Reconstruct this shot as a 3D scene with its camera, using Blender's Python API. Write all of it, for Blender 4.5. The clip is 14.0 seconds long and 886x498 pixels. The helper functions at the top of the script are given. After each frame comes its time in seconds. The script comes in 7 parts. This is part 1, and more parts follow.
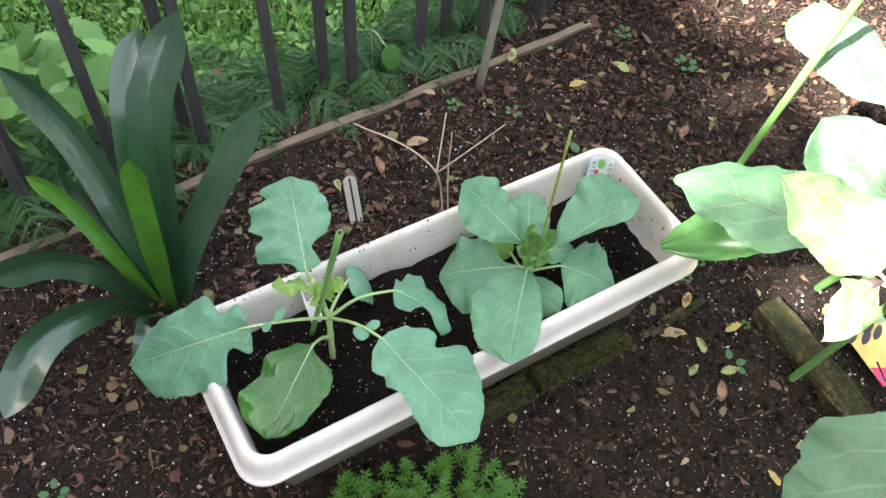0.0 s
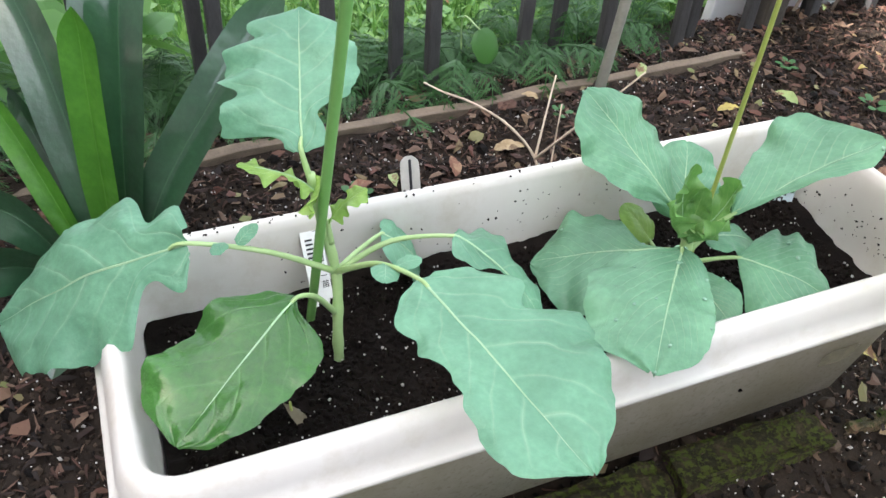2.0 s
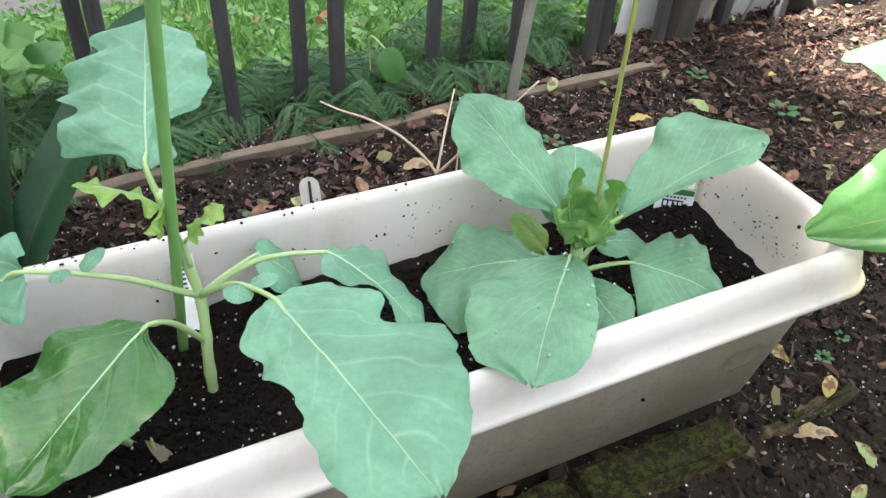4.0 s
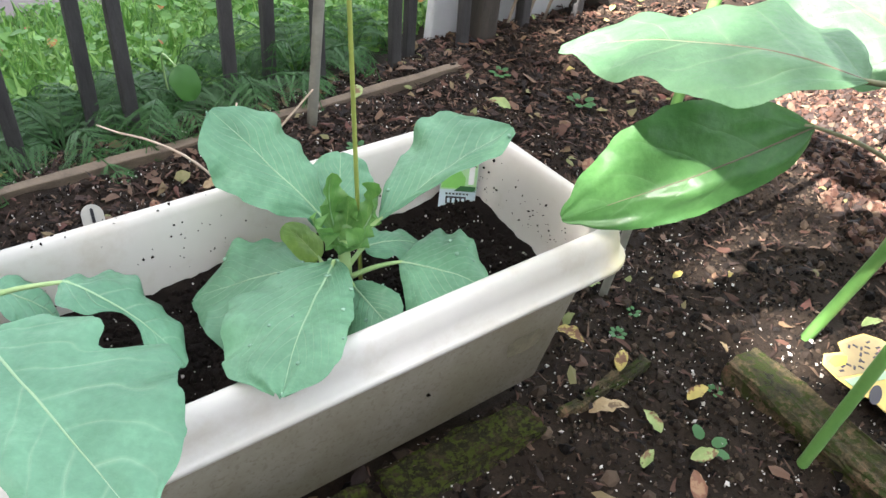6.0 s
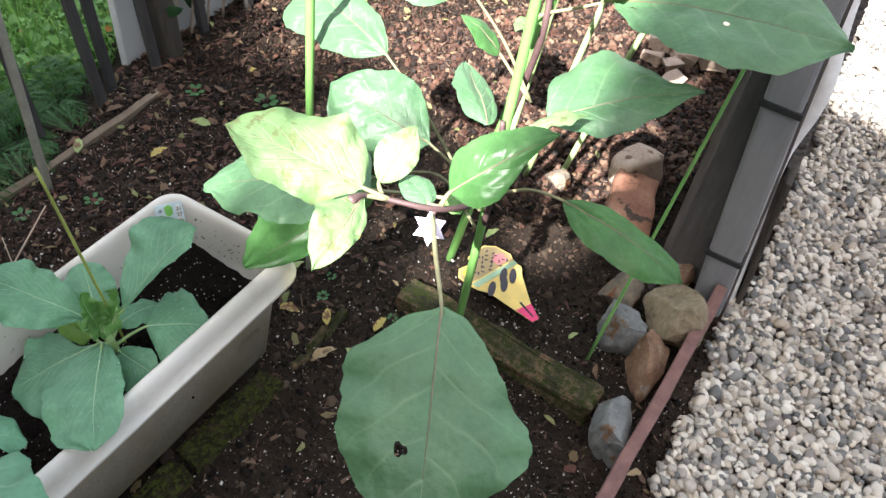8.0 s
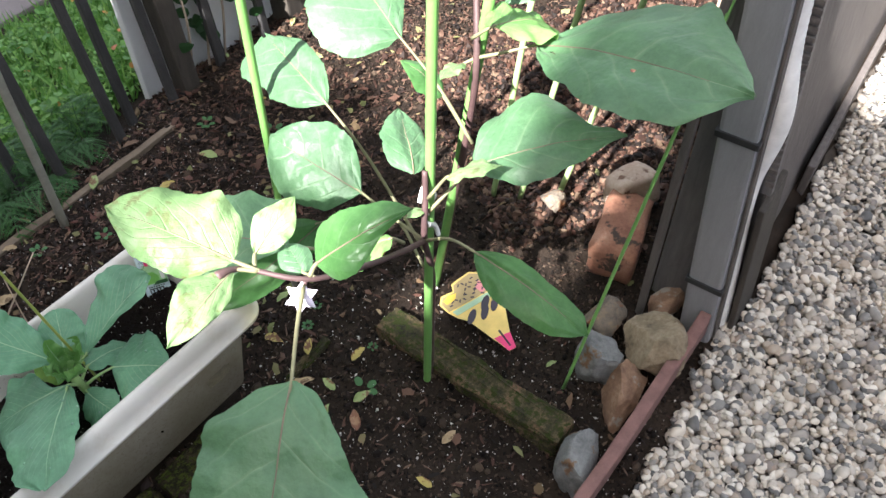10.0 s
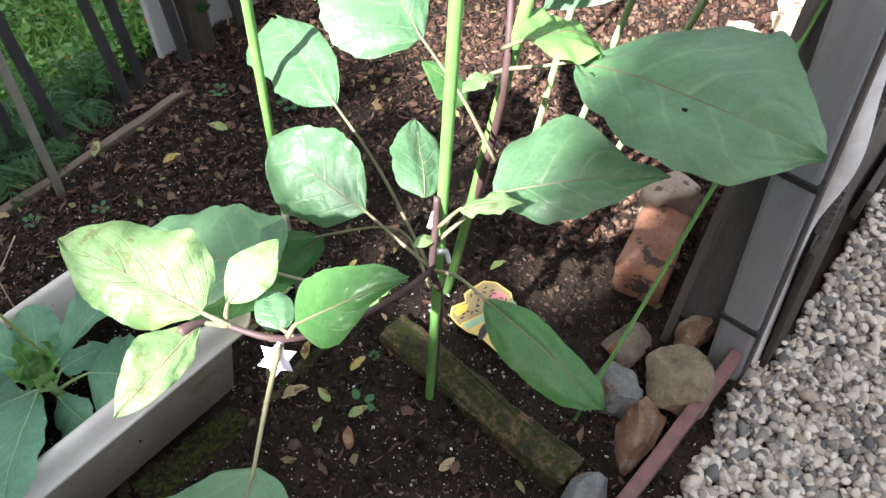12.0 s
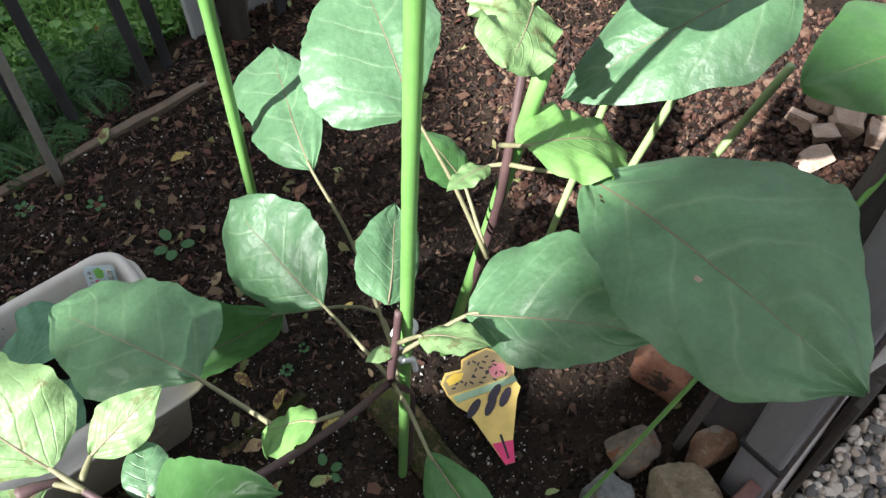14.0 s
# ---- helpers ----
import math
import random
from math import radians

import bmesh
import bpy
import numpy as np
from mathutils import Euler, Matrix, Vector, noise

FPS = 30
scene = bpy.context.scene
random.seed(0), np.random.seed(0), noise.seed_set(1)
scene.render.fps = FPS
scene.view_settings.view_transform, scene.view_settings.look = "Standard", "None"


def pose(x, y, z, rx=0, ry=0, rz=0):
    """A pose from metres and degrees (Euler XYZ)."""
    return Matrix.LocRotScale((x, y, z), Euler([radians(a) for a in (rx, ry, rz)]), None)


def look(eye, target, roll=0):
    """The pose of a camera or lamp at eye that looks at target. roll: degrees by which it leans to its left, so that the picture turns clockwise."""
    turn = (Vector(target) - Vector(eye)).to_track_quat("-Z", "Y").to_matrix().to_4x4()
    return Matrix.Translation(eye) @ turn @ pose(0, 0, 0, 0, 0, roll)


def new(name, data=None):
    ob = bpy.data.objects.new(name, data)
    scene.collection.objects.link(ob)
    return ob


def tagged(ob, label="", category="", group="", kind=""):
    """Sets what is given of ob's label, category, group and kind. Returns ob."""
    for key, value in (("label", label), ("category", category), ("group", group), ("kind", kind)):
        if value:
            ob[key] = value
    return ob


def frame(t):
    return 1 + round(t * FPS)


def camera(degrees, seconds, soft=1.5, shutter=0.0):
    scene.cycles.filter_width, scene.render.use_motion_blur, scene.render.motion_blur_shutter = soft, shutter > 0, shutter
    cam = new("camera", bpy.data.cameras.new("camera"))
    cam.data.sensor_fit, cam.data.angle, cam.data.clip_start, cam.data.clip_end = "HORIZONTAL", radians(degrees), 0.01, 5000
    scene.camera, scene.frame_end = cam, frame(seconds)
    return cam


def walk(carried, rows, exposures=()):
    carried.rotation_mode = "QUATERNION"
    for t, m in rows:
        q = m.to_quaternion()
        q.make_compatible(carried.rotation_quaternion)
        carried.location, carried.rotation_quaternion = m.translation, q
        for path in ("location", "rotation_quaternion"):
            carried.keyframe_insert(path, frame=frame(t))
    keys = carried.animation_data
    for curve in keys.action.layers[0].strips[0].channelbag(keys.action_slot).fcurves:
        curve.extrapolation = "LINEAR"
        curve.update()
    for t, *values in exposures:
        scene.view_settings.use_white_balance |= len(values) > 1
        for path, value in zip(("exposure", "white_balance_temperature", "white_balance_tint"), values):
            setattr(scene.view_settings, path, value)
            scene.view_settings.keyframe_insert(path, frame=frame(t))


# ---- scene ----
cam = camera(57.6, 14.0)
PATH = [
    (0, (0.069, 0.027, 1.109), (0.222, 1.085, -0.581), 11.3),
    (0.5, (0.127, 0.088, 0.869), (0.181, 1.203, -0.79), 8.1),
    (1, (0.133, 0.115, 0.716), (0.105, 1.396, -0.82), 6.9),
    (1.5, (0.115, 0.101, 0.664), (0.033, 1.498, -0.765), 7.3),
    (2, (0.111, 0.095, 0.639), (0.009, 1.51, -0.771), 7.3),
    (2.2, (0.112, 0.094, 0.636), (0.001, 1.508, -0.773), 7.3),
    (4.3, (0.182, 0.116, 0.617), (0.2, 1.606, -0.717), 7.1),
    (4.5, (0.191, 0.116, 0.62), (0.229, 1.613, -0.706), 7.1),
    (5, (0.212, 0.122, 0.618), (0.301, 1.628, -0.696), 7.2),
    (5.5, (0.225, 0.131, 0.613), (0.362, 1.627, -0.706), 7.5),
    (6, (0.253, 0.113, 0.626), (0.54, 1.606, -0.672), 9.2),
    (6.5, (0.301, 0.083, 0.657), (0.83, 1.547, -0.599), 11.3),
    (7, (0.348, 0.071, 0.684), (0.967, 1.477, -0.597), 10.0),
    (7.5, (0.345, 0.022, 0.894), (1.038, 1.218, -0.552), 8.4),
    (7.7, (0.297, -0.023, 0.992), (1.033, 1.109, -0.484), 9.4),
    (9.8, (0.481, -0.104, 1.058), (0.974, 1.086, -0.472), -0.7),
    (10, (0.498, -0.095, 1.083), (0.98, 1.117, -0.433), -0.3),
    (10.5, (0.517, -0.079, 1.131), (0.98, 1.178, -0.354), 0.3),
    (11, (0.535, -0.073, 1.118), (0.968, 1.185, -0.375), -0.1),
    (11.5, (0.553, -0.071, 1.072), (0.958, 1.134, -0.472), 0.0),
    (12, (0.561, 0.025, 1.064), (0.948, 1.163, -0.534), 1.8),
    (12.5, (0.58, 0.105, 1.062), (0.933, 1.211, -0.566), 4.2),
    (13, (0.626, 0.154, 1.058), (0.892, 1.257, -0.59), 4.4),
    (13.5, (0.664, 0.183, 1.051), (0.873, 1.286, -0.604), 3.6),
    (14, (0.697, 0.192, 1.047), (0.896, 1.282, -0.618), 2.8),
]
EXPOSURES = [(0.0, 3.18, 6450, 12), (0.5, 3.38, 6420, 12), (1.0, 3.46, 6420, 12), (5.5, 3.36, 6450, 12), (6.3, 3.26, 6450, 12), (7.0, 2.95, 6400, 12), (7.5, 2.64, 6350, 11), (10.0, 2.46, 6300, 12), (11.3, 2.30, 6250, 12), (12.0, 2.34, 6250, 12), (13.0, 2.08, 6250, 12), (14.0, 1.68, 6250, 12)]
walk(cam, [(t, look(eye, target, roll)) for t, eye, target, roll in PATH], EXPOSURES)

# ---- world, sun, exposure ----
SUN_TO = Vector((-0.616, -0.415, 0.669)).normalized()
world = bpy.data.worlds.new("sky")
scene.world = world
world.use_nodes = True
wn = world.node_tree
sky = wn.nodes.new("ShaderNodeTexSky")
sky.sky_type = "NISHITA"
sky.sun_disc = False
sky.sun_elevation = math.asin(SUN_TO.z)
sky.sun_rotation = math.atan2(SUN_TO.x, SUN_TO.y)
wn.nodes["Background"].inputs["Strength"].default_value = 0.080
sky.dust_density = 4.0
haze = wn.nodes.new("ShaderNodeMix")
haze.data_type = "RGBA"
haze.inputs["Factor"].default_value = 0.5
haze.inputs["B"].default_value = (4.6, 4.6, 4.4, 1.0)
wn.links.new(sky.outputs[0], haze.inputs["A"])
wn.links.new(haze.outputs["Result"], wn.nodes["Background"].inputs["Color"])
sun = new("sun", bpy.data.lights.new("sun", "SUN"))
sun.data.energy = 5.0
sun.data.angle = radians(0.6)
sun.data.color = (1.0, 0.965, 0.91)
sun.matrix_world = look(SUN_TO * 20, (0, 0, 0))

# ---- helpers of the build ----
ORIGIN = {}
E_AX = Vector((0.829, 0.559, 0.0))
N_AX = Vector((-0.559, 0.829, 0.0))
LEAN_V = Vector((-0.04, 0.07, 1.0))
rng = np.random.default_rng(7)


def sn(s, n, z=0.0):
    """A place from its way along the fence, across the bed and up."""
    return E_AX * s + N_AX * n + Vector((0, 0, z))


def mesh_of(name, bm, smooth=True):
    me = bpy.data.meshes.new(name)
    bm.normal_update()
    bm.to_mesh(me)
    bm.free()
    if smooth:
        me.polygons.foreach_set("use_smooth", [True] * len(me.polygons))
    return me


def thing(name, origin, label, category, group="", kind=""):
    ob = new(name)
    ob.location = origin
    ob.empty_display_size = 0.02
    ORIGIN[ob.name] = Vector(origin)
    return tagged(ob, label, category, group, kind)


def part(name, bm, material, parent, label="", smooth=True):
    """One mesh object, built in world places, under a thing or a part."""
    o = ORIGIN[parent.name]
    bmesh.ops.translate(bm, verts=bm.verts, vec=-o)
    ob = new(name, mesh_of(name, bm, smooth))
    ob.data.materials.append(material)
    ob.parent = parent
    ORIGIN[ob.name] = o
    return tagged(ob, label)


def solo(name, bm, material, origin, label, category, group="", kind="", smooth=True):
    bmesh.ops.translate(bm, verts=bm.verts, vec=-Vector(origin))
    ob = new(name, mesh_of(name, bm, smooth))
    ob.data.materials.append(material)
    ob.location = origin
    ORIGIN[ob.name] = Vector(origin)
    return tagged(ob, label, category, group, kind)


def catmull(pts, steps):
    p = [Vector(q) for q in pts]
    p = [p[0] * 2 - p[1]] + p + [p[-1] * 2 - p[-2]]
    out = []
    for i in range(1, len(p) - 2):
        for k in range(steps):
            t = k / steps
            a, b, c, d = p[i - 1], p[i], p[i + 1], p[i + 2]
            out.append(0.5 * (2 * b + (c - a) * t + (2 * a - 5 * b + 4 * c - d) * t * t + (3 * b - a - 3 * c + d) * t ** 3))
    out.append(p[-2])
    return out


def tube(bm, pts, r0, r1, sides=8, steps=6, wobble=0.0, closed=True):
    """A tapered round rod along a smooth line."""
    line = catmull(pts, steps) if len(pts) > 2 else [Vector(pts[0]).lerp(Vector(pts[-1]), k / steps) for k in range(steps + 1)]
    rings = []
    for i, c in enumerate(line):
        d = (line[min(i + 1, len(line) - 1)] - line[max(i - 1, 0)]).normalized()
        side = d.cross(Vector((0.3, 0.9, 0.31))).normalized()
        up = side.cross(d)
        k = i / (len(line) - 1)
        r = (r0 * (1 - k) + r1 * k) * (1 + wobble * math.sin(i * 2.3))
        rings.append([bm.verts.new(c + (side * math.cos(a) + up * math.sin(a)) * r) for a in (2 * math.pi * j / sides for j in range(sides))])
    for a, b in zip(rings, rings[1:]):
        for j in range(sides):
            bm.faces.new((a[j], a[(j + 1) % sides], b[(j + 1) % sides], b[j]))
    if closed:
        bm.faces.new(rings[0][::-1])
        bm.faces.new(rings[-1])
    return bm


def box(bm, centre, ax, ay, az, sx, sy, sz, bevel=0.0):
    """A box with its own axes; its edges are rounded by bevel."""
    m = Matrix((ax, ay, az)).transposed().to_4x4()
    m.translation = Vector(centre)
    made = bmesh.ops.create_cube(bm, size=1.0, matrix=m @ Matrix.Diagonal((sx, sy, sz, 1)))
    if bevel:
        edges = list({e for v in made["verts"] for e in v.link_edges})
        bmesh.ops.bevel(bm, geom=edges, offset=bevel, segments=2, affect="EDGES", profile=0.6)
    return bm


def roughen(bm, amount, scale, seed=0.0):
    for v in bm.verts:
        v.co += noise.noise_vector(v.co * scale + Vector((seed, seed * 2, 0))) * amount


def value_noise(x, y, seed=0):
    """Smooth noise over a plane, from -1 to 1."""
    xi, yi = np.floor(x).astype(np.int64), np.floor(y).astype(np.int64)
    xf, yf = x - xi, y - yi
    xf, yf = xf * xf * (3 - 2 * xf), yf * yf * (3 - 2 * yf)

    def at(i, j):
        h = (i * 374761393 + j * 668265263 + seed * 144269) & 0x7FFFFFFF
        h = ((h ^ (h >> 13)) * 1274126177) & 0x7FFFFFFF
        return ((h ^ (h >> 16)) % 10007) / 5003.0 - 1.0
    return (at(xi, yi) * (1 - xf) + at(xi + 1, yi) * xf) * (1 - yf) + (at(xi, yi + 1) * (1 - xf) + at(xi + 1, yi + 1) * xf) * yf


def ground_z(x, y):
    x, y = np.asarray(x, float), np.asarray(y, float)
    n = -0.559 * x + 0.829 * y
    drop = np.clip((n - 0.85) / 1.25, 0, 1)
    far = np.clip((np.abs(x) + np.abs(y) - 4) / 4, 0, 1)
    rough = value_noise(x * 9, y * 9, 1) * 0.009 + value_noise(x * 31, y * 31, 2) * 0.0042 + value_noise(x * 90, y * 90, 3) * 0.0022
    path = np.clip((-0.305 - n) / 0.03, 0, 1)
    return -0.45 * drop + rough * (1 - far) * (1 - 0.75 * path) - 0.018 * path


def gz(x, y):
    return float(ground_z(x, y))


# ---- materials ----
def nodes_of(name):
    m = bpy.data.materials.new(name)
    m.use_nodes = True
    nt = m.node_tree
    return m, nt, nt.nodes["Principled BSDF"]


def ramp(nt, source, stops):
    r = nt.nodes.new("ShaderNodeValToRGB")
    while len(r.color_ramp.elements) < len(stops):
        r.color_ramp.elements.new(0.5)
    for el, (p, c) in zip(r.color_ramp.elements, stops):
        el.position, el.color = p, (*c, 1)
    nt.links.new(source, r.inputs[0])
    return r.outputs[0]


def tex_noise(nt, coords, scale, detail=4, rough=0.6):
    n = nt.nodes.new("ShaderNodeTexNoise")
    n.inputs["Scale"].default_value, n.inputs["Detail"].default_value, n.inputs["Roughness"].default_value = scale, detail, rough
    nt.links.new(coords, n.inputs["Vector"])
    return n.outputs["Fac"]


def mix(nt, fac, a, b, mode="MIX"):
    n = nt.nodes.new("ShaderNodeMix")
    n.data_type, n.blend_type = "RGBA", mode
    for sock, v in ((n.inputs["Factor"], fac), (n.inputs["A"], a), (n.inputs["B"], b)):
        if isinstance(v, bpy.types.NodeSocket):
            nt.links.new(v, sock)
        elif isinstance(v, tuple):
            sock.default_value = (*v, 1)
        else:
            sock.default_value = v
    return n.outputs["Result"]


def calc(nt, op, a, b=None, c=None):
    n = nt.nodes.new("ShaderNodeMath")
    n.operation = op
    for sock, v in zip(n.inputs, (a, b, c)):
        if v is None:
            continue
        if isinstance(v, bpy.types.NodeSocket):
            nt.links.new(v, sock)
        else:
            sock.default_value = v
    return n.outputs[0]


def bump(nt, bsdf, height, strength, distance):
    b = nt.nodes.new("ShaderNodeBump")
    b.inputs["Strength"].default_value, b.inputs["Distance"].default_value = strength, distance
    nt.links.new(height, b.inputs["Height"])
    nt.links.new(b.outputs[0], bsdf.inputs["Normal"])
    return b


def coords_of(nt, which="Object"):
    return nt.nodes.new("ShaderNodeTexCoord").outputs[which]


def surface(name, stops, scale, fine, rough, bump_mm, island=0.0, metal=0.0, stretch=None, spots=None, shine=0.5):
    """A worn surface: two scales of noise through a ramp, a relief, and where asked a spread by island or object."""
    m, nt, b = nodes_of(name)
    co = coords_of(nt)
    if stretch:
        mp = nt.nodes.new("ShaderNodeMapping")
        mp.inputs["Scale"].default_value = stretch
        nt.links.new(co, mp.inputs["Vector"])
        co = mp.outputs[0]
    big, small = tex_noise(nt, co, scale), tex_noise(nt, co, fine, 6, 0.7)
    f = calc(nt, "ADD", calc(nt, "MULTIPLY", big, 0.62), calc(nt, "MULTIPLY", small, 0.38))
    if island:
        g = nt.nodes.new("ShaderNodeNewGeometry").outputs["Random Per Island"]
        o = nt.nodes.new("ShaderNodeObjectInfo").outputs["Random"]
        r = calc(nt, "FRACT", calc(nt, "ADD", g, o))
        f = calc(nt, "ADD", calc(nt, "MULTIPLY", f, 1 - island), calc(nt, "MULTIPLY", r, island))
    col = ramp(nt, f, stops)
    if spots:
        at, colour, width = spots
        s = tex_noise(nt, coords_of(nt), at, 5, 0.65)
        lim = ramp(nt, s, [(0.5 + width, (0, 0, 0)), (0.56 + width, (1, 1, 1))])
        col = mix(nt, lim, col, colour)
    nt.links.new(col, b.inputs["Base Color"])
    b.inputs["Roughness"].default_value, b.inputs["Metallic"].default_value = rough, metal
    b.inputs["Specular IOR Level"].default_value = shine
    bump(nt, b, small, 0.6, bump_mm / 1000)
    return m


def leaf_material(name, dark, light, vein, veins=9, gloss=0.45, glow=0.35, slant=0.5, width=0.028, mottled=None, vein_amount=0.8, rib=None, fuzz=0.0, shine=0.4, coat=0.0, pucker=1.0):
    """A thin leaf: veins along its own length and width, light through it."""
    m, nt, b = nodes_of(name)
    uv = nt.nodes.new("ShaderNodeSeparateXYZ")
    nt.links.new(coords_of(nt, "UV"), uv.inputs[0])
    co = coords_of(nt)
    wave = calc(nt, "MULTIPLY", calc(nt, "SUBTRACT", tex_noise(nt, co, 20, 2), 0.5), 0.10)
    v = calc(nt, "ABSOLUTE", calc(nt, "MULTIPLY", calc(nt, "SUBTRACT", uv.outputs[1], 0.5), 2.0))
    u = uv.outputs[0]
    side = calc(nt, "GREATER_THAN", uv.outputs[1], 0.5)
    t = calc(nt, "ADD", calc(nt, "SUBTRACT", u, calc(nt, "MULTIPLY", calc(nt, "POWER", v, 1.25), slant)), wave)
    t = calc(nt, "ADD", t, calc(nt, "MULTIPLY", side, 0.5 / veins))
    fr = calc(nt, "ABSOLUTE", calc(nt, "SUBTRACT", calc(nt, "FRACT", calc(nt, "MULTIPLY", t, veins)), 0.5))
    lateral = ramp(nt, fr, [(0.0, (1, 1, 1)), (0.03, (0.5, 0.5, 0.5)), (0.10, (0, 0, 0))])
    fade = calc(nt, "SUBTRACT", 1.0, calc(nt, "POWER", v, 2.0))
    ends = ramp(nt, u, [(0.82, (1, 1, 1)), (0.95, (0, 0, 0))])
    patchy = ramp(nt, tex_noise(nt, co, 26, 3), [(0.35, (0.35, 0.35, 0.35)), (0.6, (1, 1, 1))])
    lateral = calc(nt, "MULTIPLY", calc(nt, "MULTIPLY", lateral, fade), calc(nt, "MULTIPLY", ends, patchy))
    mid = calc(nt, "LESS_THAN", v, calc(nt, "MULTIPLY_ADD", u, -width * 0.8, width))
    vo = nt.nodes.new("ShaderNodeTexVoronoi")
    vo.feature, vo.inputs["Scale"].default_value = "DISTANCE_TO_EDGE", 130
    nt.links.new(co, vo.inputs["Vector"])
    net = ramp(nt, vo.outputs["Distance"], [(0.0, (1, 1, 1)), (0.06, (0, 0, 0))])
    net = calc(nt, "MULTIPLY", net, 0.03)
    soft_mid = ramp(nt, calc(nt, "DIVIDE", v, calc(nt, "MULTIPLY_ADD", u, -width * 0.8, width)), [(0.55, (1, 1, 1)), (1.0, (0, 0, 0))])
    mid = calc(nt, "MULTIPLY", mid, soft_mid)
    veins_all = calc(nt, "MINIMUM", calc(nt, "ADD", calc(nt, "MAXIMUM", calc(nt, "MULTIPLY", lateral, 0.5), mid), net), 1.0)
    f = calc(nt, "ADD", calc(nt, "MULTIPLY", tex_noise(nt, co, 16, 3), 0.7), calc(nt, "MULTIPLY", tex_noise(nt, co, 210, 4), 0.3))
    col = ramp(nt, f, [(0.30, tuple(c * 0.82 for c in dark)), (0.5, tuple((c + d) / 2 for c, d in zip(dark, light))), (0.68, tuple(c * 1.2 for c in light))])
    haze_ = ramp(nt, tex_noise(nt, co, 7, 4, 0.65), [(0.45, (0, 0, 0)), (0.75, (0.28, 0.28, 0.28))])
    col = mix(nt, haze_, col, tuple(min(1, c * 1.5 + 0.03) for c in light))
    if mottled:
        s = tex_noise(nt, co, 60, 4, 0.6)
        col = mix(nt, ramp(nt, s, [(0.58, (0, 0, 0)), (0.64, (1, 1, 1))]), col, mottled)
    vein_col = vein
    if rib:
        vein_col = mix(nt, calc(nt, "MULTIPLY", mid, calc(nt, "SUBTRACT", 1.0, u)), vein, rib)
    col = mix(nt, calc(nt, "MULTIPLY", veins_all, vein_amount), col, vein_col)
    nt.links.new(col, b.inputs["Base Color"])
    b.inputs["Roughness"].default_value = gloss
    b.inputs["Specular IOR Level"].default_value = shine
    b.inputs["Sheen Weight"].default_value = fuzz
    b.inputs["Sheen Roughness"].default_value = 0.45
    b.inputs["Coat Weight"].default_value = coat
    b.inputs["Coat Roughness"].default_value = 0.10
    b.inputs["Coat IOR"].default_value = 1.6
    quilt = calc(nt, "MULTIPLY", tex_noise(nt, co, 38, 2), 0.9)
    h = calc(nt, "SUBTRACT", calc(nt, "ADD", quilt, calc(nt, "MULTIPLY", tex_noise(nt, co, 110, 3), 0.35)), calc(nt, "MULTIPLY", veins_all, 0.35))
    bp = bump(nt, b, h, 0.6, 0.0026 * pucker)
    tr = nt.nodes.new("ShaderNodeBsdfTranslucent")
    nt.links.new(mix(nt, 0.7, col, (0.64, 0.90, 0.38), "MULTIPLY"), tr.inputs["Color"])
    nt.links.new(bp.outputs[0], tr.inputs["Normal"])
    ms = nt.nodes.new("ShaderNodeMixShader")
    ms.inputs[0].default_value = glow
    out = nt.nodes["Material Output"]
    nt.links.new(b.outputs[0], ms.inputs[1])
    nt.links.new(tr.outputs[0], ms.inputs[2])
    nt.links.new(ms.outputs[0], out.inputs["Surface"])
    return m


def foliage_material(name, stops, glow=0.3, gloss=0.5):
    m, nt, b = nodes_of(name)
    g = nt.nodes.new("ShaderNodeNewGeometry").outputs["Random Per Island"]
    f = calc(nt, "ADD", calc(nt, "MULTIPLY", g, 0.65), calc(nt, "MULTIPLY", tex_noise(nt, coords_of(nt), 6, 3), 0.35))
    col = ramp(nt, f, stops)
    nt.links.new(col, b.inputs["Base Color"])
    b.inputs["Roughness"].default_value = gloss
    tr = nt.nodes.new("ShaderNodeBsdfTranslucent")
    nt.links.new(col, tr.inputs["Color"])
    ms = nt.nodes.new("ShaderNodeMixShader")
    ms.inputs[0].default_value = glow
    nt.links.new(b.outputs[0], ms.inputs[1])
    nt.links.new(tr.outputs[0], ms.inputs[2])
    nt.links.new(ms.outputs[0], nt.nodes["Material Output"].inputs["Surface"])
    return m


def plain(name, colour, rough=0.5):
    m, nt, b = nodes_of(name)
    f = tex_noise(nt, coords_of(nt), 40, 4)
    nt.links.new(ramp(nt, f, [(0.3, tuple(c * 0.85 for c in colour)), (0.7, tuple(min(1, c * 1.1) for c in colour))]), b.inputs["Base Color"])
    b.inputs["Roughness"].default_value = rough
    return m


M_SOIL = surface("soil", [(0.25, (0.007, 0.005, 0.0036)), (0.5, (0.020, 0.0135, 0.0094)), (0.75, (0.050, 0.035, 0.024))], 14, 190, 0.85, 5, shine=0.18)
M_POT_SOIL = surface("potting soil", [(0.25, (0.0024, 0.0018, 0.0018)), (0.75, (0.015, 0.0105, 0.008))], 30, 260, 0.85, 3, shine=0.10)
M_CRUMB = surface("soil crumbs", [(0.2, (0.0040, 0.0028, 0.0021)), (0.55, (0.022, 0.015, 0.0105)), (0.85, (0.085, 0.060, 0.042))], 40, 300, 0.85, 1, island=0.7, shine=0.20)
M_PERLITE = surface("perlite", [(0.2, (0.22, 0.19, 0.16)), (0.5, (0.48, 0.46, 0.42)), (0.8, (0.78, 0.76, 0.72))], 60, 400, 0.9, 0.5, island=0.4)
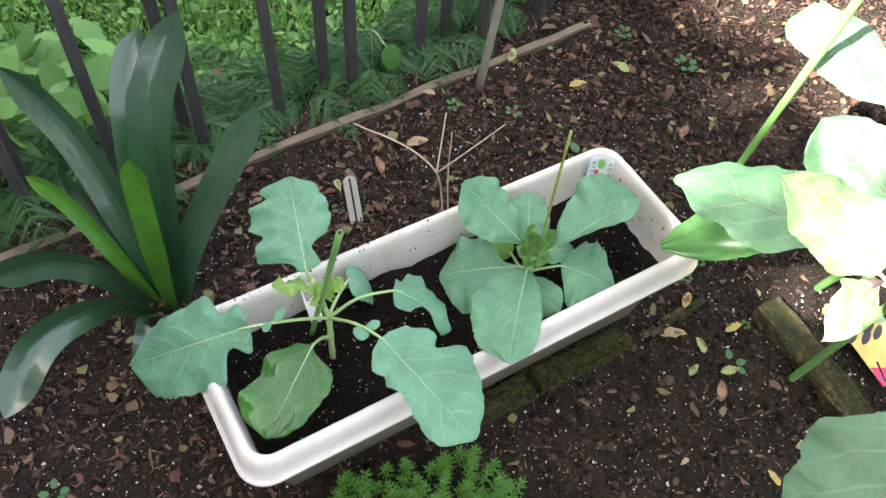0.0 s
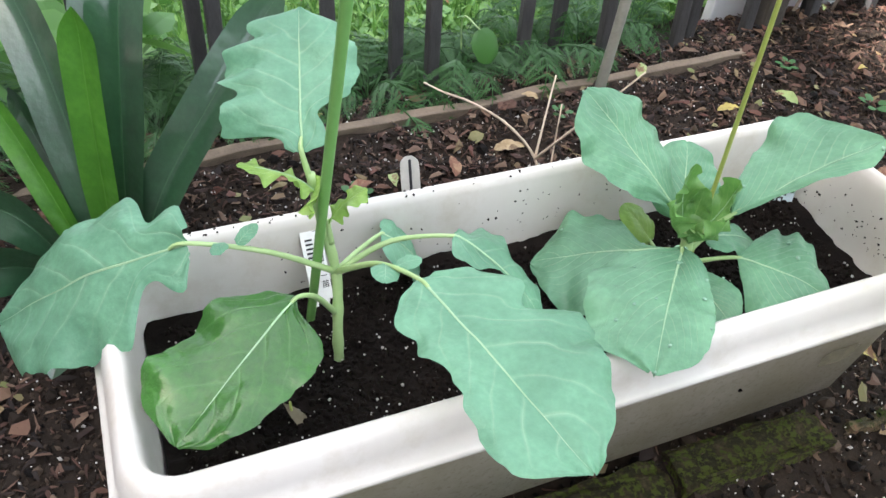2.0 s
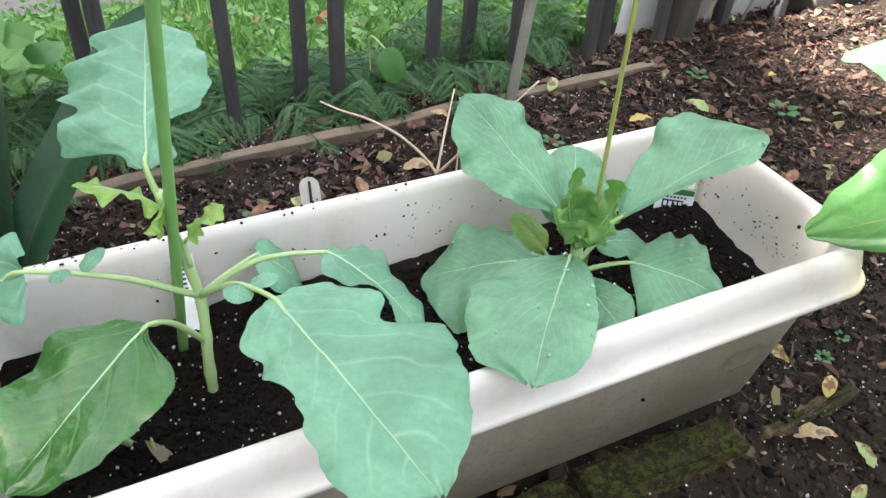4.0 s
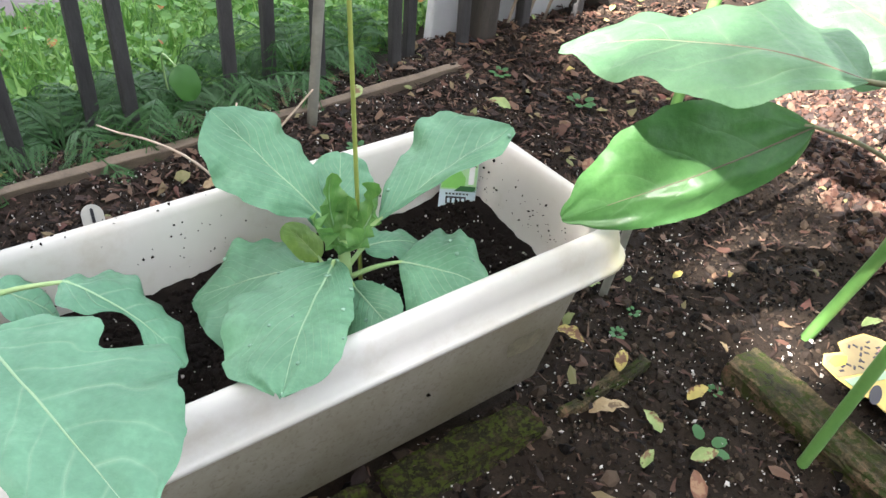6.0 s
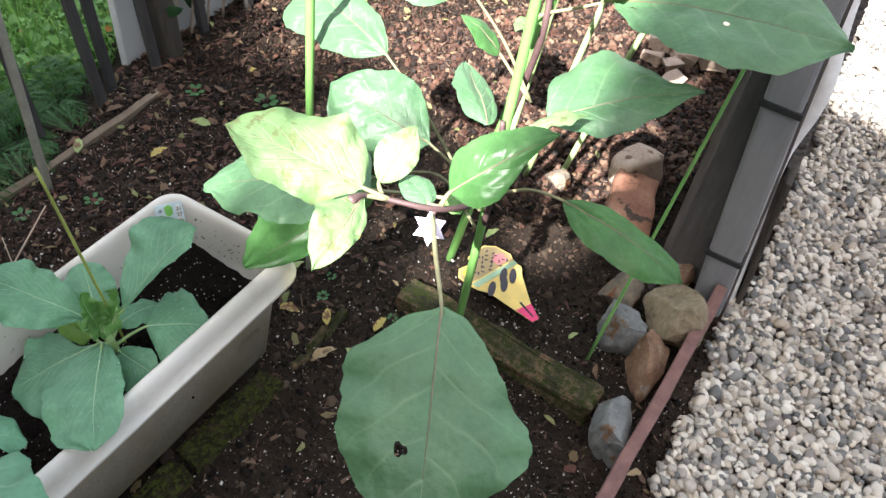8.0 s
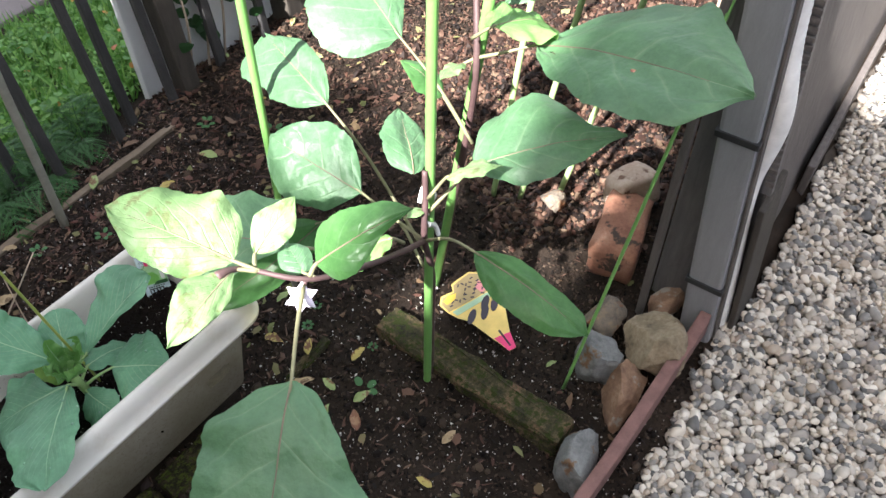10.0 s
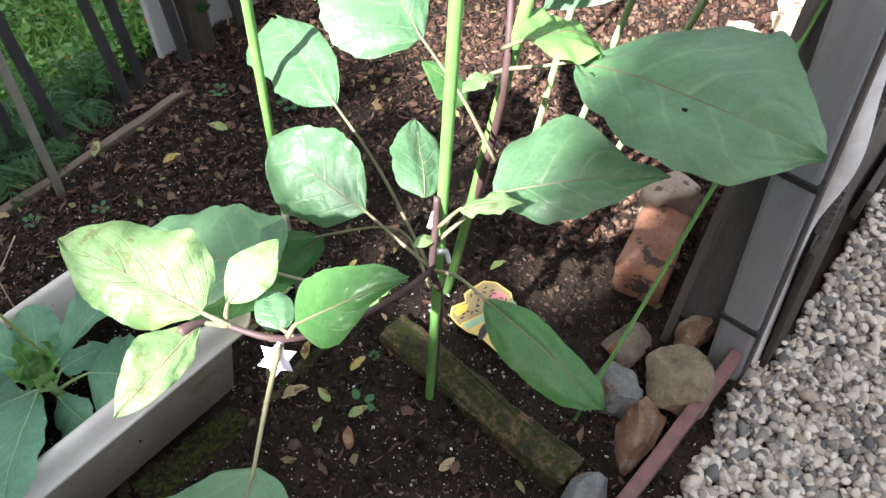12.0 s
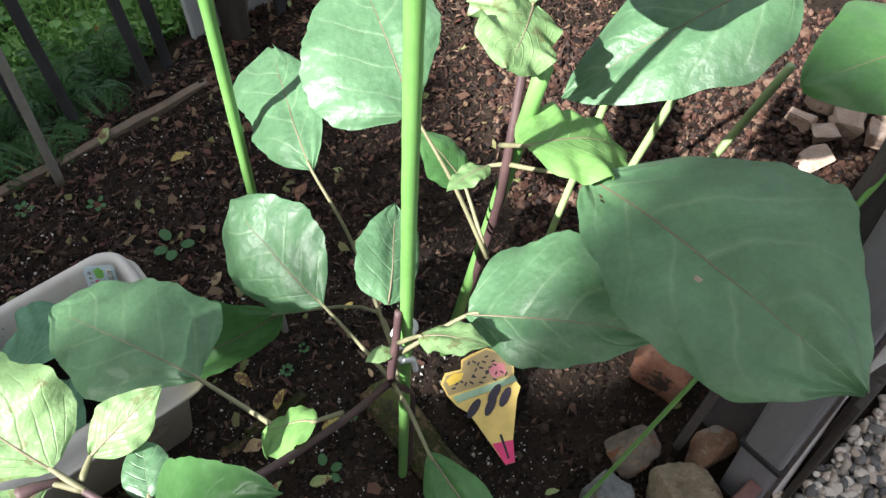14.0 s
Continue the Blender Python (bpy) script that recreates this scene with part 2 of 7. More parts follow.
M_CHIPS = surface("bark and dead leaves", [(0.15, (0.008, 0.005, 0.0036)), (0.40, (0.026, 0.013, 0.009)), (0.60, (0.070, 0.032, 0.021)), (0.76, (0.105, 0.062, 0.042)), (0.90, (0.165, 0.112, 0.074)), (0.98, (0.27, 0.21, 0.13))], 60, 420, 0.7, 0.6, island=0.75, shine=0.3)
M_FALLEN = surface("fallen leaves", [(0.2, (0.085, 0.028, 0.017)), (0.42, (0.11, 0.055, 0.030)), (0.62, (0.15, 0.11, 0.05)), (0.78, (0.13, 0.15, 0.045)), (0.92, (0.28, 0.22, 0.12))], 60, 300, 0.7, 0.4, island=0.7)
M_GRAVEL = surface("pebbles", [(0.12, (0.09, 0.088, 0.086)), (0.24, (0.20, 0.19, 0.175)), (0.38, (0.42, 0.37, 0.31)), (0.54, (0.68, 0.63, 0.55)), (0.66, (0.60, 0.53, 0.44)), (0.78, (0.36, 0.29, 0.22)), (0.88, (0.19, 0.175, 0.165)), (0.96, (0.42, 0.25, 0.12))], 70, 500, 0.6, 0.4, island=0.8)
# grit colour set dark to stand in for shade between the pebbles
M_PATH = surface("grit darkened for pebble gaps", [(0.3, (0.04, 0.033, 0.027)), (0.7, (0.12, 0.10, 0.082))], 30, 260, 0.95, 4)


def planter_material(name, mud_shade):
    """Aged cream plastic: soft grime, fine dirt specks, one yellowed corner; second argument: how strongly a film
    darkens it for dried mud and shade.
    """
    m, nt, b = nodes_of(name)
    co = coords_of(nt)
    col = ramp(nt, tex_noise(nt, co, 5, 5, 0.6), [(0.3, (0.54, 0.505, 0.45)), (0.6, (0.65, 0.622, 0.575))])
    grime = ramp(nt, tex_noise(nt, co, 22, 6, 0.7), [(0.50, (0, 0, 0)), (0.72, (0.5, 0.5, 0.5))])
    col = mix(nt, grime, col, (0.44, 0.38, 0.29))
    xyz = nt.nodes.new("ShaderNodeSeparateXYZ")
    nt.links.new(co, xyz.inputs[0])
    low = ramp(nt, xyz.outputs[2] if mud_shade else calc(nt, "ADD", xyz.outputs[2], 0.12), [(0.02, (1, 1, 1)), (0.163, (0.42, 0.42, 0.42)), (0.17, (0.0, 0.0, 0.0))])
    specks = ramp(nt, tex_noise(nt, co, 240, 3, 0.6), [(0.56, (0, 0, 0)), (0.63, (0.9, 0.9, 0.9))])
    col = mix(nt, calc(nt, "MULTIPLY", specks, low), col, (0.15, 0.125, 0.09))
    splash = ramp(nt, tex_noise(nt, co, 48, 6, 0.75), [(0.44, (0, 0, 0)), (0.66, (0.6, 0.6, 0.6))])
    col = mix(nt, calc(nt, "MULTIPLY", splash, low), col, (0.27, 0.235, 0.175))
    near = nt.nodes.new("ShaderNodeVectorMath")
    near.operation = "DISTANCE"
    nt.links.new(co, near.inputs[0])
    near.inputs[1].default_value = (0.352, 0.068, 0.190)
    yellow = ramp(nt, calc(nt, "ADD", near.outputs["Value"], calc(nt, "MULTIPLY", tex_noise(nt, co, 40, 4), 0.03)), [(0.03, (0.75, 0.75, 0.75)), (0.075, (0, 0, 0))])
    col = mix(nt, yellow, col, (0.66, 0.54, 0.20))
    # one film carries both the dried mud and the outer wall's shade
    if mud_shade:
        film = ramp(nt, tex_noise(nt, co, 9, 6, 0.7), [(0.25, (mud_shade * 0.55,) * 3), (0.7, (mud_shade,) * 3)])
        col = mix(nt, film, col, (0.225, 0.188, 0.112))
    nt.links.new(col, b.inputs["Base Color"])
    b.inputs["Roughness"].default_value = 0.45
    bump(nt, b, tex_noise(nt, co, 70, 5, 0.7), 0.4, 0.0003)
    return m


M_PLANTER = planter_material("aged cream plastic", 0.0)
M_PLANTER_OUTER = planter_material("cream plastic darkened for mud and shade", 0.9)
M_RESIDUE = surface("brown sticker residue", [(0.35, (0.10, 0.085, 0.05)), (0.65, (0.22, 0.19, 0.125))], 40, 260, 0.8, 0.3)
M_PICKET = surface("weathered dark paint", [(0.25, (0.018, 0.017, 0.018)), (0.55, (0.050, 0.048, 0.048)), (0.8, (0.125, 0.118, 0.110))], 12, 120, 0.75, 1.2, stretch=(6, 6, 1))
M_EDGING = surface("weathered edging wood", [(0.25, (0.07, 0.052, 0.036)), (0.7, (0.23, 0.175, 0.125))], 12, 120, 0.85, 1.2, stretch=(2, 2, 6))
M_MOSSY = surface("mossy wet timber", [(0.34, (0.014, 0.013, 0.009)), (0.46, (0.042, 0.038, 0.018)), (0.56, (0.11, 0.078, 0.042)), (0.68, (0.24, 0.12, 0.082))], 32, 230, 0.9, 6, shine=0.25, spots=(95, (0.030, 0.040, 0.007), 0.0))
M_BRICK_MOSS = surface("mossy brick", [(0.32, (0.008, 0.007, 0.004)), (0.5, (0.026, 0.022, 0.010)), (0.68, (0.075, 0.055, 0.03))], 70, 300, 0.95, 6, shine=0.2, spots=(150, (0.050, 0.062, 0.010), 0.0))
M_PANEL = surface("dark stained plank", [(0.25, (0.06, 0.057, 0.058)), (0.7, (0.15, 0.142, 0.14))], 14, 160, 0.6, 0.8, stretch=(8, 8, 1))
M_FENCEPOST = surface("dark brown weathered post", [(0.25, (0.022, 0.018, 0.015)), (0.7, (0.075, 0.063, 0.050))], 14, 150, 0.8, 2.0, stretch=(6, 6, 1))
M_GREYPOST = surface("grey coated post", [(0.25, (0.19, 0.192, 0.205)), (0.7, (0.29, 0.293, 0.308))], 10, 130, 0.42, 0.3, stretch=(5, 5, 1))
M_BROWNPANEL = surface("brown weathered plank", [(0.25, (0.055, 0.047, 0.043)), (0.7, (0.15, 0.13, 0.12))], 14, 150, 0.8, 1.2, stretch=(7, 7, 1))
M_STRAP = plain("black strap", (0.025, 0.025, 0.027), 0.6)
M_HOSE = plain("white corrugated hose", (0.84, 0.83, 0.81), 0.45)
M_RAIL = surface("red brown batten", [(0.25, (0.10, 0.050, 0.044)), (0.7, (0.24, 0.125, 0.108))], 16, 180, 0.8, 1.0, stretch=(3, 3, 3))
M_STONE = surface("grey ochre stone", [(0.3, (0.055, 0.048, 0.042)), (0.5, (0.18, 0.145, 0.11)), (0.68, (0.32, 0.22, 0.12))], 34, 200, 0.85, 5, spots=(28, (0.19, 0.075, 0.028), 0.02))
M_STONE_TAN = surface("tan hollowed stone", [(0.32, (0.08, 0.056, 0.034)), (0.5, (0.23, 0.18, 0.115)), (0.68, (0.36, 0.30, 0.21))], 26, 180, 0.85, 4, spots=(16, (0.10, 0.055, 0.028), 0.06))
M_STONE_RUST = surface("rusty brown stone", [(0.3, (0.11, 0.060, 0.038)), (0.5, (0.24, 0.14, 0.085)), (0.68, (0.36, 0.26, 0.18))], 30, 190, 0.85, 4, spots=(24, (0.30, 0.27, 0.23), 0.04))
M_STONE_PALE = surface("pale grey stone", [(0.32, (0.085, 0.088, 0.085)), (0.7, (0.27, 0.272, 0.26))], 34, 200, 0.85, 5, spots=(24, (0.16, 0.09, 0.045), 0.04))
M_TERRA = surface("broken terracotta", [(0.3, (0.16, 0.065, 0.042)), (0.5, (0.31, 0.145, 0.090)), (0.7, (0.44, 0.27, 0.19))], 18, 160, 0.9, 2.0, spots=(26, (0.06, 0.04, 0.03), 0.05))
M_TERRA_PALE = surface("pale broken brick", [(0.3, (0.36, 0.25, 0.18)), (0.7, (0.60, 0.49, 0.40))], 18, 160, 0.9, 2.0, spots=(26, (0.16, 0.09, 0.06), 0.06))
M_WHITE = surface("white painted board", [(0.25, (0.70, 0.70, 0.70)), (0.7, (0.82, 0.82, 0.81))], 4, 60, 0.55, 0.3)
M_SLAB = surface("pinkish concrete slab", [(0.25, (0.13, 0.112, 0.108)), (0.7, (0.22, 0.19, 0.185))], 9, 140, 0.9, 2)
M_CONCRETE = surface("pinkish concrete", [(0.25, (0.22, 0.20, 0.19)), (0.7, (0.36, 0.33, 0.32))], 6, 120, 0.9, 1.5)
M_STAKE = surface("green coated stake", [(0.25, (0.11, 0.27, 0.065)), (0.7, (0.19, 0.39, 0.11))], 12, 90, 0.4, 0.4)
M_CANE = surface("thin yellow green cane", [(0.25, (0.24, 0.30, 0.06)), (0.7, (0.36, 0.40, 0.10))], 20, 120, 0.5, 0.3)
M_GREYCANE = surface("grey weathered cane", [(0.25, (0.16, 0.155, 0.13)), (0.7, (0.32, 0.31, 0.26))], 20, 120, 0.7, 0.5)
M_TWIG = surface("dry pale twig", [(0.25, (0.38, 0.29, 0.21)), (0.7, (0.60, 0.50, 0.39))], 20, 150, 0.8, 0.5)
M_STEM = surface("pale green stem", [(0.25, (0.26, 0.40, 0.15)), (0.7, (0.38, 0.52, 0.24))], 30, 160, 0.5, 0.3)
M_PURPLE = surface("purple brown stem", [(0.25, (0.040, 0.021, 0.022)), (0.7, (0.105, 0.060, 0.058))], 30, 200, 0.6, 0.4)
M_RIB = surface("pinkish brown leaf rib", [(0.25, (0.13, 0.095, 0.065)), (0.7, (0.24, 0.20, 0.13))], 24, 200, 0.6, 0.3)
M_PALERIB = surface("pale leaf rib", [(0.25, (0.24, 0.40, 0.22)), (0.7, (0.35, 0.51, 0.31))], 24, 200, 0.5, 0.3)
M_PETIOLE = surface("eggplant stalk", [(0.25, (0.13, 0.12, 0.065)), (0.7, (0.26, 0.25, 0.14))], 24, 200, 0.6, 0.3)
M_BROC = leaf_material("broccoli leaf", (0.105, 0.26, 0.155), (0.15, 0.33, 0.205), (0.46, 0.62, 0.43), veins=6, gloss=0.38, glow=0.22, slant=0.30, vein_amount=0.62, pucker=1.7)
M_BROC_GLOSSY = leaf_material("glossy broccoli leaf", (0.020, 0.098, 0.010), (0.040, 0.150, 0.020), (0.24, 0.44, 0.17), shine=0.4, veins=5, gloss=0.30, glow=0.2, vein_amount=0.6, pucker=3.4, coat=0.45)
M_CABB = leaf_material("cabbage leaf", (0.105, 0.255, 0.145), (0.155, 0.33, 0.195), (0.40, 0.56, 0.37), veins=9, gloss=0.40, glow=0.24, slant=0.70, vein_amount=0.85, pucker=1.8)
M_HEART = leaf_material("heart leaf", (0.12, 0.28, 0.08), (0.20, 0.37, 0.11), (0.38, 0.52, 0.22), veins=6, gloss=0.4, glow=0.3)
M_YOUNG = leaf_material("young curled leaf", (0.20, 0.36, 0.07), (0.32, 0.48, 0.12), (0.45, 0.56, 0.22), veins=6, gloss=0.4, glow=0.35)
M_EGG = leaf_material("eggplant leaf", (0.070, 0.166, 0.076), (0.108, 0.222, 0.107), (0.30, 0.43, 0.25), fuzz=0.07, veins=5.0, pucker=2.2, gloss=0.46, shine=0.6, glow=0.26, slant=0.32, width=0.018, vein_amount=0.85, rib=(0.13, 0.12, 0.07))
# colour and glow raised so that the lower leaf looks lit
M_EGG_DARK = leaf_material("glossy eggplant leaf, tone raised for light", (0.056, 0.160, 0.046), (0.090, 0.215, 0.068), (0.17, 0.29, 0.14), fuzz=0.06, veins=5, gloss=0.34, glow=0.36, slant=0.32, width=0.018, vein_amount=0.6, rib=(0.11, 0.09, 0.05))
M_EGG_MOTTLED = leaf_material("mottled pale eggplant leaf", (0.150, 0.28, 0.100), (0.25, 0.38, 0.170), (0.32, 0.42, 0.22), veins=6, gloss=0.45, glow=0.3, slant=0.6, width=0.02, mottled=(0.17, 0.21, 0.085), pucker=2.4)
M_CLIVIA = leaf_material("dark strap leaf", (0.015, 0.052, 0.024), (0.028, 0.082, 0.038), (0.05, 0.13, 0.05), veins=1, shine=0.6, gloss=0.28, glow=0.06, slant=0.0, width=0.05, vein_amount=0.4, coat=0.6)
M_CLIVIA_YOUNG = leaf_material("young strap leaf", (0.045, 0.165, 0.018), (0.080, 0.225, 0.028), (0.12, 0.28, 0.04), veins=1, gloss=0.3, glow=0.2, slant=0.0, width=0.05, vein_amount=0.4)
M_FERN = foliage_material("fern", [(0.2, (0.012, 0.046, 0.012)), (0.6, (0.046, 0.135, 0.034)), (0.9, (0.11, 0.25, 0.065))])
M_WEEDS = foliage_material("weeds", [(0.2, (0.065, 0.18, 0.03)), (0.55, (0.145, 0.32, 0.06)), (0.85, (0.26, 0.45, 0.11))])
M_WEEDS_BIG = foliage_material("broad weed leaves", [(0.2, (0.07, 0.20, 0.035)), (0.8, (0.17, 0.36, 0.08))])
M_VINE = foliage_material("vine leaves", [(0.2, (0.015, 0.055, 0.018)), (0.8, (0.05, 0.13, 0.04))])
M_SEDUM = foliage_material("sedum", [(0.2, (0.06, 0.19, 0.025)), (0.8, (0.17, 0.37, 0.07))])
M_SPROUT = foliage_material("sprouts", [(0.2, (0.045, 0.14, 0.045)), (0.8, (0.10, 0.24, 0.085))])
M_CREEPER = foliage_material("creeper leaf", [(0.2, (0.030, 0.105, 0.020)), (0.8, (0.060, 0.17, 0.036))])
M_PETAL = plain("pale mauve petal", (0.80, 0.72, 0.82), 0.5)
M_DROP, _nt, _b = nodes_of("water drop")
_b.inputs["Base Color"].default_value = (0.26, 0.44, 0.31, 1.0)
_b.inputs["Transmission Weight"].default_value, _b.inputs["Roughness"].default_value, _b.inputs["IOR"].default_value = 0.15, 0.03, 1.4
M_YELLOW = plain("yellow", (0.80, 0.55, 0.08), 0.5)
M_PINK = plain("magenta", (0.75, 0.05, 0.18), 0.5)
M_BLACK = plain("black print", (0.02, 0.02, 0.025), 0.5)
M_TAGWHITE = plain("white tag plastic", (0.80, 0.80, 0.78), 0.4)
M_TAGGREY = plain("weathered tag plastic", (0.52, 0.51, 0.46), 0.6)
M_ORANGE = surface("orange dead leaves", [(0.2, (0.20, 0.07, 0.03)), (0.6, (0.42, 0.17, 0.05)), (0.85, (0.60, 0.36, 0.06))], 40, 200, 0.7, 0.3, island=0.7)


# ---- ground, bed, path ----
def axis_steps(lo, hi, step, reach):
    fine = np.arange(lo, hi + step / 2, step)
    out, d = [], step
    a = hi
    while a < reach:
        d *= 1.35
        a += d
        out.append(a)
    low, d, a = [], step, lo
    while a > -reach:
        d *= 1.35
        a -= d
        low.append(a)
    return np.concatenate([np.array(low[::-1]), fine, np.array(out)])


def sheet(name, xs, ys, zf, material, label, keep=None, category="ground"):
    X, Y = np.meshgrid(xs, ys)
    Z = zf(X, Y)
    v = np.stack([X.ravel(), Y.ravel(), Z.ravel()], 1)
    nx, ny = len(xs), len(ys)
    i = (np.arange(ny - 1)[:, None] * nx + np.arange(nx - 1)[None]).ravel()
    f = np.stack([i, i + 1, i + nx + 1, i + nx], 1)
    if keep is not None:
        ok = keep(X, Y).ravel()
        f = f[ok[f].all(1)]
    me = bpy.data.meshes.new(name)
    me.from_pydata(v.tolist(), [], f.tolist())
    me.polygons.foreach_set("use_smooth", [True] * len(me.polygons))
    ob = new(name, me)
    me.materials.append(material)
    return tagged(ob, label, category, kind="structure")


ground = sheet("ground", axis_steps(-0.75, 1.95, 0.009, 70), axis_steps(-0.15, 1.75, 0.009, 70), ground_z, M_SOIL,
               "dark damp garden soil, crumbly and uneven", category="ground")
sheet("path", np.arange(0.7, 3.2, 0.03), np.arange(-1.3, 1.9, 0.03), lambda x, y: -0.010 + value_noise(x * 12, y * 12, 5) * 0.004, M_PATH,
      "grey brown grit bed, darkened to shade the pebble gaps", keep=lambda x, y: (-0.559 * x + 0.829 * y < -0.295) & (0.829 * x + 0.559 * y > 0.72), category="path")
bm = bmesh.new()
box(bm, sn(0.4, 2.86, -0.47), E_AX, N_AX, Vector((0, 0, 1)), 7, 1.5, 0.10, 0.01)
solo("pavement", bm, M_SLAB, sn(0.4, 2.95, -0.52), "pinkish grey concrete slab beyond the weeds", "pavement", kind="structure", smooth=False)

# unseen walls added on the sun's side; stepped tops shape the bed's shade
for n0, n1, high in ((-0.045, 0.09, 4.62), (0.09, 0.285, 4.50), (0.285, 0.33, 4.70), (0.33, 1.02, 4.68), (-9.0, -0.045, 5.36), (1.02, 9.0, 7.4)):
    bm = bmesh.new()
    box(bm, sn(-4.1, (n0 + n1) / 2, high / 2), E_AX, N_AX, Vector((0, 0, 1)), 0.2, n1 - n0, high, 0.01)
    solo("shade_wall_west", bm, M_CONCRETE, sn(-4.1, (n0 + n1) / 2, 0), "unseen added wall that shades the bed", "wall", kind="structure", smooth=False)

# an unseen wall added past the path to cut low sky light
bm = bmesh.new()
box(bm, sn(0.0, -2.2, 0.40), E_AX, N_AX, Vector((0, 0, 1)), 8.0, 0.16, 0.9, 0.01)
solo("shade_wall_south", bm, M_CONCRETE, sn(0.0, -2.2, 0), "unseen added wall that cuts low sky light", "wall", kind="structure", smooth=False)

# edging strip along the bed
bm = bmesh.new()
box(bm, sn(0.22, 0.808, -0.016), E_AX, N_AX, Vector((0, 0, 1)), 1.76, 0.016, 0.05, 0.002)
bmesh.ops.subdivide_edges(bm, edges=[e for e in bm.edges if e.calc_length() > 0.5], cuts=60)
roughen(bm, 0.006, 11)
solo("edging", bm, M_EDGING, sn(0.25, 0.806, 0), "weathered tan wooden edging strip along the bed", "edging", kind="structure", smooth=False)


# ---- fence ----
def picket_mesh(h, w):
    b = bmesh.new()
    box(b, (0, 0, h / 2 - 0.08), Vector((1, 0, 0)), Vector((0, 1, 0)), Vector((0, 0, 1)), w, w * 0.9, h, 0.003)
    bmesh.ops.subdivide_edges(b, edges=[e for e in b.edges if e.calc_length() > 0.3], cuts=8)
    roughen(b, 0.0018, 22)
    return b


fence = thing("picket_fence", sn(0.7, 0.86), "dark grey weathered wooden picket fence behind the bed", "fence")
pm = mesh_of("picket", picket_mesh(1.0, 0.018), smooth=False)
pm.materials.append(M_PICKET)
PICKETS = [(0.441 + 0.1432 * k, 0.872) for k in range(-6, 8)] + [(0.545 + 0.262 * k, 0.908) for k in range(-4, 4)]
for s, n in PICKETS:
    ob = new("picket", pm)
    at = sn(s, n, -0.03) - sn(0.7, 0.86)
    ob.parent = fence
    tilt = Vector((0, 0, 1)).rotation_difference((LEAN_V + Vector((rng.normal(0, 0.012), rng.normal(0, 0.012), 0))).normalized())
    ob.matrix_basis = Matrix.Translation(at) @ tilt.to_matrix().to_4x4() @ Matrix.Rotation(0.594 + rng.normal(0, 0.08), 4, "Z")
    ORIGIN[ob.name] = sn(0.7, 0.86)
bm = bmesh.new()
box(bm, sn(0.5, 0.884, 0.86) + Vector((-0.035, 0.06, 0)), E_AX, N_AX, Vector((0, 0, 1)), 2.6, 0.022, 0.04, 0.003)
part("rail", bm, M_PICKET, fence, smooth=False)
for s, n, w in ((1.212, 0.885, 0.042), (1.545, 0.885, 0.060)):
    bm = bmesh.new()
    box(bm, sn(s, n, 0.42) + Vector((-0.02, 0.03, 0)), E_AX, N_AX, LEAN_V.normalized(), w, w, 1.05, 0.006)
    bmesh.ops.subdivide_edges(bm, edges=[e for e in bm.edges if e.calc_length() > 0.3], cuts=10)
    roughen(bm, 0.004, 14)
    solo("fence_post", bm, M_FENCEPOST, sn(s, n, -0.08), "thick dark brown wooden fence post", "post", "fence posts", smooth=False)
bm = bmesh.new()
box(bm, sn(1.55, 0.960, 0.33), E_AX, N_AX, Vector((0, 0, 1)), 0.80, 0.02, 0.86, 0.004)
solo("white_board", bm, M_WHITE, sn(1.52, 0.965, -0.1), "white painted board standing behind the fence", "board", smooth=False)


# ---- panel beside the path ----
panel = thing("panel_stack", sn(1.6, -0.26), "dark planks and a grey post strapped upright beside the path", "panel")
UP = Vector((-0.055, 0.080, 0.995)).normalized()


def upright(s, n, ls, wn, z0, z1, name, material, label="", bevel=0.004):
    """A plank or post of the stack, leaning as the stack leans."""
    b = bmesh.new()
    box(b, sn(s, n) + UP * ((z0 + z1) / 2), E_AX, N_AX, UP, ls, wn, z1 - z0, bevel)
    return part(name, b, material, panel, label, smooth=False)


LEANING = (UP - N_AX * 0.085).normalized()


def leaning(s, n, ls, wn, z1, name, material, label=""):
    """A plank that leans against the post."""
    b = bmesh.new()
    box(b, sn(s, n) + LEANING * (z1 / 2 - 0.01), E_AX, N_AX, LEANING, ls, wn, z1 + 0.02, 0.004)
    bmesh.ops.subdivide_edges(b, edges=[e for e in b.edges if e.calc_length() > 0.3], cuts=8)
    roughen(b, 0.0015, 12)
    return part(name, b, material, panel, label, smooth=False)


leaning(1.266, -0.218, 0.030, 0.084, 1.20, "dark_plank", M_PANEL, "dark grey plank leaning on the post")
leaning(1.95, -0.196, 1.30, 0.030, 1.18, "dark_plank", M_PANEL)
leaning(1.203, -0.178, 0.016, 0.012, 1.20, "edge_strip", M_BROWNPANEL, "brown edge strip")
upright(1.305, -0.252, 0.016, 0.104, -0.02, 1.16, "backing_plank", M_PANEL)
upright(1.214, -0.272, 0.028, 0.052, -0.02, 1.22, "post", M_GREYPOST, "smooth grey coated post", 0.006)
upright(1.220, -0.3010, 0.018, 0.004, -0.02, 1.20, "edge_strip", M_BROWNPANEL, "thin brown edge strip")
upright(1.272, -0.312, 0.016, 0.014, 0.28, 1.16, "edge_strip", M_PANEL, "dark notched edge strip", 0.002)
upright(1.90, -0.289, 1.20, 0.014, -0.02, 1.16, "brown_plank", M_BROWNPANEL, "brown grey weathered plank")
upright(1.293, -0.3165, 0.104, 0.010, -0.02, 0.27, "front_board", M_FENCEPOST, "narrow dark board at the stack's foot")
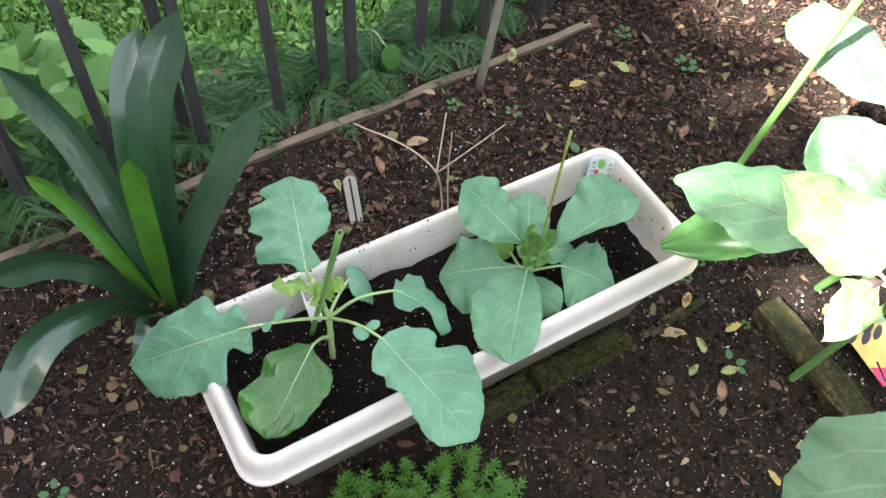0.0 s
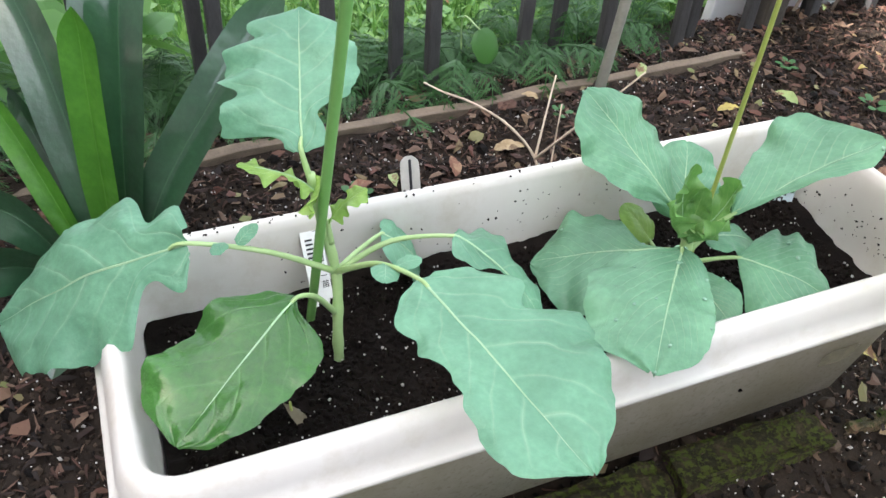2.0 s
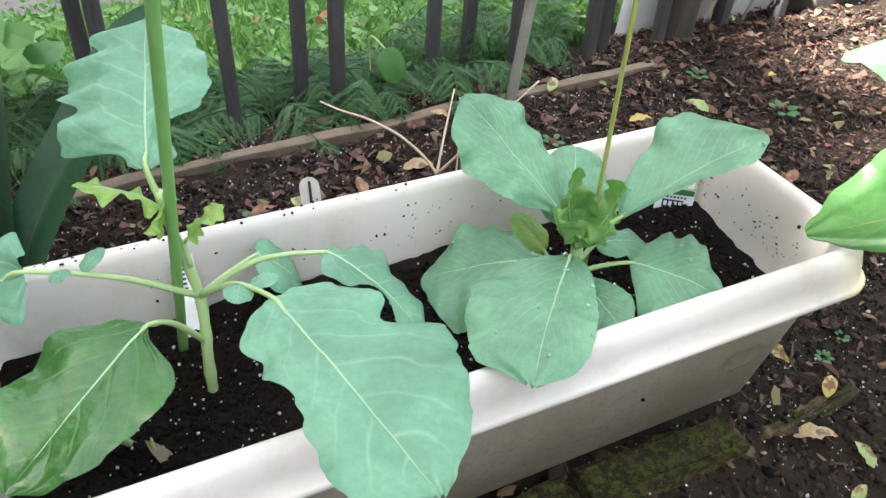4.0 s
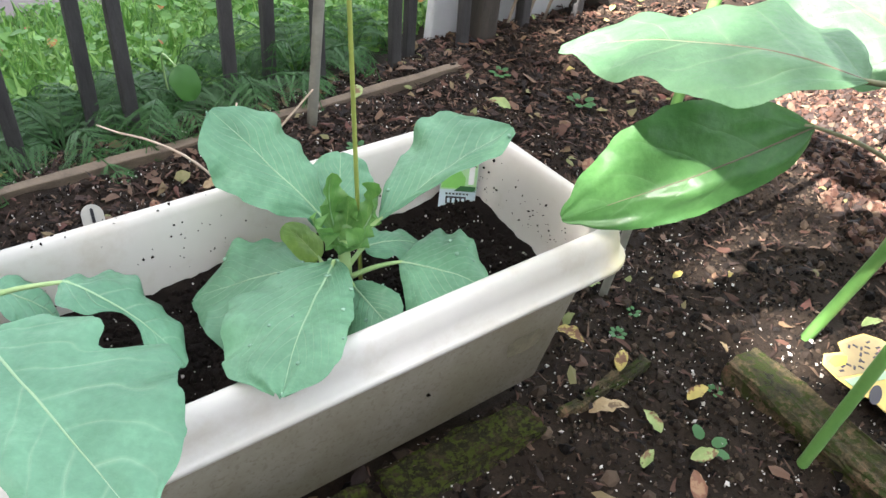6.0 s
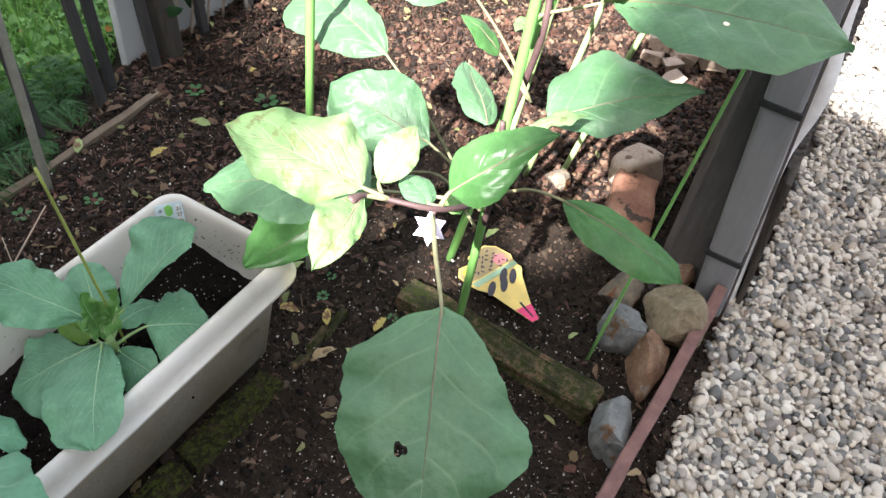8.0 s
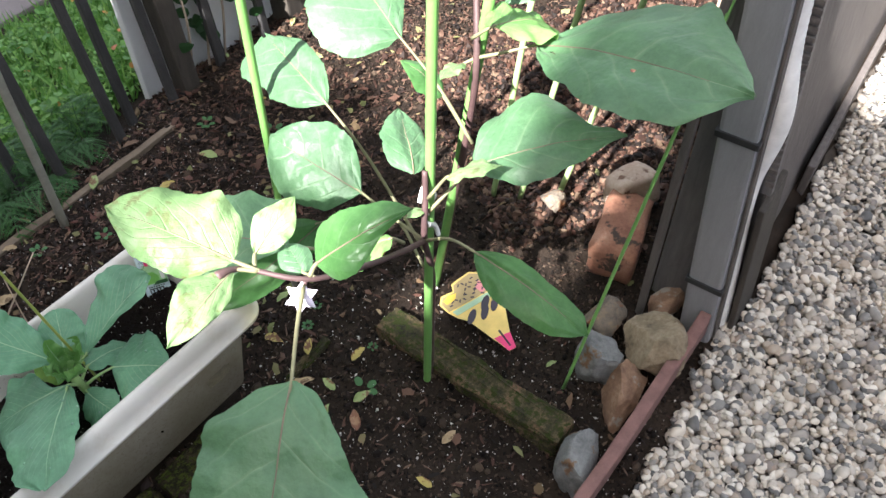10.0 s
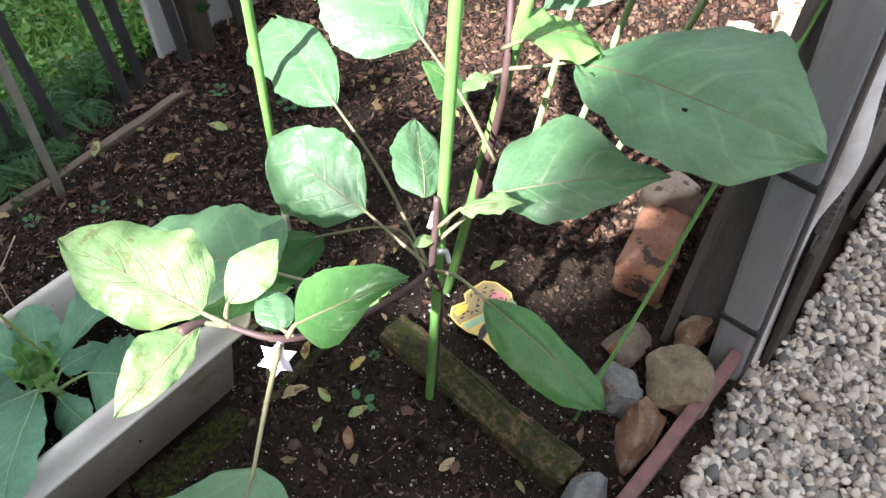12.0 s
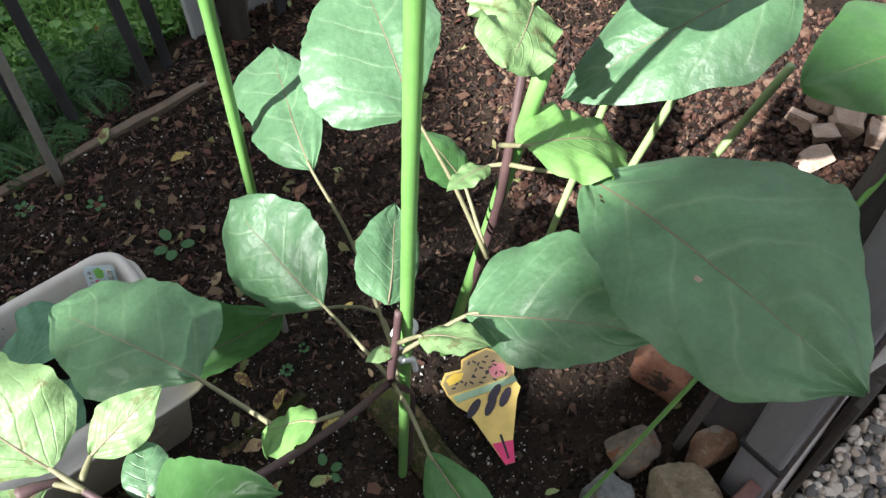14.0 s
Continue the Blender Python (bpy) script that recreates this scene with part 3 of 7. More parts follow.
for z in np.arange(0.30, 1.1, 0.012):
    upright(1.262, -0.314, 0.005, 0.012, z, z + 0.006, "notch", M_BROWNPANEL, bevel=0.0)
for z in (0.125, 0.405):
    upright(1.214, -0.272, 0.034, 0.058, z - 0.005, z + 0.005, "strap", M_STRAP, bevel=0.001)
bm = bmesh.new()
line = catmull([sn(1.250, -0.293) + UP * 1.15, sn(1.250, -0.293) + UP * 0.8, sn(1.248, -0.294) + UP * 0.55, sn(1.246, -0.306) + UP * 0.42, sn(1.250, -0.288) + UP * 0.30, sn(1.250, -0.290) + UP * 0.15, sn(1.250, -0.293) + UP * 0.005], 40)
rings = []
for i, c in enumerate(line):
    r = 0.0160 + 0.0008 * (i % 2)
    d = (line[min(i + 1, len(line) - 1)] - line[max(i - 1, 0)]).normalized()
    sx = d.cross(Vector((1, 0, 0.1))).normalized()
    sy = sx.cross(d)
    rings.append([bm.verts.new(c + (sx * math.cos(a) + sy * math.sin(a)) * r) for a in (2 * math.pi * j / 14 for j in range(14))])
for a, b in zip(rings, rings[1:]):
    for j in range(14):
        bm.faces.new((a[j], a[(j + 1) % 14], b[(j + 1) % 14], b[j]))
solo("drain_hose", bm, M_HOSE, sn(1.262, -0.30, 0), "white corrugated plastic hose hanging beside the post", "hose")
# a bent strip of metal between the leaning plank and the post
bm = bmesh.new()
line = catmull([sn(1.250, -0.206, -0.004), sn(1.262, -0.203, 0.045), sn(1.275, -0.196, 0.078), sn(1.300, -0.205, 0.098), sn(1.312, -0.222, 0.104)], 6)
rings = []
for i, c in enumerate(line):
    d = (line[min(i + 1, len(line) - 1)] - line[max(i - 1, 0)]).normalized()
    across = d.cross(E_AX).normalized()
    rings.append([bm.verts.new(c + across * a * 0.007 + E_AX * e * 0.0008) for a, e in ((-1, -1), (1, -1), (1, 1), (-1, 1))])
for a, b in zip(rings, rings[1:]):
    for j in range(4):
        bm.faces.new((a[j], a[(j + 1) % 4], b[(j + 1) % 4], b[j]))
bm.faces.new(rings[0])
bm.faces.new(rings[-1][::-1])
bmesh.ops.recalc_face_normals(bm, faces=bm.faces[:])
solo("metal_bracket", bm, M_TAGGREY, sn(1.250, -0.206, 0), "bent beige metal strip standing beside the post", "bracket", smooth=False)
# a loose board lies along the planks' foot
bm = bmesh.new()
box(bm, sn(1.96, -0.310, 0.030), E_AX, N_AX, Vector((0, 0, 1)), 0.68, 0.014, 0.075, 0.003)
solo("foot_board", bm, M_BROWNPANEL, sn(1.96, -0.310, 0), "weathered brown board along the planks' foot", "board", smooth=False)

# batten and stones at the corner of the bed
bm = bmesh.new()
a, b = Vector((0.60, 0.116, 0.03)), Vector((1.150, 0.438, 0.048))
d = (b - a).normalized()
box(bm, (a + b) / 2, d, Vector((-d.y, d.x, 0)), Vector((0, 0, 1)), (b - a).length, 0.019, 0.05, 0.003)
bmesh.ops.subdivide_edges(bm, edges=[e for e in bm.edges if e.calc_length() > 0.2], cuts=20)
roughen(bm, 0.003, 14)
solo("batten", bm, M_RAIL, (a + b) / 2 - Vector((0, 0, 0.03)), "reddish brown wooden batten edging the pebbles", "batten", smooth=False)


def stone(at, size, turn, material, label, seed, group="stones at the bed's corner", round_=0.0, tilt=0.0):
    """A broken stone: a ball cut by uneven planes, its faces worn."""
    rs = random.Random(seed)
    b = bmesh.new()
    bmesh.ops.create_icosphere(b, subdivisions=5, radius=1.0)
    cuts = [(Vector((rs.gauss(0, 1), rs.gauss(0, 1), rs.gauss(0, 1))).normalized(), rs.uniform(0.46, 0.72) + round_ * 0.5) for _ in range(9)]
    for v in b.verts:
        p = v.co.copy()
        for c, far in cuts:
            over = p.dot(c) - far - 0.05 * noise.noise(p * 2.6 + c * 3)
            if over > 0:
                p -= c * over * 0.97
        d = 0.07 * noise.noise(p * 2.2 + Vector((seed, 0, 0))) + 0.05 * noise.noise(p * 5 + Vector((0, seed, 0))) + 0.03 * noise.noise(p * 12 + Vector((0, 0, seed)))
        v.co = Vector((p.x * size[0], p.y * size[1], p.z * size[2])) * 0.56 * (1 + d)
    m = Matrix.Translation(at) @ Matrix.Rotation(turn, 4, "Z") @ Matrix.Rotation(tilt, 4, "X")
    bmesh.ops.transform(b, matrix=m, verts=b.verts)
    return solo("stone", b, material, (at[0], at[1], 0), label, "stone", group)


stone((0.972, 0.450, 0.036), (0.066, 0.116, 0.090), -0.59, M_STONE_PALE, "pale grey angular stone in the bed's corner", 1.0)
stone((1.054, 0.429, 0.044), (0.092, 0.106, 0.100), -0.66, M_STONE_TAN, "rounded tan stone with a dark brown hollow", 2.3, round_=0.14)
stone((0.979, 0.385, 0.024), (0.060, 0.122, 0.080), -0.65, M_STONE_RUST, "rusty brown angular stone beside the batten", 3.1)
stone((0.868, 0.308, 0.028), (0.064, 0.135, 0.080), -0.80, M_STONE_PALE, "pale grey wedge-shaped stone beside the batten", 4.7)
stone((1.017, 0.521, 0.015), (0.080, 0.075, 0.080), 0.5, M_STONE, "grey brown stone half sunk in soil", 5.2)
stone((1.128, 0.504, 0.020), (0.075, 0.050, 0.055), 0.6, M_STONE_RUST, "small brown stone under the planks", 6.4)
stone((1.07, 0.80, 0.01), (0.05, 0.05, 0.04), 0.1, M_STONE, "small round brown stone on the soil", 7.7)


def shard(at, size, turn, tilt, seed, label, material=None):
    b = bmesh.new()
    box(b, (0, 0, 0), Vector((1, 0, 0)), Vector((0, 1, 0)), Vector((0, 0, 1)), *size, 0.004)
    bmesh.ops.subdivide_edges(b, edges=b.edges, cuts=3)
    roughen(b, 0.014, 18, seed)
    roughen(b, 0.004, 60, seed)
    bmesh.ops.transform(b, matrix=Matrix.Translation(at) @ Matrix.Rotation(turn, 4, "Z") @ Matrix.Rotation(tilt, 4, "X"), verts=b.verts)
    return solo("brick_piece", b, material or M_TERRA, (at[0], at[1], 0), label, "brick", "broken bricks", smooth=False)




def old_brick(at, size, turn, tilt, material, seed, label):
    """A whole or half brick with rounded, worn edges and a chipped end."""
    b = bmesh.new()
    box(b, (0, 0, 0), Vector((1, 0, 0)), Vector((0, 1, 0)), Vector((0, 0, 1)), *size, 0.012)
    bmesh.ops.subdivide_edges(b, edges=[e for e in b.edges if e.calc_length() > 0.02], cuts=4, use_grid_fill=True)
    roughen(b, 0.007, 14, seed)
    roughen(b, 0.003, 55, seed)
    bmesh.ops.transform(b, matrix=Matrix.Translation(at) @ Matrix.Rotation(turn, 4, "Z") @ Matrix.Rotation(tilt, 4, "X"), verts=b.verts)
    return solo("brick_piece", b, material, (at[0], at[1], 0), label, "brick", "broken bricks")


old_brick((1.128, 0.656, 0.034), (0.150, 0.080, 0.072), 0.80, 0.10, M_TERRA, 1, "worn orange brown terracotta brick lying on soil")
old_brick((1.196, 0.738, 0.052), (0.085, 0.062, 0.060), 0.15, -0.25, M_TERRA_PALE, 2, "broken pale pinkish brick leaning on planks")

for k, (x_, y_, sz_) in enumerate(((1.46, 0.965, 0.05), (1.56, 1.055, 0.08), (1.68, 1.10, 0.10), (1.60, 0.995, 0.06), (1.50, 1.02, 0.045), (1.545, 1.110, 0.07), (1.64, 1.040, 0.06), (1.475, 1.055, 0.04), (1.74, 1.16, 0.09))):
    shard((x_, y_, 0.022), (sz_, sz_ * 0.7, sz_ * 0.5), 0.4 + 0.7 * k, 0.15, 5 + k, "pale broken brick rubble on sunlit soil", M_TERRA_PALE)

# mossy board and bricks
bm = bmesh.new()
a, b = Vector((0.694, 0.654, -0.002)), Vector((0.864, 0.356, 0.010))
d = (b - a).normalized()
box(bm, (a + b) / 2, d, Vector((-d.y, d.x, 0)), Vector((0, 0, 1)), (b - a).length, 0.052, 0.05, 0.004)
bmesh.ops.subdivide_edges(bm, edges=[e for e in bm.edges if e.calc_length() > 0.02], cuts=22)
roughen(bm, 0.006, 24)
roughen(bm, 0.004, 80)
solo("mossy_board", bm, M_MOSSY, (a + b) / 2 - Vector((0, 0, 0.03)), "mossy rotting wooden board half sunk in the soil", "board", smooth=False)
for a, b, wid, hh, mat, lab in (((0.312, 0.497), (0.454, 0.580), 0.040, 0.036, M_BRICK_MOSS, "mossy brick sunk in soil before the white planter"),
                           ((0.168, 0.412), (0.303, 0.491), 0.040, 0.030, M_BRICK_MOSS, "mossy brick sunk in soil before the white planter"),
                           ((0.486, 0.585), (0.595, 0.658), 0.014, 0.016, M_MOSSY, "dark brown sunken brick edge in the soil")):
    bm = bmesh.new()
    a, b = Vector((*a, 0.0)), Vector((*b, 0.0))
    d = (b - a).normalized()
    box(bm, (a + b) / 2, d, Vector((-d.y, d.x, 0)), Vector((0, 0, 1)), (b - a).length, wid, hh, 0.004)
    bmesh.ops.subdivide_edges(bm, edges=bm.edges, cuts=14)
    roughen(bm, 0.006, 26)
    roughen(bm, 0.005, 90)
    solo("brick", bm, mat, (a + b) / 2 - Vector((0, 0, 0.02)), lab, "brick", smooth=False)

# ---- planter ----
P_C, P_A, P_L, P_W, P_H = Vector((0.1775, 0.5246, 0.017)), radians(31.2), 0.674, 0.240, 0.204
P_M = Matrix.Translation(P_C) @ Matrix.Rotation(P_A, 4, "Z") @ Matrix.Rotation(-0.075, 4, "X")


def round_rect(lx, ly, r, z, per=7):
    out = []
    for cx, cy, a0 in ((1, 1, 0), (-1, 1, 90), (-1, -1, 180), (1, -1, 270)):
        for k in range(per):
            a = radians(a0 + 90 * k / (per - 1))
            out.append(Vector((cx * (lx / 2 - r) + math.cos(a) * r, cy * (ly / 2 - r) + math.sin(a) * r, z)))
    return out


def loft(bm, loops, cap_first=False, cap_last=False):
    rows = [[bm.verts.new(P_M @ p) for p in loop] for loop in loops]
    for a, b in zip(rows, rows[1:]):
        for j in range(len(a)):
            bm.faces.new((a[j], a[(j + 1) % len(a)], b[(j + 1) % len(a)], b[j]))
    if cap_first:
        bm.faces.new(rows[0][::-1])
    if cap_last:
        bm.faces.new(rows[-1])


planter = thing("planter", P_C, "long aged cream-white plastic planter holding two seedlings", "planter")
bm = bmesh.new()
PROFILE = [(0.11, 0.092, 0.014, 0.022), (0.098, 0.08, 0.018, 0.024), (0.05, 0.046, 0.026, 0.15), (0.046, 0.042, 0.028, 0.1635), (0.004, 0.004, 0.035, 0.164), (0.0005, 0.0005, 0.036, 0.165),
           (0, 0, 0.036, 0.1685), (0.003, 0.003, 0.036, 0.17), (0.008, 0.008, 0.035, 0.171), (0.013, 0.013, 0.034, 0.186), (0.019, 0.019, 0.032, 0.1965), (0.027, 0.027, 0.029, 0.202), (0.035, 0.035, 0.026, 0.2032), (0.042, 0.042, 0.024, 0.201), (0.0465, 0.0465, 0.022, 0.195),
           (0.05, 0.049, 0.021, 0.18), (0.06, 0.056, 0.02, 0.14), (0.09, 0.078, 0.014, 0.05)]
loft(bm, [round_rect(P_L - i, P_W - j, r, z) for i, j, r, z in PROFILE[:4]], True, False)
part("outer_wall", bm, M_PLANTER_OUTER, planter, "mud-stained beige outer wall, darkened for shade too")
bm = bmesh.new()
loft(bm, [round_rect(P_L - i, P_W - j, r, z) for i, j, r, z in PROFILE[3:]], False, True)
part("rim_and_lining", bm, M_PLANTER, planter, "pale rolled rim and inner wall")
bm = bmesh.new()
box(bm, P_M @ Vector((0, 0, 0.012)), P_M.to_3x3() @ Vector((1, 0, 0)), P_M.to_3x3() @ Vector((0, 1, 0)), Vector((0, 0, 1)), P_L - 0.16, P_W - 0.11, 0.024, 0.005)
part("foot", bm, M_PLANTER, planter, smooth=False)


def wall_point(lx, z, out=0.0006):
    """A place on the planter's long outer wall."""
    half = (P_W - (0.080 + (z - 0.024) * (0.046 - 0.080) / 0.126)) / 2
    return P_M @ Vector((lx, -half - out, z))


bm = bmesh.new()
ring = [bm.verts.new(wall_point(0.243 + 0.020 * math.copysign(abs(math.cos(a)) ** 0.45, math.cos(a)) * (1 + 0.06 * math.sin(5 * a)), 0.091 + 0.012 * math.copysign(abs(math.sin(a)) ** 0.5, math.sin(a)) * (1 + 0.08 * math.sin(7 * a)))) for a in (2 * math.pi * k / 40 for k in range(40))]
bm.faces.new(ring)
part("sticker_residue", bm, M_RESIDUE, planter, "brown residue of a torn sticker", smooth=False)


def soil_in_pot(lx, ly):
    """Height of the potting soil, by place in the planter's own axes."""
    return 0.136 + 0.010 * value_noise(lx * 16, ly * 16, 11) + 0.004 * value_noise(lx * 60, ly * 60, 12) + 0.002 * value_noise(lx * 150, ly * 150, 13) - 0.012 * np.clip((lx - 0.02) / 0.25, 0, 1) + 0.013 * np.exp(-((lx - 0.285) / 0.05) ** 2 - ((ly - 0.075) / 0.04) ** 2)


xs, ys = np.linspace(-(P_L - 0.064) / 2, (P_L - 0.064) / 2, 150), np.linspace(-(P_W - 0.060) / 2, (P_W - 0.060) / 2, 48)
bm = bmesh.new()
grid = [[bm.verts.new(P_M @ Vector((x, y, float(soil_in_pot(x, y))))) for x in xs] for y in ys]
for j in range(len(ys) - 1):
    for i in range(len(xs) - 1):
        bm.faces.new((grid[j][i], grid[j][i + 1], grid[j + 1][i + 1], grid[j + 1][i]))
solo("potting_soil", bm, M_POT_SOIL, P_C + Vector((0, 0, 0.13)), "moist black potting soil filling the planter", "soil", kind="stuff")


# ---- leaves and plants ----
MIDLINE = []


def outline(shape, u, seed, side):
    """Half width of a leaf along its length, 0 to 1."""
    k = seed * 1.7 + side * 2.1
    if shape == "cabbage":
        w = max(0.0, 1 - abs(2 * u ** 0.80 - 1) ** 2.5) ** (1 / 2.2)
        return w * (1 + 0.022 * math.sin(17 * u + k) + 0.012 * math.sin(41 * u + k) + 0.010 * abs(math.sin(75 * u + k)))
    if shape == "broccoli":
        w = max(0.0, 1 - abs(2 * u ** 0.92 - 1) ** 2.6) ** (1 / 2.1)
        lobe = 0.42 + 0.58 * min(1, max(0, (u - 0.13) / 0.10))
        notch = 1 - 0.20 * math.exp(-((u - 0.31 - 0.05 * side) / 0.045) ** 2) - 0.12 * math.exp(-((u - 0.62 + 0.05 * side) / 0.03) ** 2)
        return w * lobe * notch * (1 + 0.03 * math.sin(19 * u + k) + 0.02 * math.sin(43 * u + k) + 0.016 * abs(math.sin(68 * u + k)))
    if shape == "narrow":
        w = math.sin(math.pi * u ** 0.85) ** 0.9
        return w * (1 + 0.04 * math.sin(11 * u + k))
    if shape == "round":
        w = max(0.0, 1 - abs(2 * u ** 0.9 - 1) ** 2.1) ** 0.52
        return w * (1 + 0.035 * math.sin(9 * u + k))
    if shape == "spade":
        w = math.sin(math.pi * u ** 1.02) ** 0.72 if 0 < u < 1 else 0.0
        return w * (1 + 0.03 * math.sin(9 * u + k) + 0.012 * math.sin(23 * u + k))
    if shape == "kite":
        w = (u / 0.5) ** 0.45 if u < 0.5 else max(0.0, 1 - ((u - 0.5) / 0.5) ** 1.8) ** 0.9
        return w * (1 + 0.05 * math.sin(13 * u + k) * min(1, 4 * (1 - u)))
    if shape == "broad":
        w = max(0.0, 1 - abs(2 * u ** 0.85 - 1) ** 2.6) ** 0.6
        return w * (1 + 0.05 * math.sin(12 * u + k))
    w = math.sin(math.pi * u ** 0.74) ** 0.75 if 0 < u < 1 else 0.0
    return w * (1 + 0.06 * math.sin(10 * u + k) + 0.03 * math.sin(23 * u + k))


def half_width(prof, u, blunt=False):
    """Half width of a leaf along its length, from a short even profile, smooth between its values; blunt: a rounded end."""
    k = u * (len(prof) - 1)
    i = min(int(k), len(prof) - 2)
    f = k - i
    a, b, c, d = prof[max(i - 1, 0)], prof[i], prof[i + 1], prof[min(i + 2, len(prof) - 1)]
    w = 0.5 * (2 * b + (c - a) * f + (2 * a - 5 * b + 4 * c - d) * f * f + (3 * b - a - 3 * c + d) * f ** 3)
    if blunt and u > 0.86:
        return max(w, 0.55 * half_width(prof, 0.86)) * math.sqrt(max(0.0, 1.003 - ((u - 0.86) / 0.14) ** 2.4))
    return max(w, 0.004) * min(1.0, 0.30 + u / 0.05) * math.sqrt(min(1.0, (1.003 - u) / 0.07))


def blade(b, t, l, r, shape, arch=0.08, cup=-0.12, ripple=0.03, seed=1.0, nu=64, nv=20, holes=(), prof=None, teeth=0.012, blunt=False):
    """A leaf blade from its base, its tip and its two flanks; holes are eaten at (along, across, radius)."""
    b, t, l, r = Vector(b), Vector(t), Vector(l), Vector(r)
    L = t - b
    ln = L.length
    L.normalize()
    W = r - l
    W = (W - L * W.dot(L)).normalized()
    N = W.cross(L)
    if N.z < 0 and abs(N.z) > 0.25:
        N = -N
    wl, wr = abs((l - b).dot(W)), abs((r - b).dot(W))
    wl, wr = max(wl, 0.6 * wr), max(wr, 0.6 * wl)
    if prof:
        wl = wr = ln * max(max(prof[0]), max(prof[1]))
    if shape == "broccoli":
        teeth *= 1.7
    bm = bmesh.new()
    uvl = bm.loops.layers.uv.new("UVMap")
    rows = []
    for i in range(nu + 1):
        u = i / nu
        uu = min(max(u, 0.004), 0.997)
        row = []
        for j in range(-nv // 2, nv // 2 + 1):
            v = j / (nv // 2)
            uu, gone = min(max(i / nu, 0.004), 0.997), False
            for hu, hv, hr in holes:
                du, dv = (uu - hu) * ln, (v - hv) * wl * 0.8
                th = math.atan2(dv, du)
                rad, d = hr * (1 + 0.22 * math.sin(3 * th + hu * 9) + 0.12 * math.sin(5 * th)), math.hypot(du, dv)
                if d < 0.5 * rad:
                    gone = True
                elif d < rad:
                    uu, v = hu + du * rad / d / ln, hv + dv * rad / d / (wl * 0.8)
            u = uu if holes else i / nu
            side = 1 if v > 0 else -1
            if prof:
                w = half_width(prof[side > 0], uu, blunt or shape in ("cabbage", "broccoli")) * ln * (1 + teeth * (math.sin(31 * uu + seed * 3 + side) + 0.8 * math.sin(67 * uu + seed * 7) + 0.7 * abs(math.sin(58 * uu + side))))
            else:
                w = outline(shape, uu, seed, side) * (wr if v > 0 else wl)
            off = arch * ln * 4 * u * (1 - u) + cup * w * v * v + 0.05 * w * abs(v) * (1 - abs(v)) * 4
            off += ripple * w * v * v * (math.sin(13 * u + seed * 3 + side) + 0.6 * math.sin(29 * u + seed * 5 + side)) + 0.030 * ln * noise.noise(Vector((u * 2.4, v * 1.7, seed * 5))) + 0.010 * ln * noise.noise(Vector((u * 6, v * 4, seed * 3)))
            off += 0.0016 * ln * abs(v) * math.sin((u - 0.45 * abs(v)) * 40 + seed)
            row.append((bm.verts.new(b + L * (u * ln) + W * (v * w) + N * off), (u, v * 0.5 + 0.5), gone))
        rows.append(row)
    for a, c in zip(rows, rows[1:]):
        for j in range(len(a) - 1):
            quad = (a[j], a[j + 1], c[j + 1], c[j])
            if any(q[2] for q in quad):
                continue
            f = bm.faces.new([q[0] for q in quad])
            for lp, q in zip(f.loops, quad):
                lp[uvl].uv = q[1]
    MIDLINE[:] = [r_[len(r_) // 2][0].co.copy() for r_ in rows]
    bmesh.ops.delete(bm, geom=[v for v in bm.verts if not v.link_faces], context="VERTS")
    return bm


def leaf(plant, b, t, l, r, shape, material, stalk=(), sr=(0.0024, 0.0017), stalk_mat=None, label="", name="leaf", **kw):
    """A blade under its plant, and its stalk under the blade."""
    ob = part(name, blade(b, t, l, r, shape, **kw), material, plant, label)
    if (Vector(b) - Vector(t)).length > 0.05:
        keep = MIDLINE[: int(len(MIDLINE) * 0.86) : max(1, len(MIDLINE) // 14)]
        bm = bmesh.new()
        tube(bm, keep, sr[1] * 0.58, 0.00025, 6, 3)
        part("rib", bm, M_RIB if stalk_mat else M_PALERIB, ob)
    if stalk:
        bm = bmesh.new()
        b, t = Vector(b), Vector(t)
        tube(bm, [*stalk, b, b.lerp(t, 0.10)], sr[0], sr[1] * 0.6, 8, 5)
        part("stalk", bm, stalk_mat or M_STEM, ob)
    return ob


def flank(b, t, w, roll=0.0, up=(0, 0, 1)):
    """The two flanks of a leaf whose face looks up, w wide and turned about its length by roll degrees."""
    b, t = Vector(b), Vector(t)
    L = (t - b).normalized()
    W = L.cross(Vector(up)).normalized()
    W = Matrix.Rotation(radians(roll), 3, L) @ W
    c = b.lerp(t, 0.45)
    return c - W * w / 2, c + W * w / 2


# broccoli seedling
broc = thing("broccoli_plant", (0.017, 0.454, 0.150), "young broccoli plant with blue-green lobed leaves in the planter", "plant")
bm = bmesh.new()
tube(bm, [(0.022, 0.450, 0.105), (0.017, 0.455, 0.165), (0.012, 0.470, 0.222), (0.000, 0.474, 0.272), (-0.006, 0.476, 0.305)], 0.0042, 0.0032, 10, 6, 0.12)
part("stem", bm, M_STEM, broc)
NODE = (0.012, 0.470, 0.225)
leaf(broc, (-0.012, 0.478, 0.319), (-0.041, 0.576, 0.361), (-0.058, 0.519, 0.335), (0.005, 0.534, 0.344), "broccoli", M_BROC, [(-0.002, 0.475, 0.285)], arch=0.03, ripple=0.10, seed=1.3, nv=26,
     prof=((0.12, 0.10, 0.19, 0.46, 0.47, 0.46, 0.41, 0.37, 0.48, 0.48, 0.47, 0.47, 0.44, 0.27, 0.33, 0.29, 0.13), (0.08, 0.15, 0.14, 0.12, 0.10, 0.17, 0.28, 0.31, 0.33, 0.34, 0.34, 0.33, 0.30, 0.27, 0.25, 0.20, 0.09)))
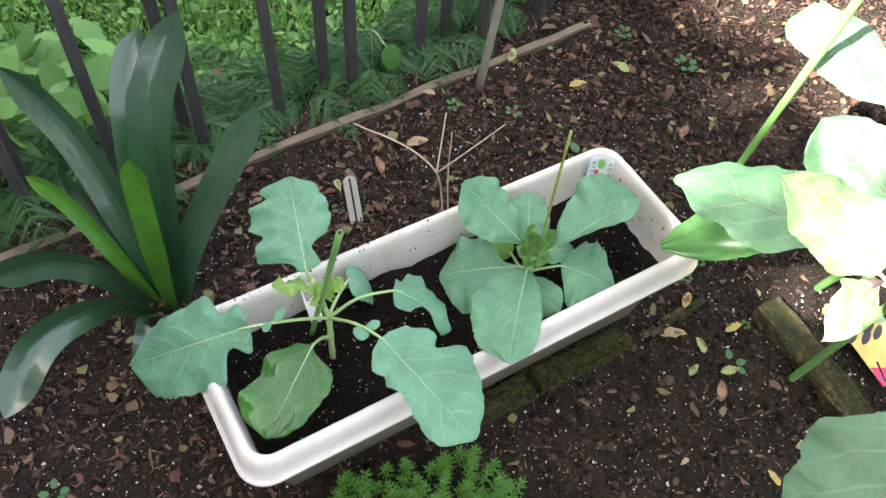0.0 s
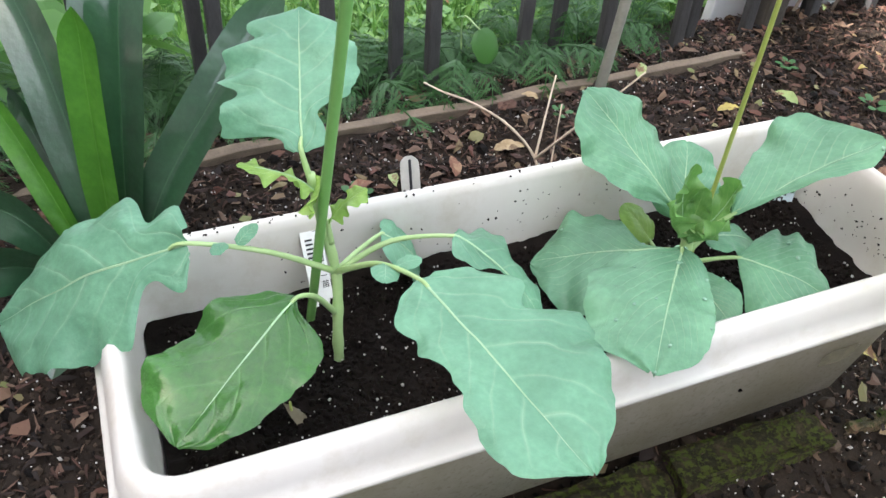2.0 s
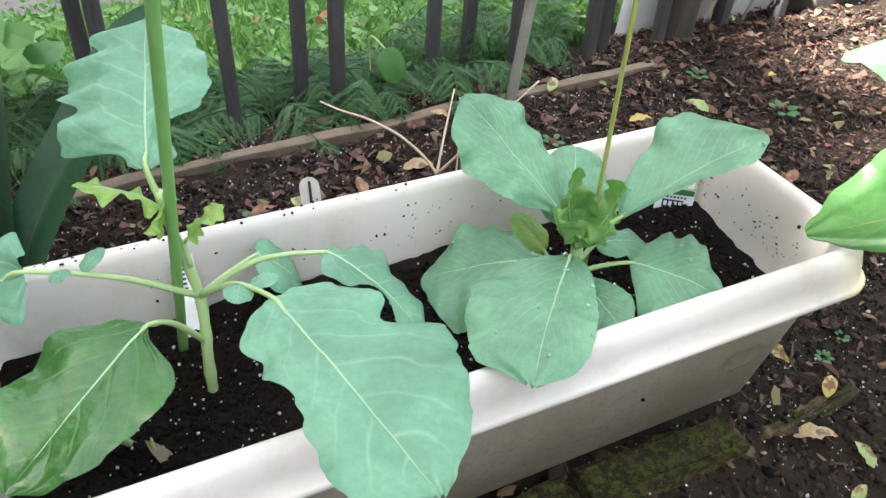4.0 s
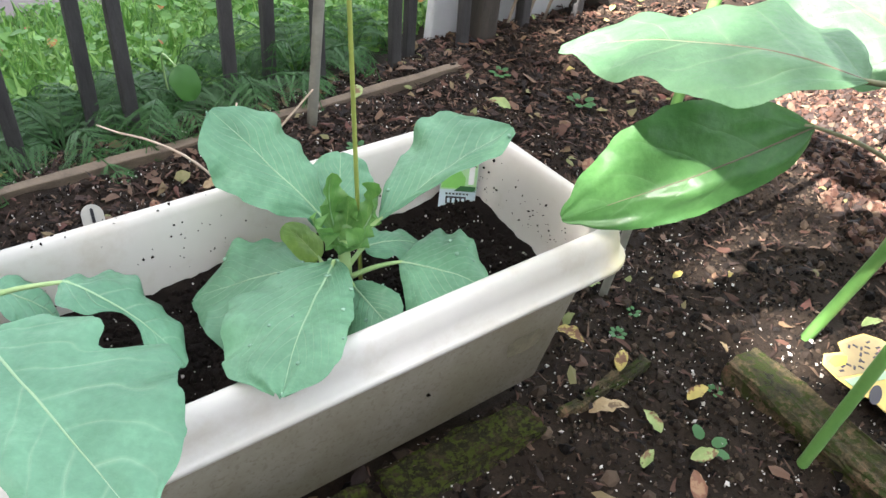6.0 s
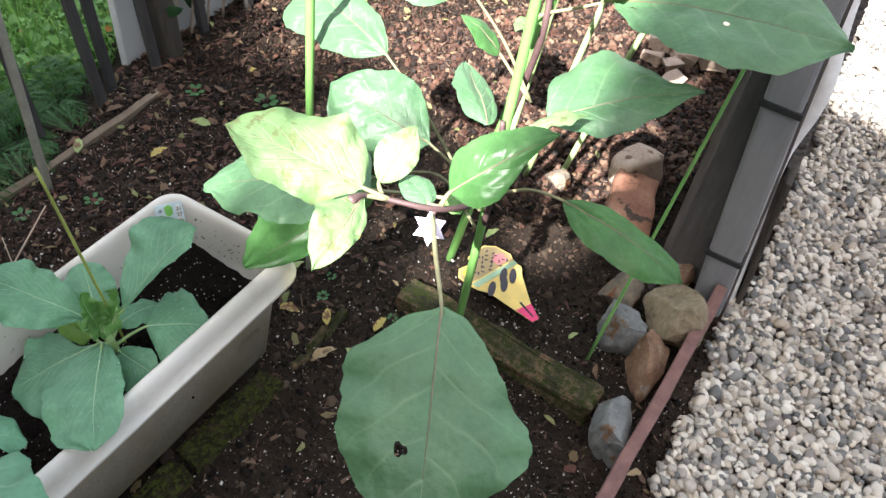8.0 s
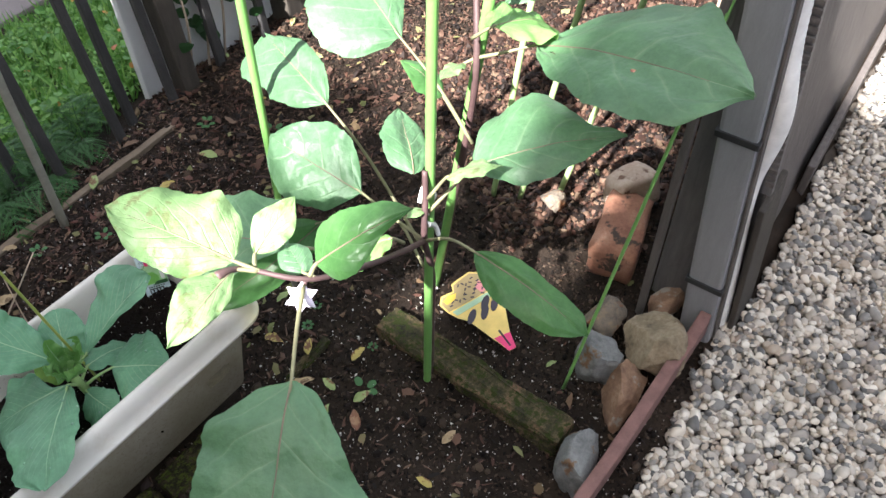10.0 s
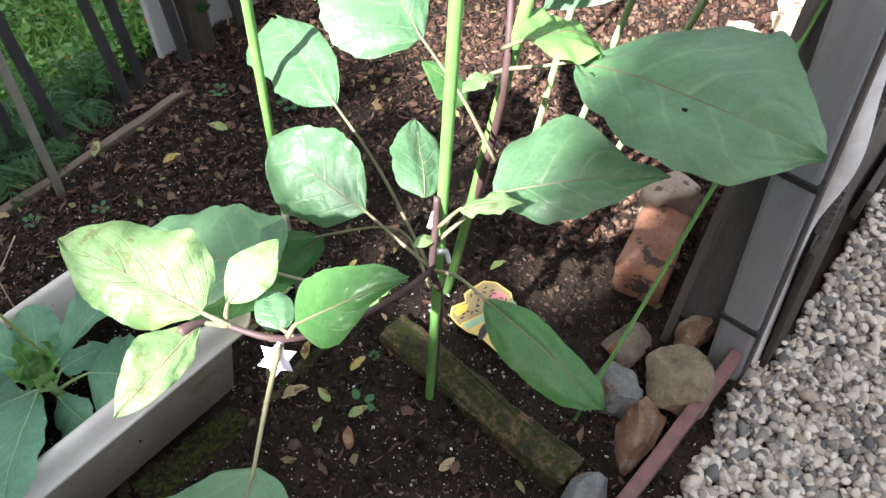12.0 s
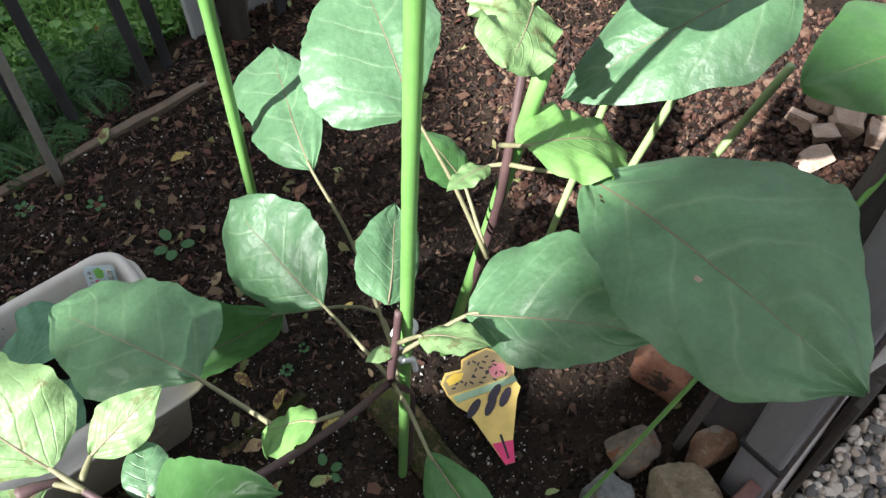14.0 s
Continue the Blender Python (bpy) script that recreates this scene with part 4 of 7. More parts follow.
leaf(broc, (-0.073, 0.428, 0.272), (-0.224, 0.418, 0.162), (-0.130, 0.374, 0.197), (-0.167, 0.470, 0.241), "broccoli", M_BROC, [NODE, (-0.028, 0.448, 0.256)], arch=0.06, cup=-0.10, ripple=0.08, seed=2.1, nv=26,
     prof=((0.16, 0.15, 0.10, 0.12, 0.27, 0.29, 0.29, 0.29, 0.29, 0.29, 0.29, 0.27, 0.26, 0.25, 0.23, 0.18, 0.05), (0.17, 0.15, 0.13, 0.14, 0.25, 0.27, 0.25, 0.23, 0.23, 0.22, 0.22, 0.20, 0.17, 0.14, 0.11, 0.06, 0.02)))
leaf(broc, (-0.001, 0.421, 0.248), (-0.041, 0.317, 0.223), (0.011, 0.357, 0.234), (-0.053, 0.381, 0.237), "round", M_BROC_GLOSSY, [(0.014, 0.462, 0.190), (0.006, 0.438, 0.232)], arch=0.03, cup=-0.05, ripple=0.05, seed=3.4, nv=26, label="glossy bright green lower leaf",
     prof=((0.02, 0.06, 0.23, 0.31, 0.34, 0.35, 0.36, 0.34, 0.33, 0.31, 0.29, 0.28, 0.26, 0.22, 0.18, 0.13, 0.04), (0.15, 0.18, 0.22, 0.31, 0.36, 0.37, 0.37, 0.35, 0.34, 0.38, 0.41, 0.43, 0.44, 0.41, 0.35, 0.28, 0.17)))
leaf(broc, (0.076, 0.417, 0.290), (0.180, 0.301, 0.304), (0.162, 0.389, 0.297), (0.094, 0.328, 0.302), "broccoli", M_BROC, [NODE, (0.046, 0.442, 0.270)], arch=0.02, cup=-0.06, ripple=0.08, seed=4.2, nv=26,
     prof=((0.24, 0.21, 0.29, 0.32, 0.30, 0.26, 0.42, 0.43, 0.42, 0.40, 0.35, 0.32, 0.30, 0.26, 0.20, 0.13, 0.05), (0.06, 0.12, 0.18, 0.20, 0.16, 0.20, 0.19, 0.16, 0.18, 0.19, 0.21, 0.21, 0.23, 0.22, 0.21, 0.17, 0.09)))
leaf(broc, (0.088, 0.500, 0.250), (0.164, 0.478, 0.198), (0.127, 0.515, 0.214), (0.124, 0.462, 0.233), "broccoli", M_BROC, [NODE, (0.046, 0.488, 0.246)], arch=0.09, cup=-0.12, ripple=0.08, seed=5.7, nv=26,
     prof=((0.20, 0.34, 0.30, 0.47, 0.50, 0.51, 0.50, 0.49, 0.48, 0.47, 0.45, 0.41, 0.37, 0.34, 0.29, 0.20, 0.06), (0.11, 0.23, 0.29, 0.28, 0.24, 0.16, 0.09, 0.05, 0.05, 0.08, 0.14, 0.20, 0.24, 0.23, 0.17, 0.12, 0.04)))
leaf(broc, (0.030, 0.535, 0.205), (0.062, 0.545, 0.158), *flank((0.030, 0.535, 0.205), (0.062, 0.545, 0.158), 0.052), "cabbage", M_BROC, [NODE, (0.018, 0.500, 0.215)], arch=0.12, seed=6.6)
leaf(broc, (0.000, 0.472, 0.292), (-0.046, 0.455, 0.318), *flank((0.000, 0.472, 0.292), (-0.046, 0.455, 0.318), 0.036, 30), "broccoli", M_YOUNG, [(0.002, 0.473, 0.270)], ripple=0.25, seed=7.1, name="young_leaf", label="small curled yellow-green leaf")
leaf(broc, (0.006, 0.472, 0.268), (0.028, 0.488, 0.290), *flank((0.006, 0.472, 0.268), (0.028, 0.488, 0.290), 0.024, -20), "broccoli", M_YOUNG, [(0.008, 0.472, 0.250)], ripple=0.25, seed=8.1, name="young_leaf", label="small curled yellow-green leaf")
leaf(broc, (-0.002, 0.470, 0.286), (0.006, 0.452, 0.312), *flank((-0.002, 0.470, 0.286), (0.006, 0.452, 0.312), 0.026, 60), "broccoli", M_YOUNG, ripple=0.3, seed=8.7, name="young_leaf", label="small curled yellow-green leaf")
for b_, t_, w_ in (((-0.045, 0.440, 0.266), (-0.037, 0.456, 0.272), 0.012), ((-0.052, 0.438, 0.268), (-0.055, 0.424, 0.270), 0.010), ((0.052, 0.438, 0.276), (0.056, 0.416, 0.282), 0.018), ((0.060, 0.431, 0.282), (0.074, 0.440, 0.284), 0.012)):
    leaf(broc, b_, t_, *flank(b_, t_, w_), "round", M_BROC, ripple=0.1, seed=9.0, nu=10, nv=6, name="leaflet")
bm = bmesh.new()
tube(bm, [(-0.012, 0.405, 0.140), (-0.018, 0.388, 0.175), (-0.020, 0.378, 0.205)], 0.003, 0.002, 6, 4)
part("stalk", bm, M_STEM, broc)

# cabbage seedling
cab = thing("cabbage_plant", (0.270, 0.582, 0.150), "young cabbage plant with broad blue-green leaves in the planter", "plant")
bm = bmesh.new()
tube(bm, [(0.274, 0.584, 0.130), (0.271, 0.581, 0.165), (0.268, 0.578, 0.200), (0.266, 0.580, 0.222)], 0.0066, 0.0045, 10, 6, 0.05)
part("stem", bm, M_STEM, cab)
leaf(cab, (0.254, 0.594, 0.230), (0.165, 0.635, 0.298), (0.194, 0.586, 0.259), (0.226, 0.646, 0.266), "cabbage", M_CABB, [(0.264, 0.582, 0.215)], arch=0.03, cup=-0.10, ripple=0.10, seed=1.1, nv=26,
     prof=((0.03, 0.08, 0.15, 0.24, 0.29, 0.33, 0.34, 0.33, 0.30, 0.26, 0.15), (0.04, 0.12, 0.18, 0.24, 0.30, 0.34, 0.33, 0.33, 0.28, 0.19, 0.08)))
leaf(cab, (0.291, 0.582, 0.245), (0.391, 0.628, 0.302), (0.330, 0.639, 0.267), (0.353, 0.571, 0.281), "cabbage", M_CABB, [(0.268, 0.580, 0.212), (0.276, 0.580, 0.226)], arch=0.03, cup=0.05, ripple=0.08, seed=2.2, nv=26,
     prof=((0.05, 0.15, 0.26, 0.35, 0.44, 0.50, 0.54, 0.54, 0.51, 0.42, 0.22), (0.02, 0.03, 0.03, 0.05, 0.07, 0.10, 0.13, 0.15, 0.15, 0.12, 0.05)))
leaf(cab, (0.256, 0.575, 0.205), (0.151, 0.579, 0.160), (0.204, 0.542, 0.183), (0.205, 0.612, 0.185), "cabbage", M_CABB, [(0.269, 0.580, 0.190)], arch=0.05, cup=-0.10, ripple=0.10, seed=3.3, nv=26,
     prof=((0.04, 0.20, 0.36, 0.46, 0.52, 0.55, 0.54, 0.51, 0.42, 0.27, 0.08), (0.03, 0.04, 0.08, 0.22, 0.40, 0.46, 0.47, 0.48, 0.42, 0.28, 0.08)))
leaf(cab, (0.260, 0.562, 0.220), (0.229, 0.419, 0.241), (0.283, 0.480, 0.241), (0.204, 0.493, 0.221), "cabbage", M_CABB, [(0.269, 0.579, 0.192)], arch=0.04, cup=-0.08, ripple=0.08, seed=4.4, nv=26,
     prof=((0.03, 0.09, 0.13, 0.16, 0.18, 0.20, 0.21, 0.21, 0.20, 0.15, 0.06), (0.06, 0.24, 0.35, 0.39, 0.40, 0.39, 0.38, 0.35, 0.31, 0.24, 0.10)))
leaf(cab, (0.273, 0.566, 0.194), (0.308, 0.520, 0.186), (0.301, 0.550, 0.198), (0.280, 0.536, 0.182), "cabbage", M_CABB, [(0.270, 0.581, 0.172)], arch=0.08, ripple=0.10, seed=5.5,
     prof=((0.06, 0.16, 0.22, 0.26, 0.30, 0.34, 0.36, 0.33, 0.26, 0.18, 0.06), (0.06, 0.20, 0.34, 0.44, 0.50, 0.55, 0.58, 0.56, 0.46, 0.32, 0.12)))
leaf(cab, (0.310, 0.582, 0.203), (0.381, 0.556, 0.201), (0.353, 0.590, 0.206), (0.338, 0.547, 0.203), "cabbage", M_CABB, [(0.269, 0.580, 0.185), (0.290, 0.580, 0.198)], arch=0.06, cup=-0.10, ripple=0.08, seed=6.6, nv=26,
     prof=((0.05, 0.36, 0.56, 0.68, 0.74, 0.71, 0.64, 0.52, 0.38, 0.24, 0.08), (0.05, 0.23, 0.42, 0.63, 0.74, 0.70, 0.62, 0.54, 0.45, 0.34, 0.14)))
leaf(cab, (0.248, 0.610, 0.178), (0.218, 0.625, 0.200), *flank((0.248, 0.610, 0.178), (0.218, 0.625, 0.200), 0.034), "cabbage", M_YOUNG, [(0.269, 0.581, 0.168)], arch=0.08, seed=7.7, label="small yellow-green lower leaf")
leaf(cab, (0.262, 0.602, 0.215), (0.262, 0.668, 0.245), *flank((0.262, 0.602, 0.215), (0.262, 0.668, 0.245), 0.058), "cabbage", M_CABB, [(0.267, 0.582, 0.205)], arch=0.05, ripple=0.10, seed=8.8)
leaf(cab, (0.282, 0.592, 0.208), (0.334, 0.622, 0.186), *flank((0.282, 0.592, 0.208), (0.334, 0.622, 0.186), 0.040), "cabbage", M_CABB, [(0.269, 0.581, 0.195)], arch=0.10, ripple=0.10, seed=9.9)
for a, lean, high, wide in ((0.5, 0.022, 0.052, 0.024), (2.2, 0.014, 0.058, 0.022), (3.6, 0.020, 0.036, 0.026), (5.2, 0.024, 0.040, 0.024), (1.4, 0.008, 0.040, 0.018)):
    b_ = Vector((0.266, 0.580, 0.218)) + Vector((math.cos(a), math.sin(a), 0)) * 0.005
    t_ = b_ + Vector((math.cos(a) * lean, math.sin(a) * lean, high))
    leaf(cab, b_, t_, *flank(b_, t_, wide), "cabbage", M_HEART, arch=-0.12, cup=0.6, ripple=0.5, seed=10 + a * 3, nu=24, nv=12, name="young_leaf", label="curled yellow-green heart leaf")


def water_drops(leaf_ob, count, seed):
    """Small drops of water lying on a leaf."""
    rs = random.Random(seed)
    for _ in range(count):
        b = bmesh.new()
        v = leaf_ob.data.vertices[rs.randrange(len(leaf_ob.data.vertices))]
        nrm = v.normal if v.normal.z > 0 else -v.normal
        r = rs.uniform(0.0008, 0.0023)
        m = Matrix.Translation(v.co + nrm * r * 0.35 + ORIGIN[leaf_ob.name]) @ nrm.to_track_quat("Z", "Y").to_matrix().to_4x4() @ Matrix.Diagonal((r, r, r * 0.6, 1))
        bmesh.ops.create_icosphere(b, subdivisions=2, radius=1.0, matrix=m)
        part("water_drop", b, M_DROP, leaf_ob, "clear drop of water")


for k, ob in enumerate([c for c in cab.children if c.name.startswith("leaf")][:6]):
    water_drops(ob, (2, 2, 6, 14, 3, 5)[k], k)

# eggplants
egg = thing("eggplant_plant", (0.728, 0.540, 0.0), "young eggplant with broad sunlit leaves tied to a stake", "plant")
FORK = (0.712, 0.502, 0.362)
bm = bmesh.new()
tube(bm, [(0.728, 0.540, -0.01), (0.7305, 0.5375, 0.12), (0.7325, 0.534, 0.25), FORK, (0.718, 0.512, 0.42), (0.722, 0.522, 0.455)], 0.0050, 0.0034, 10, 6, 0.05)
part("stem", bm, M_PURPLE, egg)
bm = bmesh.new()
tube(bm, [FORK, (0.665, 0.440, 0.430), (0.600, 0.375, 0.505), (0.548, 0.352, 0.540), (0.500, 0.378, 0.548)], 0.0036, 0.0024, 8, 6, 0.05)
part("branch", bm, M_PURPLE, egg)
EP = dict(stalk_mat=M_PETIOLE)
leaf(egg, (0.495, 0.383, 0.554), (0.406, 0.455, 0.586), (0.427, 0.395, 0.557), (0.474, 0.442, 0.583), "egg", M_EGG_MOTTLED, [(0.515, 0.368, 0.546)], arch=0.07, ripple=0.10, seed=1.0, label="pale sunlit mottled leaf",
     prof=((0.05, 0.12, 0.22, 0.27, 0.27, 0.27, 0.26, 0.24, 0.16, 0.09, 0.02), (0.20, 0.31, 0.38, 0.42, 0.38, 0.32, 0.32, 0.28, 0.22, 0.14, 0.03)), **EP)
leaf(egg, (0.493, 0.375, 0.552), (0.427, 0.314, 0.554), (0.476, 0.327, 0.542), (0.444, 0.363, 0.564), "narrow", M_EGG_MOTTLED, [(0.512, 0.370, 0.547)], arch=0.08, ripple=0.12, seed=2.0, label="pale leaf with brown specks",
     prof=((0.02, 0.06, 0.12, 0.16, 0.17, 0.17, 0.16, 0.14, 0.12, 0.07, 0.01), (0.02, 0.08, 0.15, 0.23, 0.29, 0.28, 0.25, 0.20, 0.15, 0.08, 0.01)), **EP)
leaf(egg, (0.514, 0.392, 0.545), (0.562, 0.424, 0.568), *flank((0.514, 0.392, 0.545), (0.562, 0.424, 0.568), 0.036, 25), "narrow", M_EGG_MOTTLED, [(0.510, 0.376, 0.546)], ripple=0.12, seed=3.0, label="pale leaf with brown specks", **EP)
leaf(egg, (0.549, 0.364, 0.534), (0.543, 0.401, 0.536), *flank((0.549, 0.364, 0.534), (0.543, 0.401, 0.536), 0.030), "round", M_EGG, [(0.556, 0.352, 0.538)], seed=4.0, **EP)
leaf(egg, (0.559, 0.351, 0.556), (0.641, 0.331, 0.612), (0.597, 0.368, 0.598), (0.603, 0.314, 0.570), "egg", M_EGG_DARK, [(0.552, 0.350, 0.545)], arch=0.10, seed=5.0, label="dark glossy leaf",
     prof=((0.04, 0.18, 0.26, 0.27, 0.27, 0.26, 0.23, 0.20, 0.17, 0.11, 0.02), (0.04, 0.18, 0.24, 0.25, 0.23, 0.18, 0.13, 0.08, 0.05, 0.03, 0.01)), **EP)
leaf(egg, (0.511, 0.262, 0.535), (0.443, 0.142, 0.457), (0.518, 0.178, 0.498), (0.436, 0.226, 0.495), "spade", M_EGG, [(0.545, 0.350, 0.535), (0.528, 0.308, 0.536)], arch=0.03, ripple=0.06, seed=6.0, holes=((0.68, 0.29, 0.0050),), nu=90, nv=60, label="broad green leaf with an eaten hole",
     prof=((0.07, 0.14, 0.19, 0.24, 0.28, 0.31, 0.35, 0.38, 0.43, 0.47, 0.49, 0.47, 0.42, 0.36, 0.27, 0.17, 0.04), (0.02, 0.16, 0.24, 0.32, 0.40, 0.43, 0.43, 0.42, 0.41, 0.43, 0.42, 0.40, 0.37, 0.33, 0.29, 0.21, 0.09)), **EP)
leaf(egg, (0.552, 0.494, 0.431), (0.405, 0.604, 0.382), (0.448, 0.503, 0.397), (0.510, 0.596, 0.415), "egg", M_EGG, [(0.640, 0.414, 0.458)], arch=0.08, ripple=0.08, seed=7.0, blunt=True,
     prof=((0.03, 0.09, 0.17, 0.25, 0.28, 0.27, 0.22, 0.21, 0.17, 0.08, 0.02), (0.18, 0.32, 0.34, 0.33, 0.33, 0.32, 0.29, 0.25, 0.20, 0.14, 0.06)), **EP)
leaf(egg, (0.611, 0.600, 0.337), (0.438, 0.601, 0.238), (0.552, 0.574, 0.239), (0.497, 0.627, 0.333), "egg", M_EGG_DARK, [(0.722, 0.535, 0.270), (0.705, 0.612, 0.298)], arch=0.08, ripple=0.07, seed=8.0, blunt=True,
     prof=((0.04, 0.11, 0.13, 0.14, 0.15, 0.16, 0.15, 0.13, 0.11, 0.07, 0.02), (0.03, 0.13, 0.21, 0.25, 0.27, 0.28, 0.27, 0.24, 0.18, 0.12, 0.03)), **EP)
leaf(egg, (0.657, 0.564, 0.406), (0.578, 0.675, 0.430), (0.591, 0.607, 0.391), (0.645, 0.634, 0.442), "broad", M_EGG, [FORK, (0.685, 0.535, 0.380)], arch=0.05, ripple=0.05, seed=9.0,
     prof=((0.03, 0.17, 0.29, 0.33, 0.36, 0.38, 0.39, 0.37, 0.32, 0.22, 0.08), (0.03, 0.15, 0.26, 0.34, 0.37, 0.38, 0.36, 0.30, 0.25, 0.16, 0.06)), **EP)
leaf(egg, (0.657, 0.694, 0.440), (0.623, 0.884, 0.430), (0.590, 0.777, 0.416), (0.689, 0.797, 0.457), "egg", M_EGG, [(0.724, 0.535, 0.300), (0.690, 0.638, 0.383)], arch=0.06, seed=10.0,
     prof=((0.02, 0.12, 0.19, 0.23, 0.26, 0.24, 0.27, 0.30, 0.31, 0.26, 0.15), (0.02, 0.08, 0.13, 0.16, 0.17, 0.17, 0.17, 0.14, 0.10, 0.05, 0.02)), **EP)
leaf(egg, (0.755, 0.683, 0.518), (0.720, 0.832, 0.560), (0.692, 0.752, 0.536), (0.787, 0.769, 0.544), "broad", M_EGG, [(0.815, 0.600, 0.40), (0.785, 0.640, 0.470)], arch=0.05, seed=11.0, label="large sunlit green leaf",
     prof=((0.30, 0.45, 0.50, 0.53, 0.53, 0.51, 0.47, 0.42, 0.36, 0.27, 0.12), (0.02, 0.08, 0.15, 0.22, 0.29, 0.34, 0.35, 0.34, 0.28, 0.18, 0.06)), **EP)
leaf(egg, (0.714, 0.539, 0.438), (0.731, 0.634, 0.456), (0.697, 0.588, 0.460), (0.749, 0.584, 0.434), "egg", M_EGG, arch=0.05, seed=12.0,
     prof=((0.06, 0.25, 0.32, 0.34, 0.34, 0.35, 0.31, 0.26, 0.20, 0.11, 0.03), (0.06, 0.15, 0.21, 0.24, 0.27, 0.27, 0.27, 0.26, 0.24, 0.14, 0.03)), **EP)
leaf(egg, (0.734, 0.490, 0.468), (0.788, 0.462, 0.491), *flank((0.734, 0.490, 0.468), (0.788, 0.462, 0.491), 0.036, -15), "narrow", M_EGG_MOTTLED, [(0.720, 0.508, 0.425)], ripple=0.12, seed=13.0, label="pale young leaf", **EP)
leaf(egg, (0.779, 0.516, 0.446), (0.930, 0.447, 0.499), (0.872, 0.528, 0.482), (0.837, 0.435, 0.463), "broad", M_EGG, [(0.720, 0.510, 0.40)], arch=0.07, ripple=0.07, seed=14.0,
     prof=((0.25, 0.37, 0.40, 0.41, 0.48, 0.47, 0.40, 0.24, 0.11, 0.07, 0.03), (0.03, 0.11, 0.18, 0.23, 0.22, 0.21, 0.19, 0.16, 0.10, 0.04, 0.01)), **EP)
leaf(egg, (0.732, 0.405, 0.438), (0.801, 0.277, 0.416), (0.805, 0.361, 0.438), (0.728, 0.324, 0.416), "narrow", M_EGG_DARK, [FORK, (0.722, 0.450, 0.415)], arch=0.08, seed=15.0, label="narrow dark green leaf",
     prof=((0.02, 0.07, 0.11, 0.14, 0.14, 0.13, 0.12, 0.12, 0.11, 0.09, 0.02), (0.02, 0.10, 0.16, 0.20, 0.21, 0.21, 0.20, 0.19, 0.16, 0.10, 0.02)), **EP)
leaf(egg, (0.716, 0.512, 0.405), (0.690, 0.500, 0.412), *flank((0.716, 0.512, 0.405), (0.690, 0.500, 0.412), 0.016), "narrow", M_EGG_MOTTLED, seed=16.0, nu=12, nv=6, name="young_leaf")

leaf(egg, (0.650, 0.428, 0.470), (0.606, 0.432, 0.446), (0.618, 0.408, 0.478), (0.618, 0.452, 0.458), "round", M_HEART, [(0.668, 0.446, 0.436)], ripple=0.12, seed=17.0, nu=24, nv=12, name="young_leaf", label="small pale leaf with a jagged edge", **EP)
# flower
flower = part("flower", bmesh.new(), M_PETAL, egg, "pale mauve star-shaped flower")
C_F = Vector((0.540, 0.342, 0.530))
FACE = Vector((-0.15, -0.65, 0.75)).normalized()
FX = FACE.cross(Vector((0, 0, 1))).normalized()
FY = FACE.cross(FX)
for k in range(6):
    a = k * math.pi / 3 + 0.3
    bm = bmesh.new()
    dirn = FX * math.cos(a) + FY * math.sin(a)
    sid = FX * -math.sin(a) + FY * math.cos(a)
    o = ORIGIN[egg.name]
    pts = [C_F, C_F + dirn * 0.0068 + sid * 0.0050 - FACE * 0.001, C_F + dirn * 0.0155 - FACE * 0.003, C_F + dirn * 0.0068 - sid * 0.0050 - FACE * 0.001, C_F + dirn * 0.010 + FACE * 0.0015]
    vs = [bm.verts.new(p) for p in pts]
    for i in range(4):
        bm.faces.new((vs[4], vs[i], vs[(i + 1) % 4]))
    part("petal", bm, M_PETAL, flower)
bm = bmesh.new()
tube(bm, [C_F - FACE * 0.001, C_F + FACE * 0.006], 0.003, 0.0015, 8, 3)
part("stamens", bm, M_YELLOW, flower, "yellow stamens")
bm = bmesh.new()
tube(bm, [C_F - FACE * 0.002, C_F - FACE * 0.012, (0.548, 0.352, 0.540)], 0.004, 0.0022, 8, 3)
part("flower_stalk", bm, M_PURPLE, flower)
bm = bmesh.new()
tube(bm, [(0.500, 0.378, 0.548), (0.487, 0.372, 0.556), (0.478, 0.368, 0.557)], 0.002, 0.005, 8, 3)
part("bud", bm, M_PURPLE, egg, "purple flower bud")

egg2 = thing("eggplant_plant", (0.807, 0.710, 0.0), "second eggplant with a purple stem and large leaves", "plant")
bm = bmesh.new()
tube(bm, [(0.807, 0.710, -0.01), (0.819, 0.676, 0.2), (0.826, 0.632, 0.42), (0.828, 0.624, 0.512), (0.846, 0.672, 0.60), (0.87, 0.72, 0.70)], 0.0058, 0.0034, 10, 6, 0.04)
part("stem", bm, M_PURPLE, egg2)
KN = (0.828, 0.624, 0.510)
leaf(egg2, (0.881, 0.577, 0.544), (0.982, 0.344, 0.611), (1.001, 0.495, 0.592), (0.862, 0.427, 0.563), "kite", M_EGG, [KN, (0.852, 0.600, 0.527)], arch=0.05, ripple=0.05, seed=21.0, holes=((0.537, 0.20, 0.0030), (0.10, 0.22, 0.0030), (0.125, 0.30, 0.0034)), nu=110, nv=90, label="very large green leaf with small holes",
     prof=((0.04, 0.16, 0.28, 0.36, 0.44, 0.45, 0.42, 0.33, 0.24, 0.14, 0.05), (0.03, 0.11, 0.17, 0.20, 0.24, 0.28, 0.26, 0.25, 0.23, 0.15, 0.03)), **EP)
leaf(egg2, (0.830, 0.588, 0.575), (0.930, 0.614, 0.520), (0.895, 0.560, 0.548), (0.872, 0.640, 0.552), "egg", M_HEART, [(0.818, 0.616, 0.545)], arch=0.12, ripple=0.16, seed=22.0, label="curled bright green leaf", **EP)
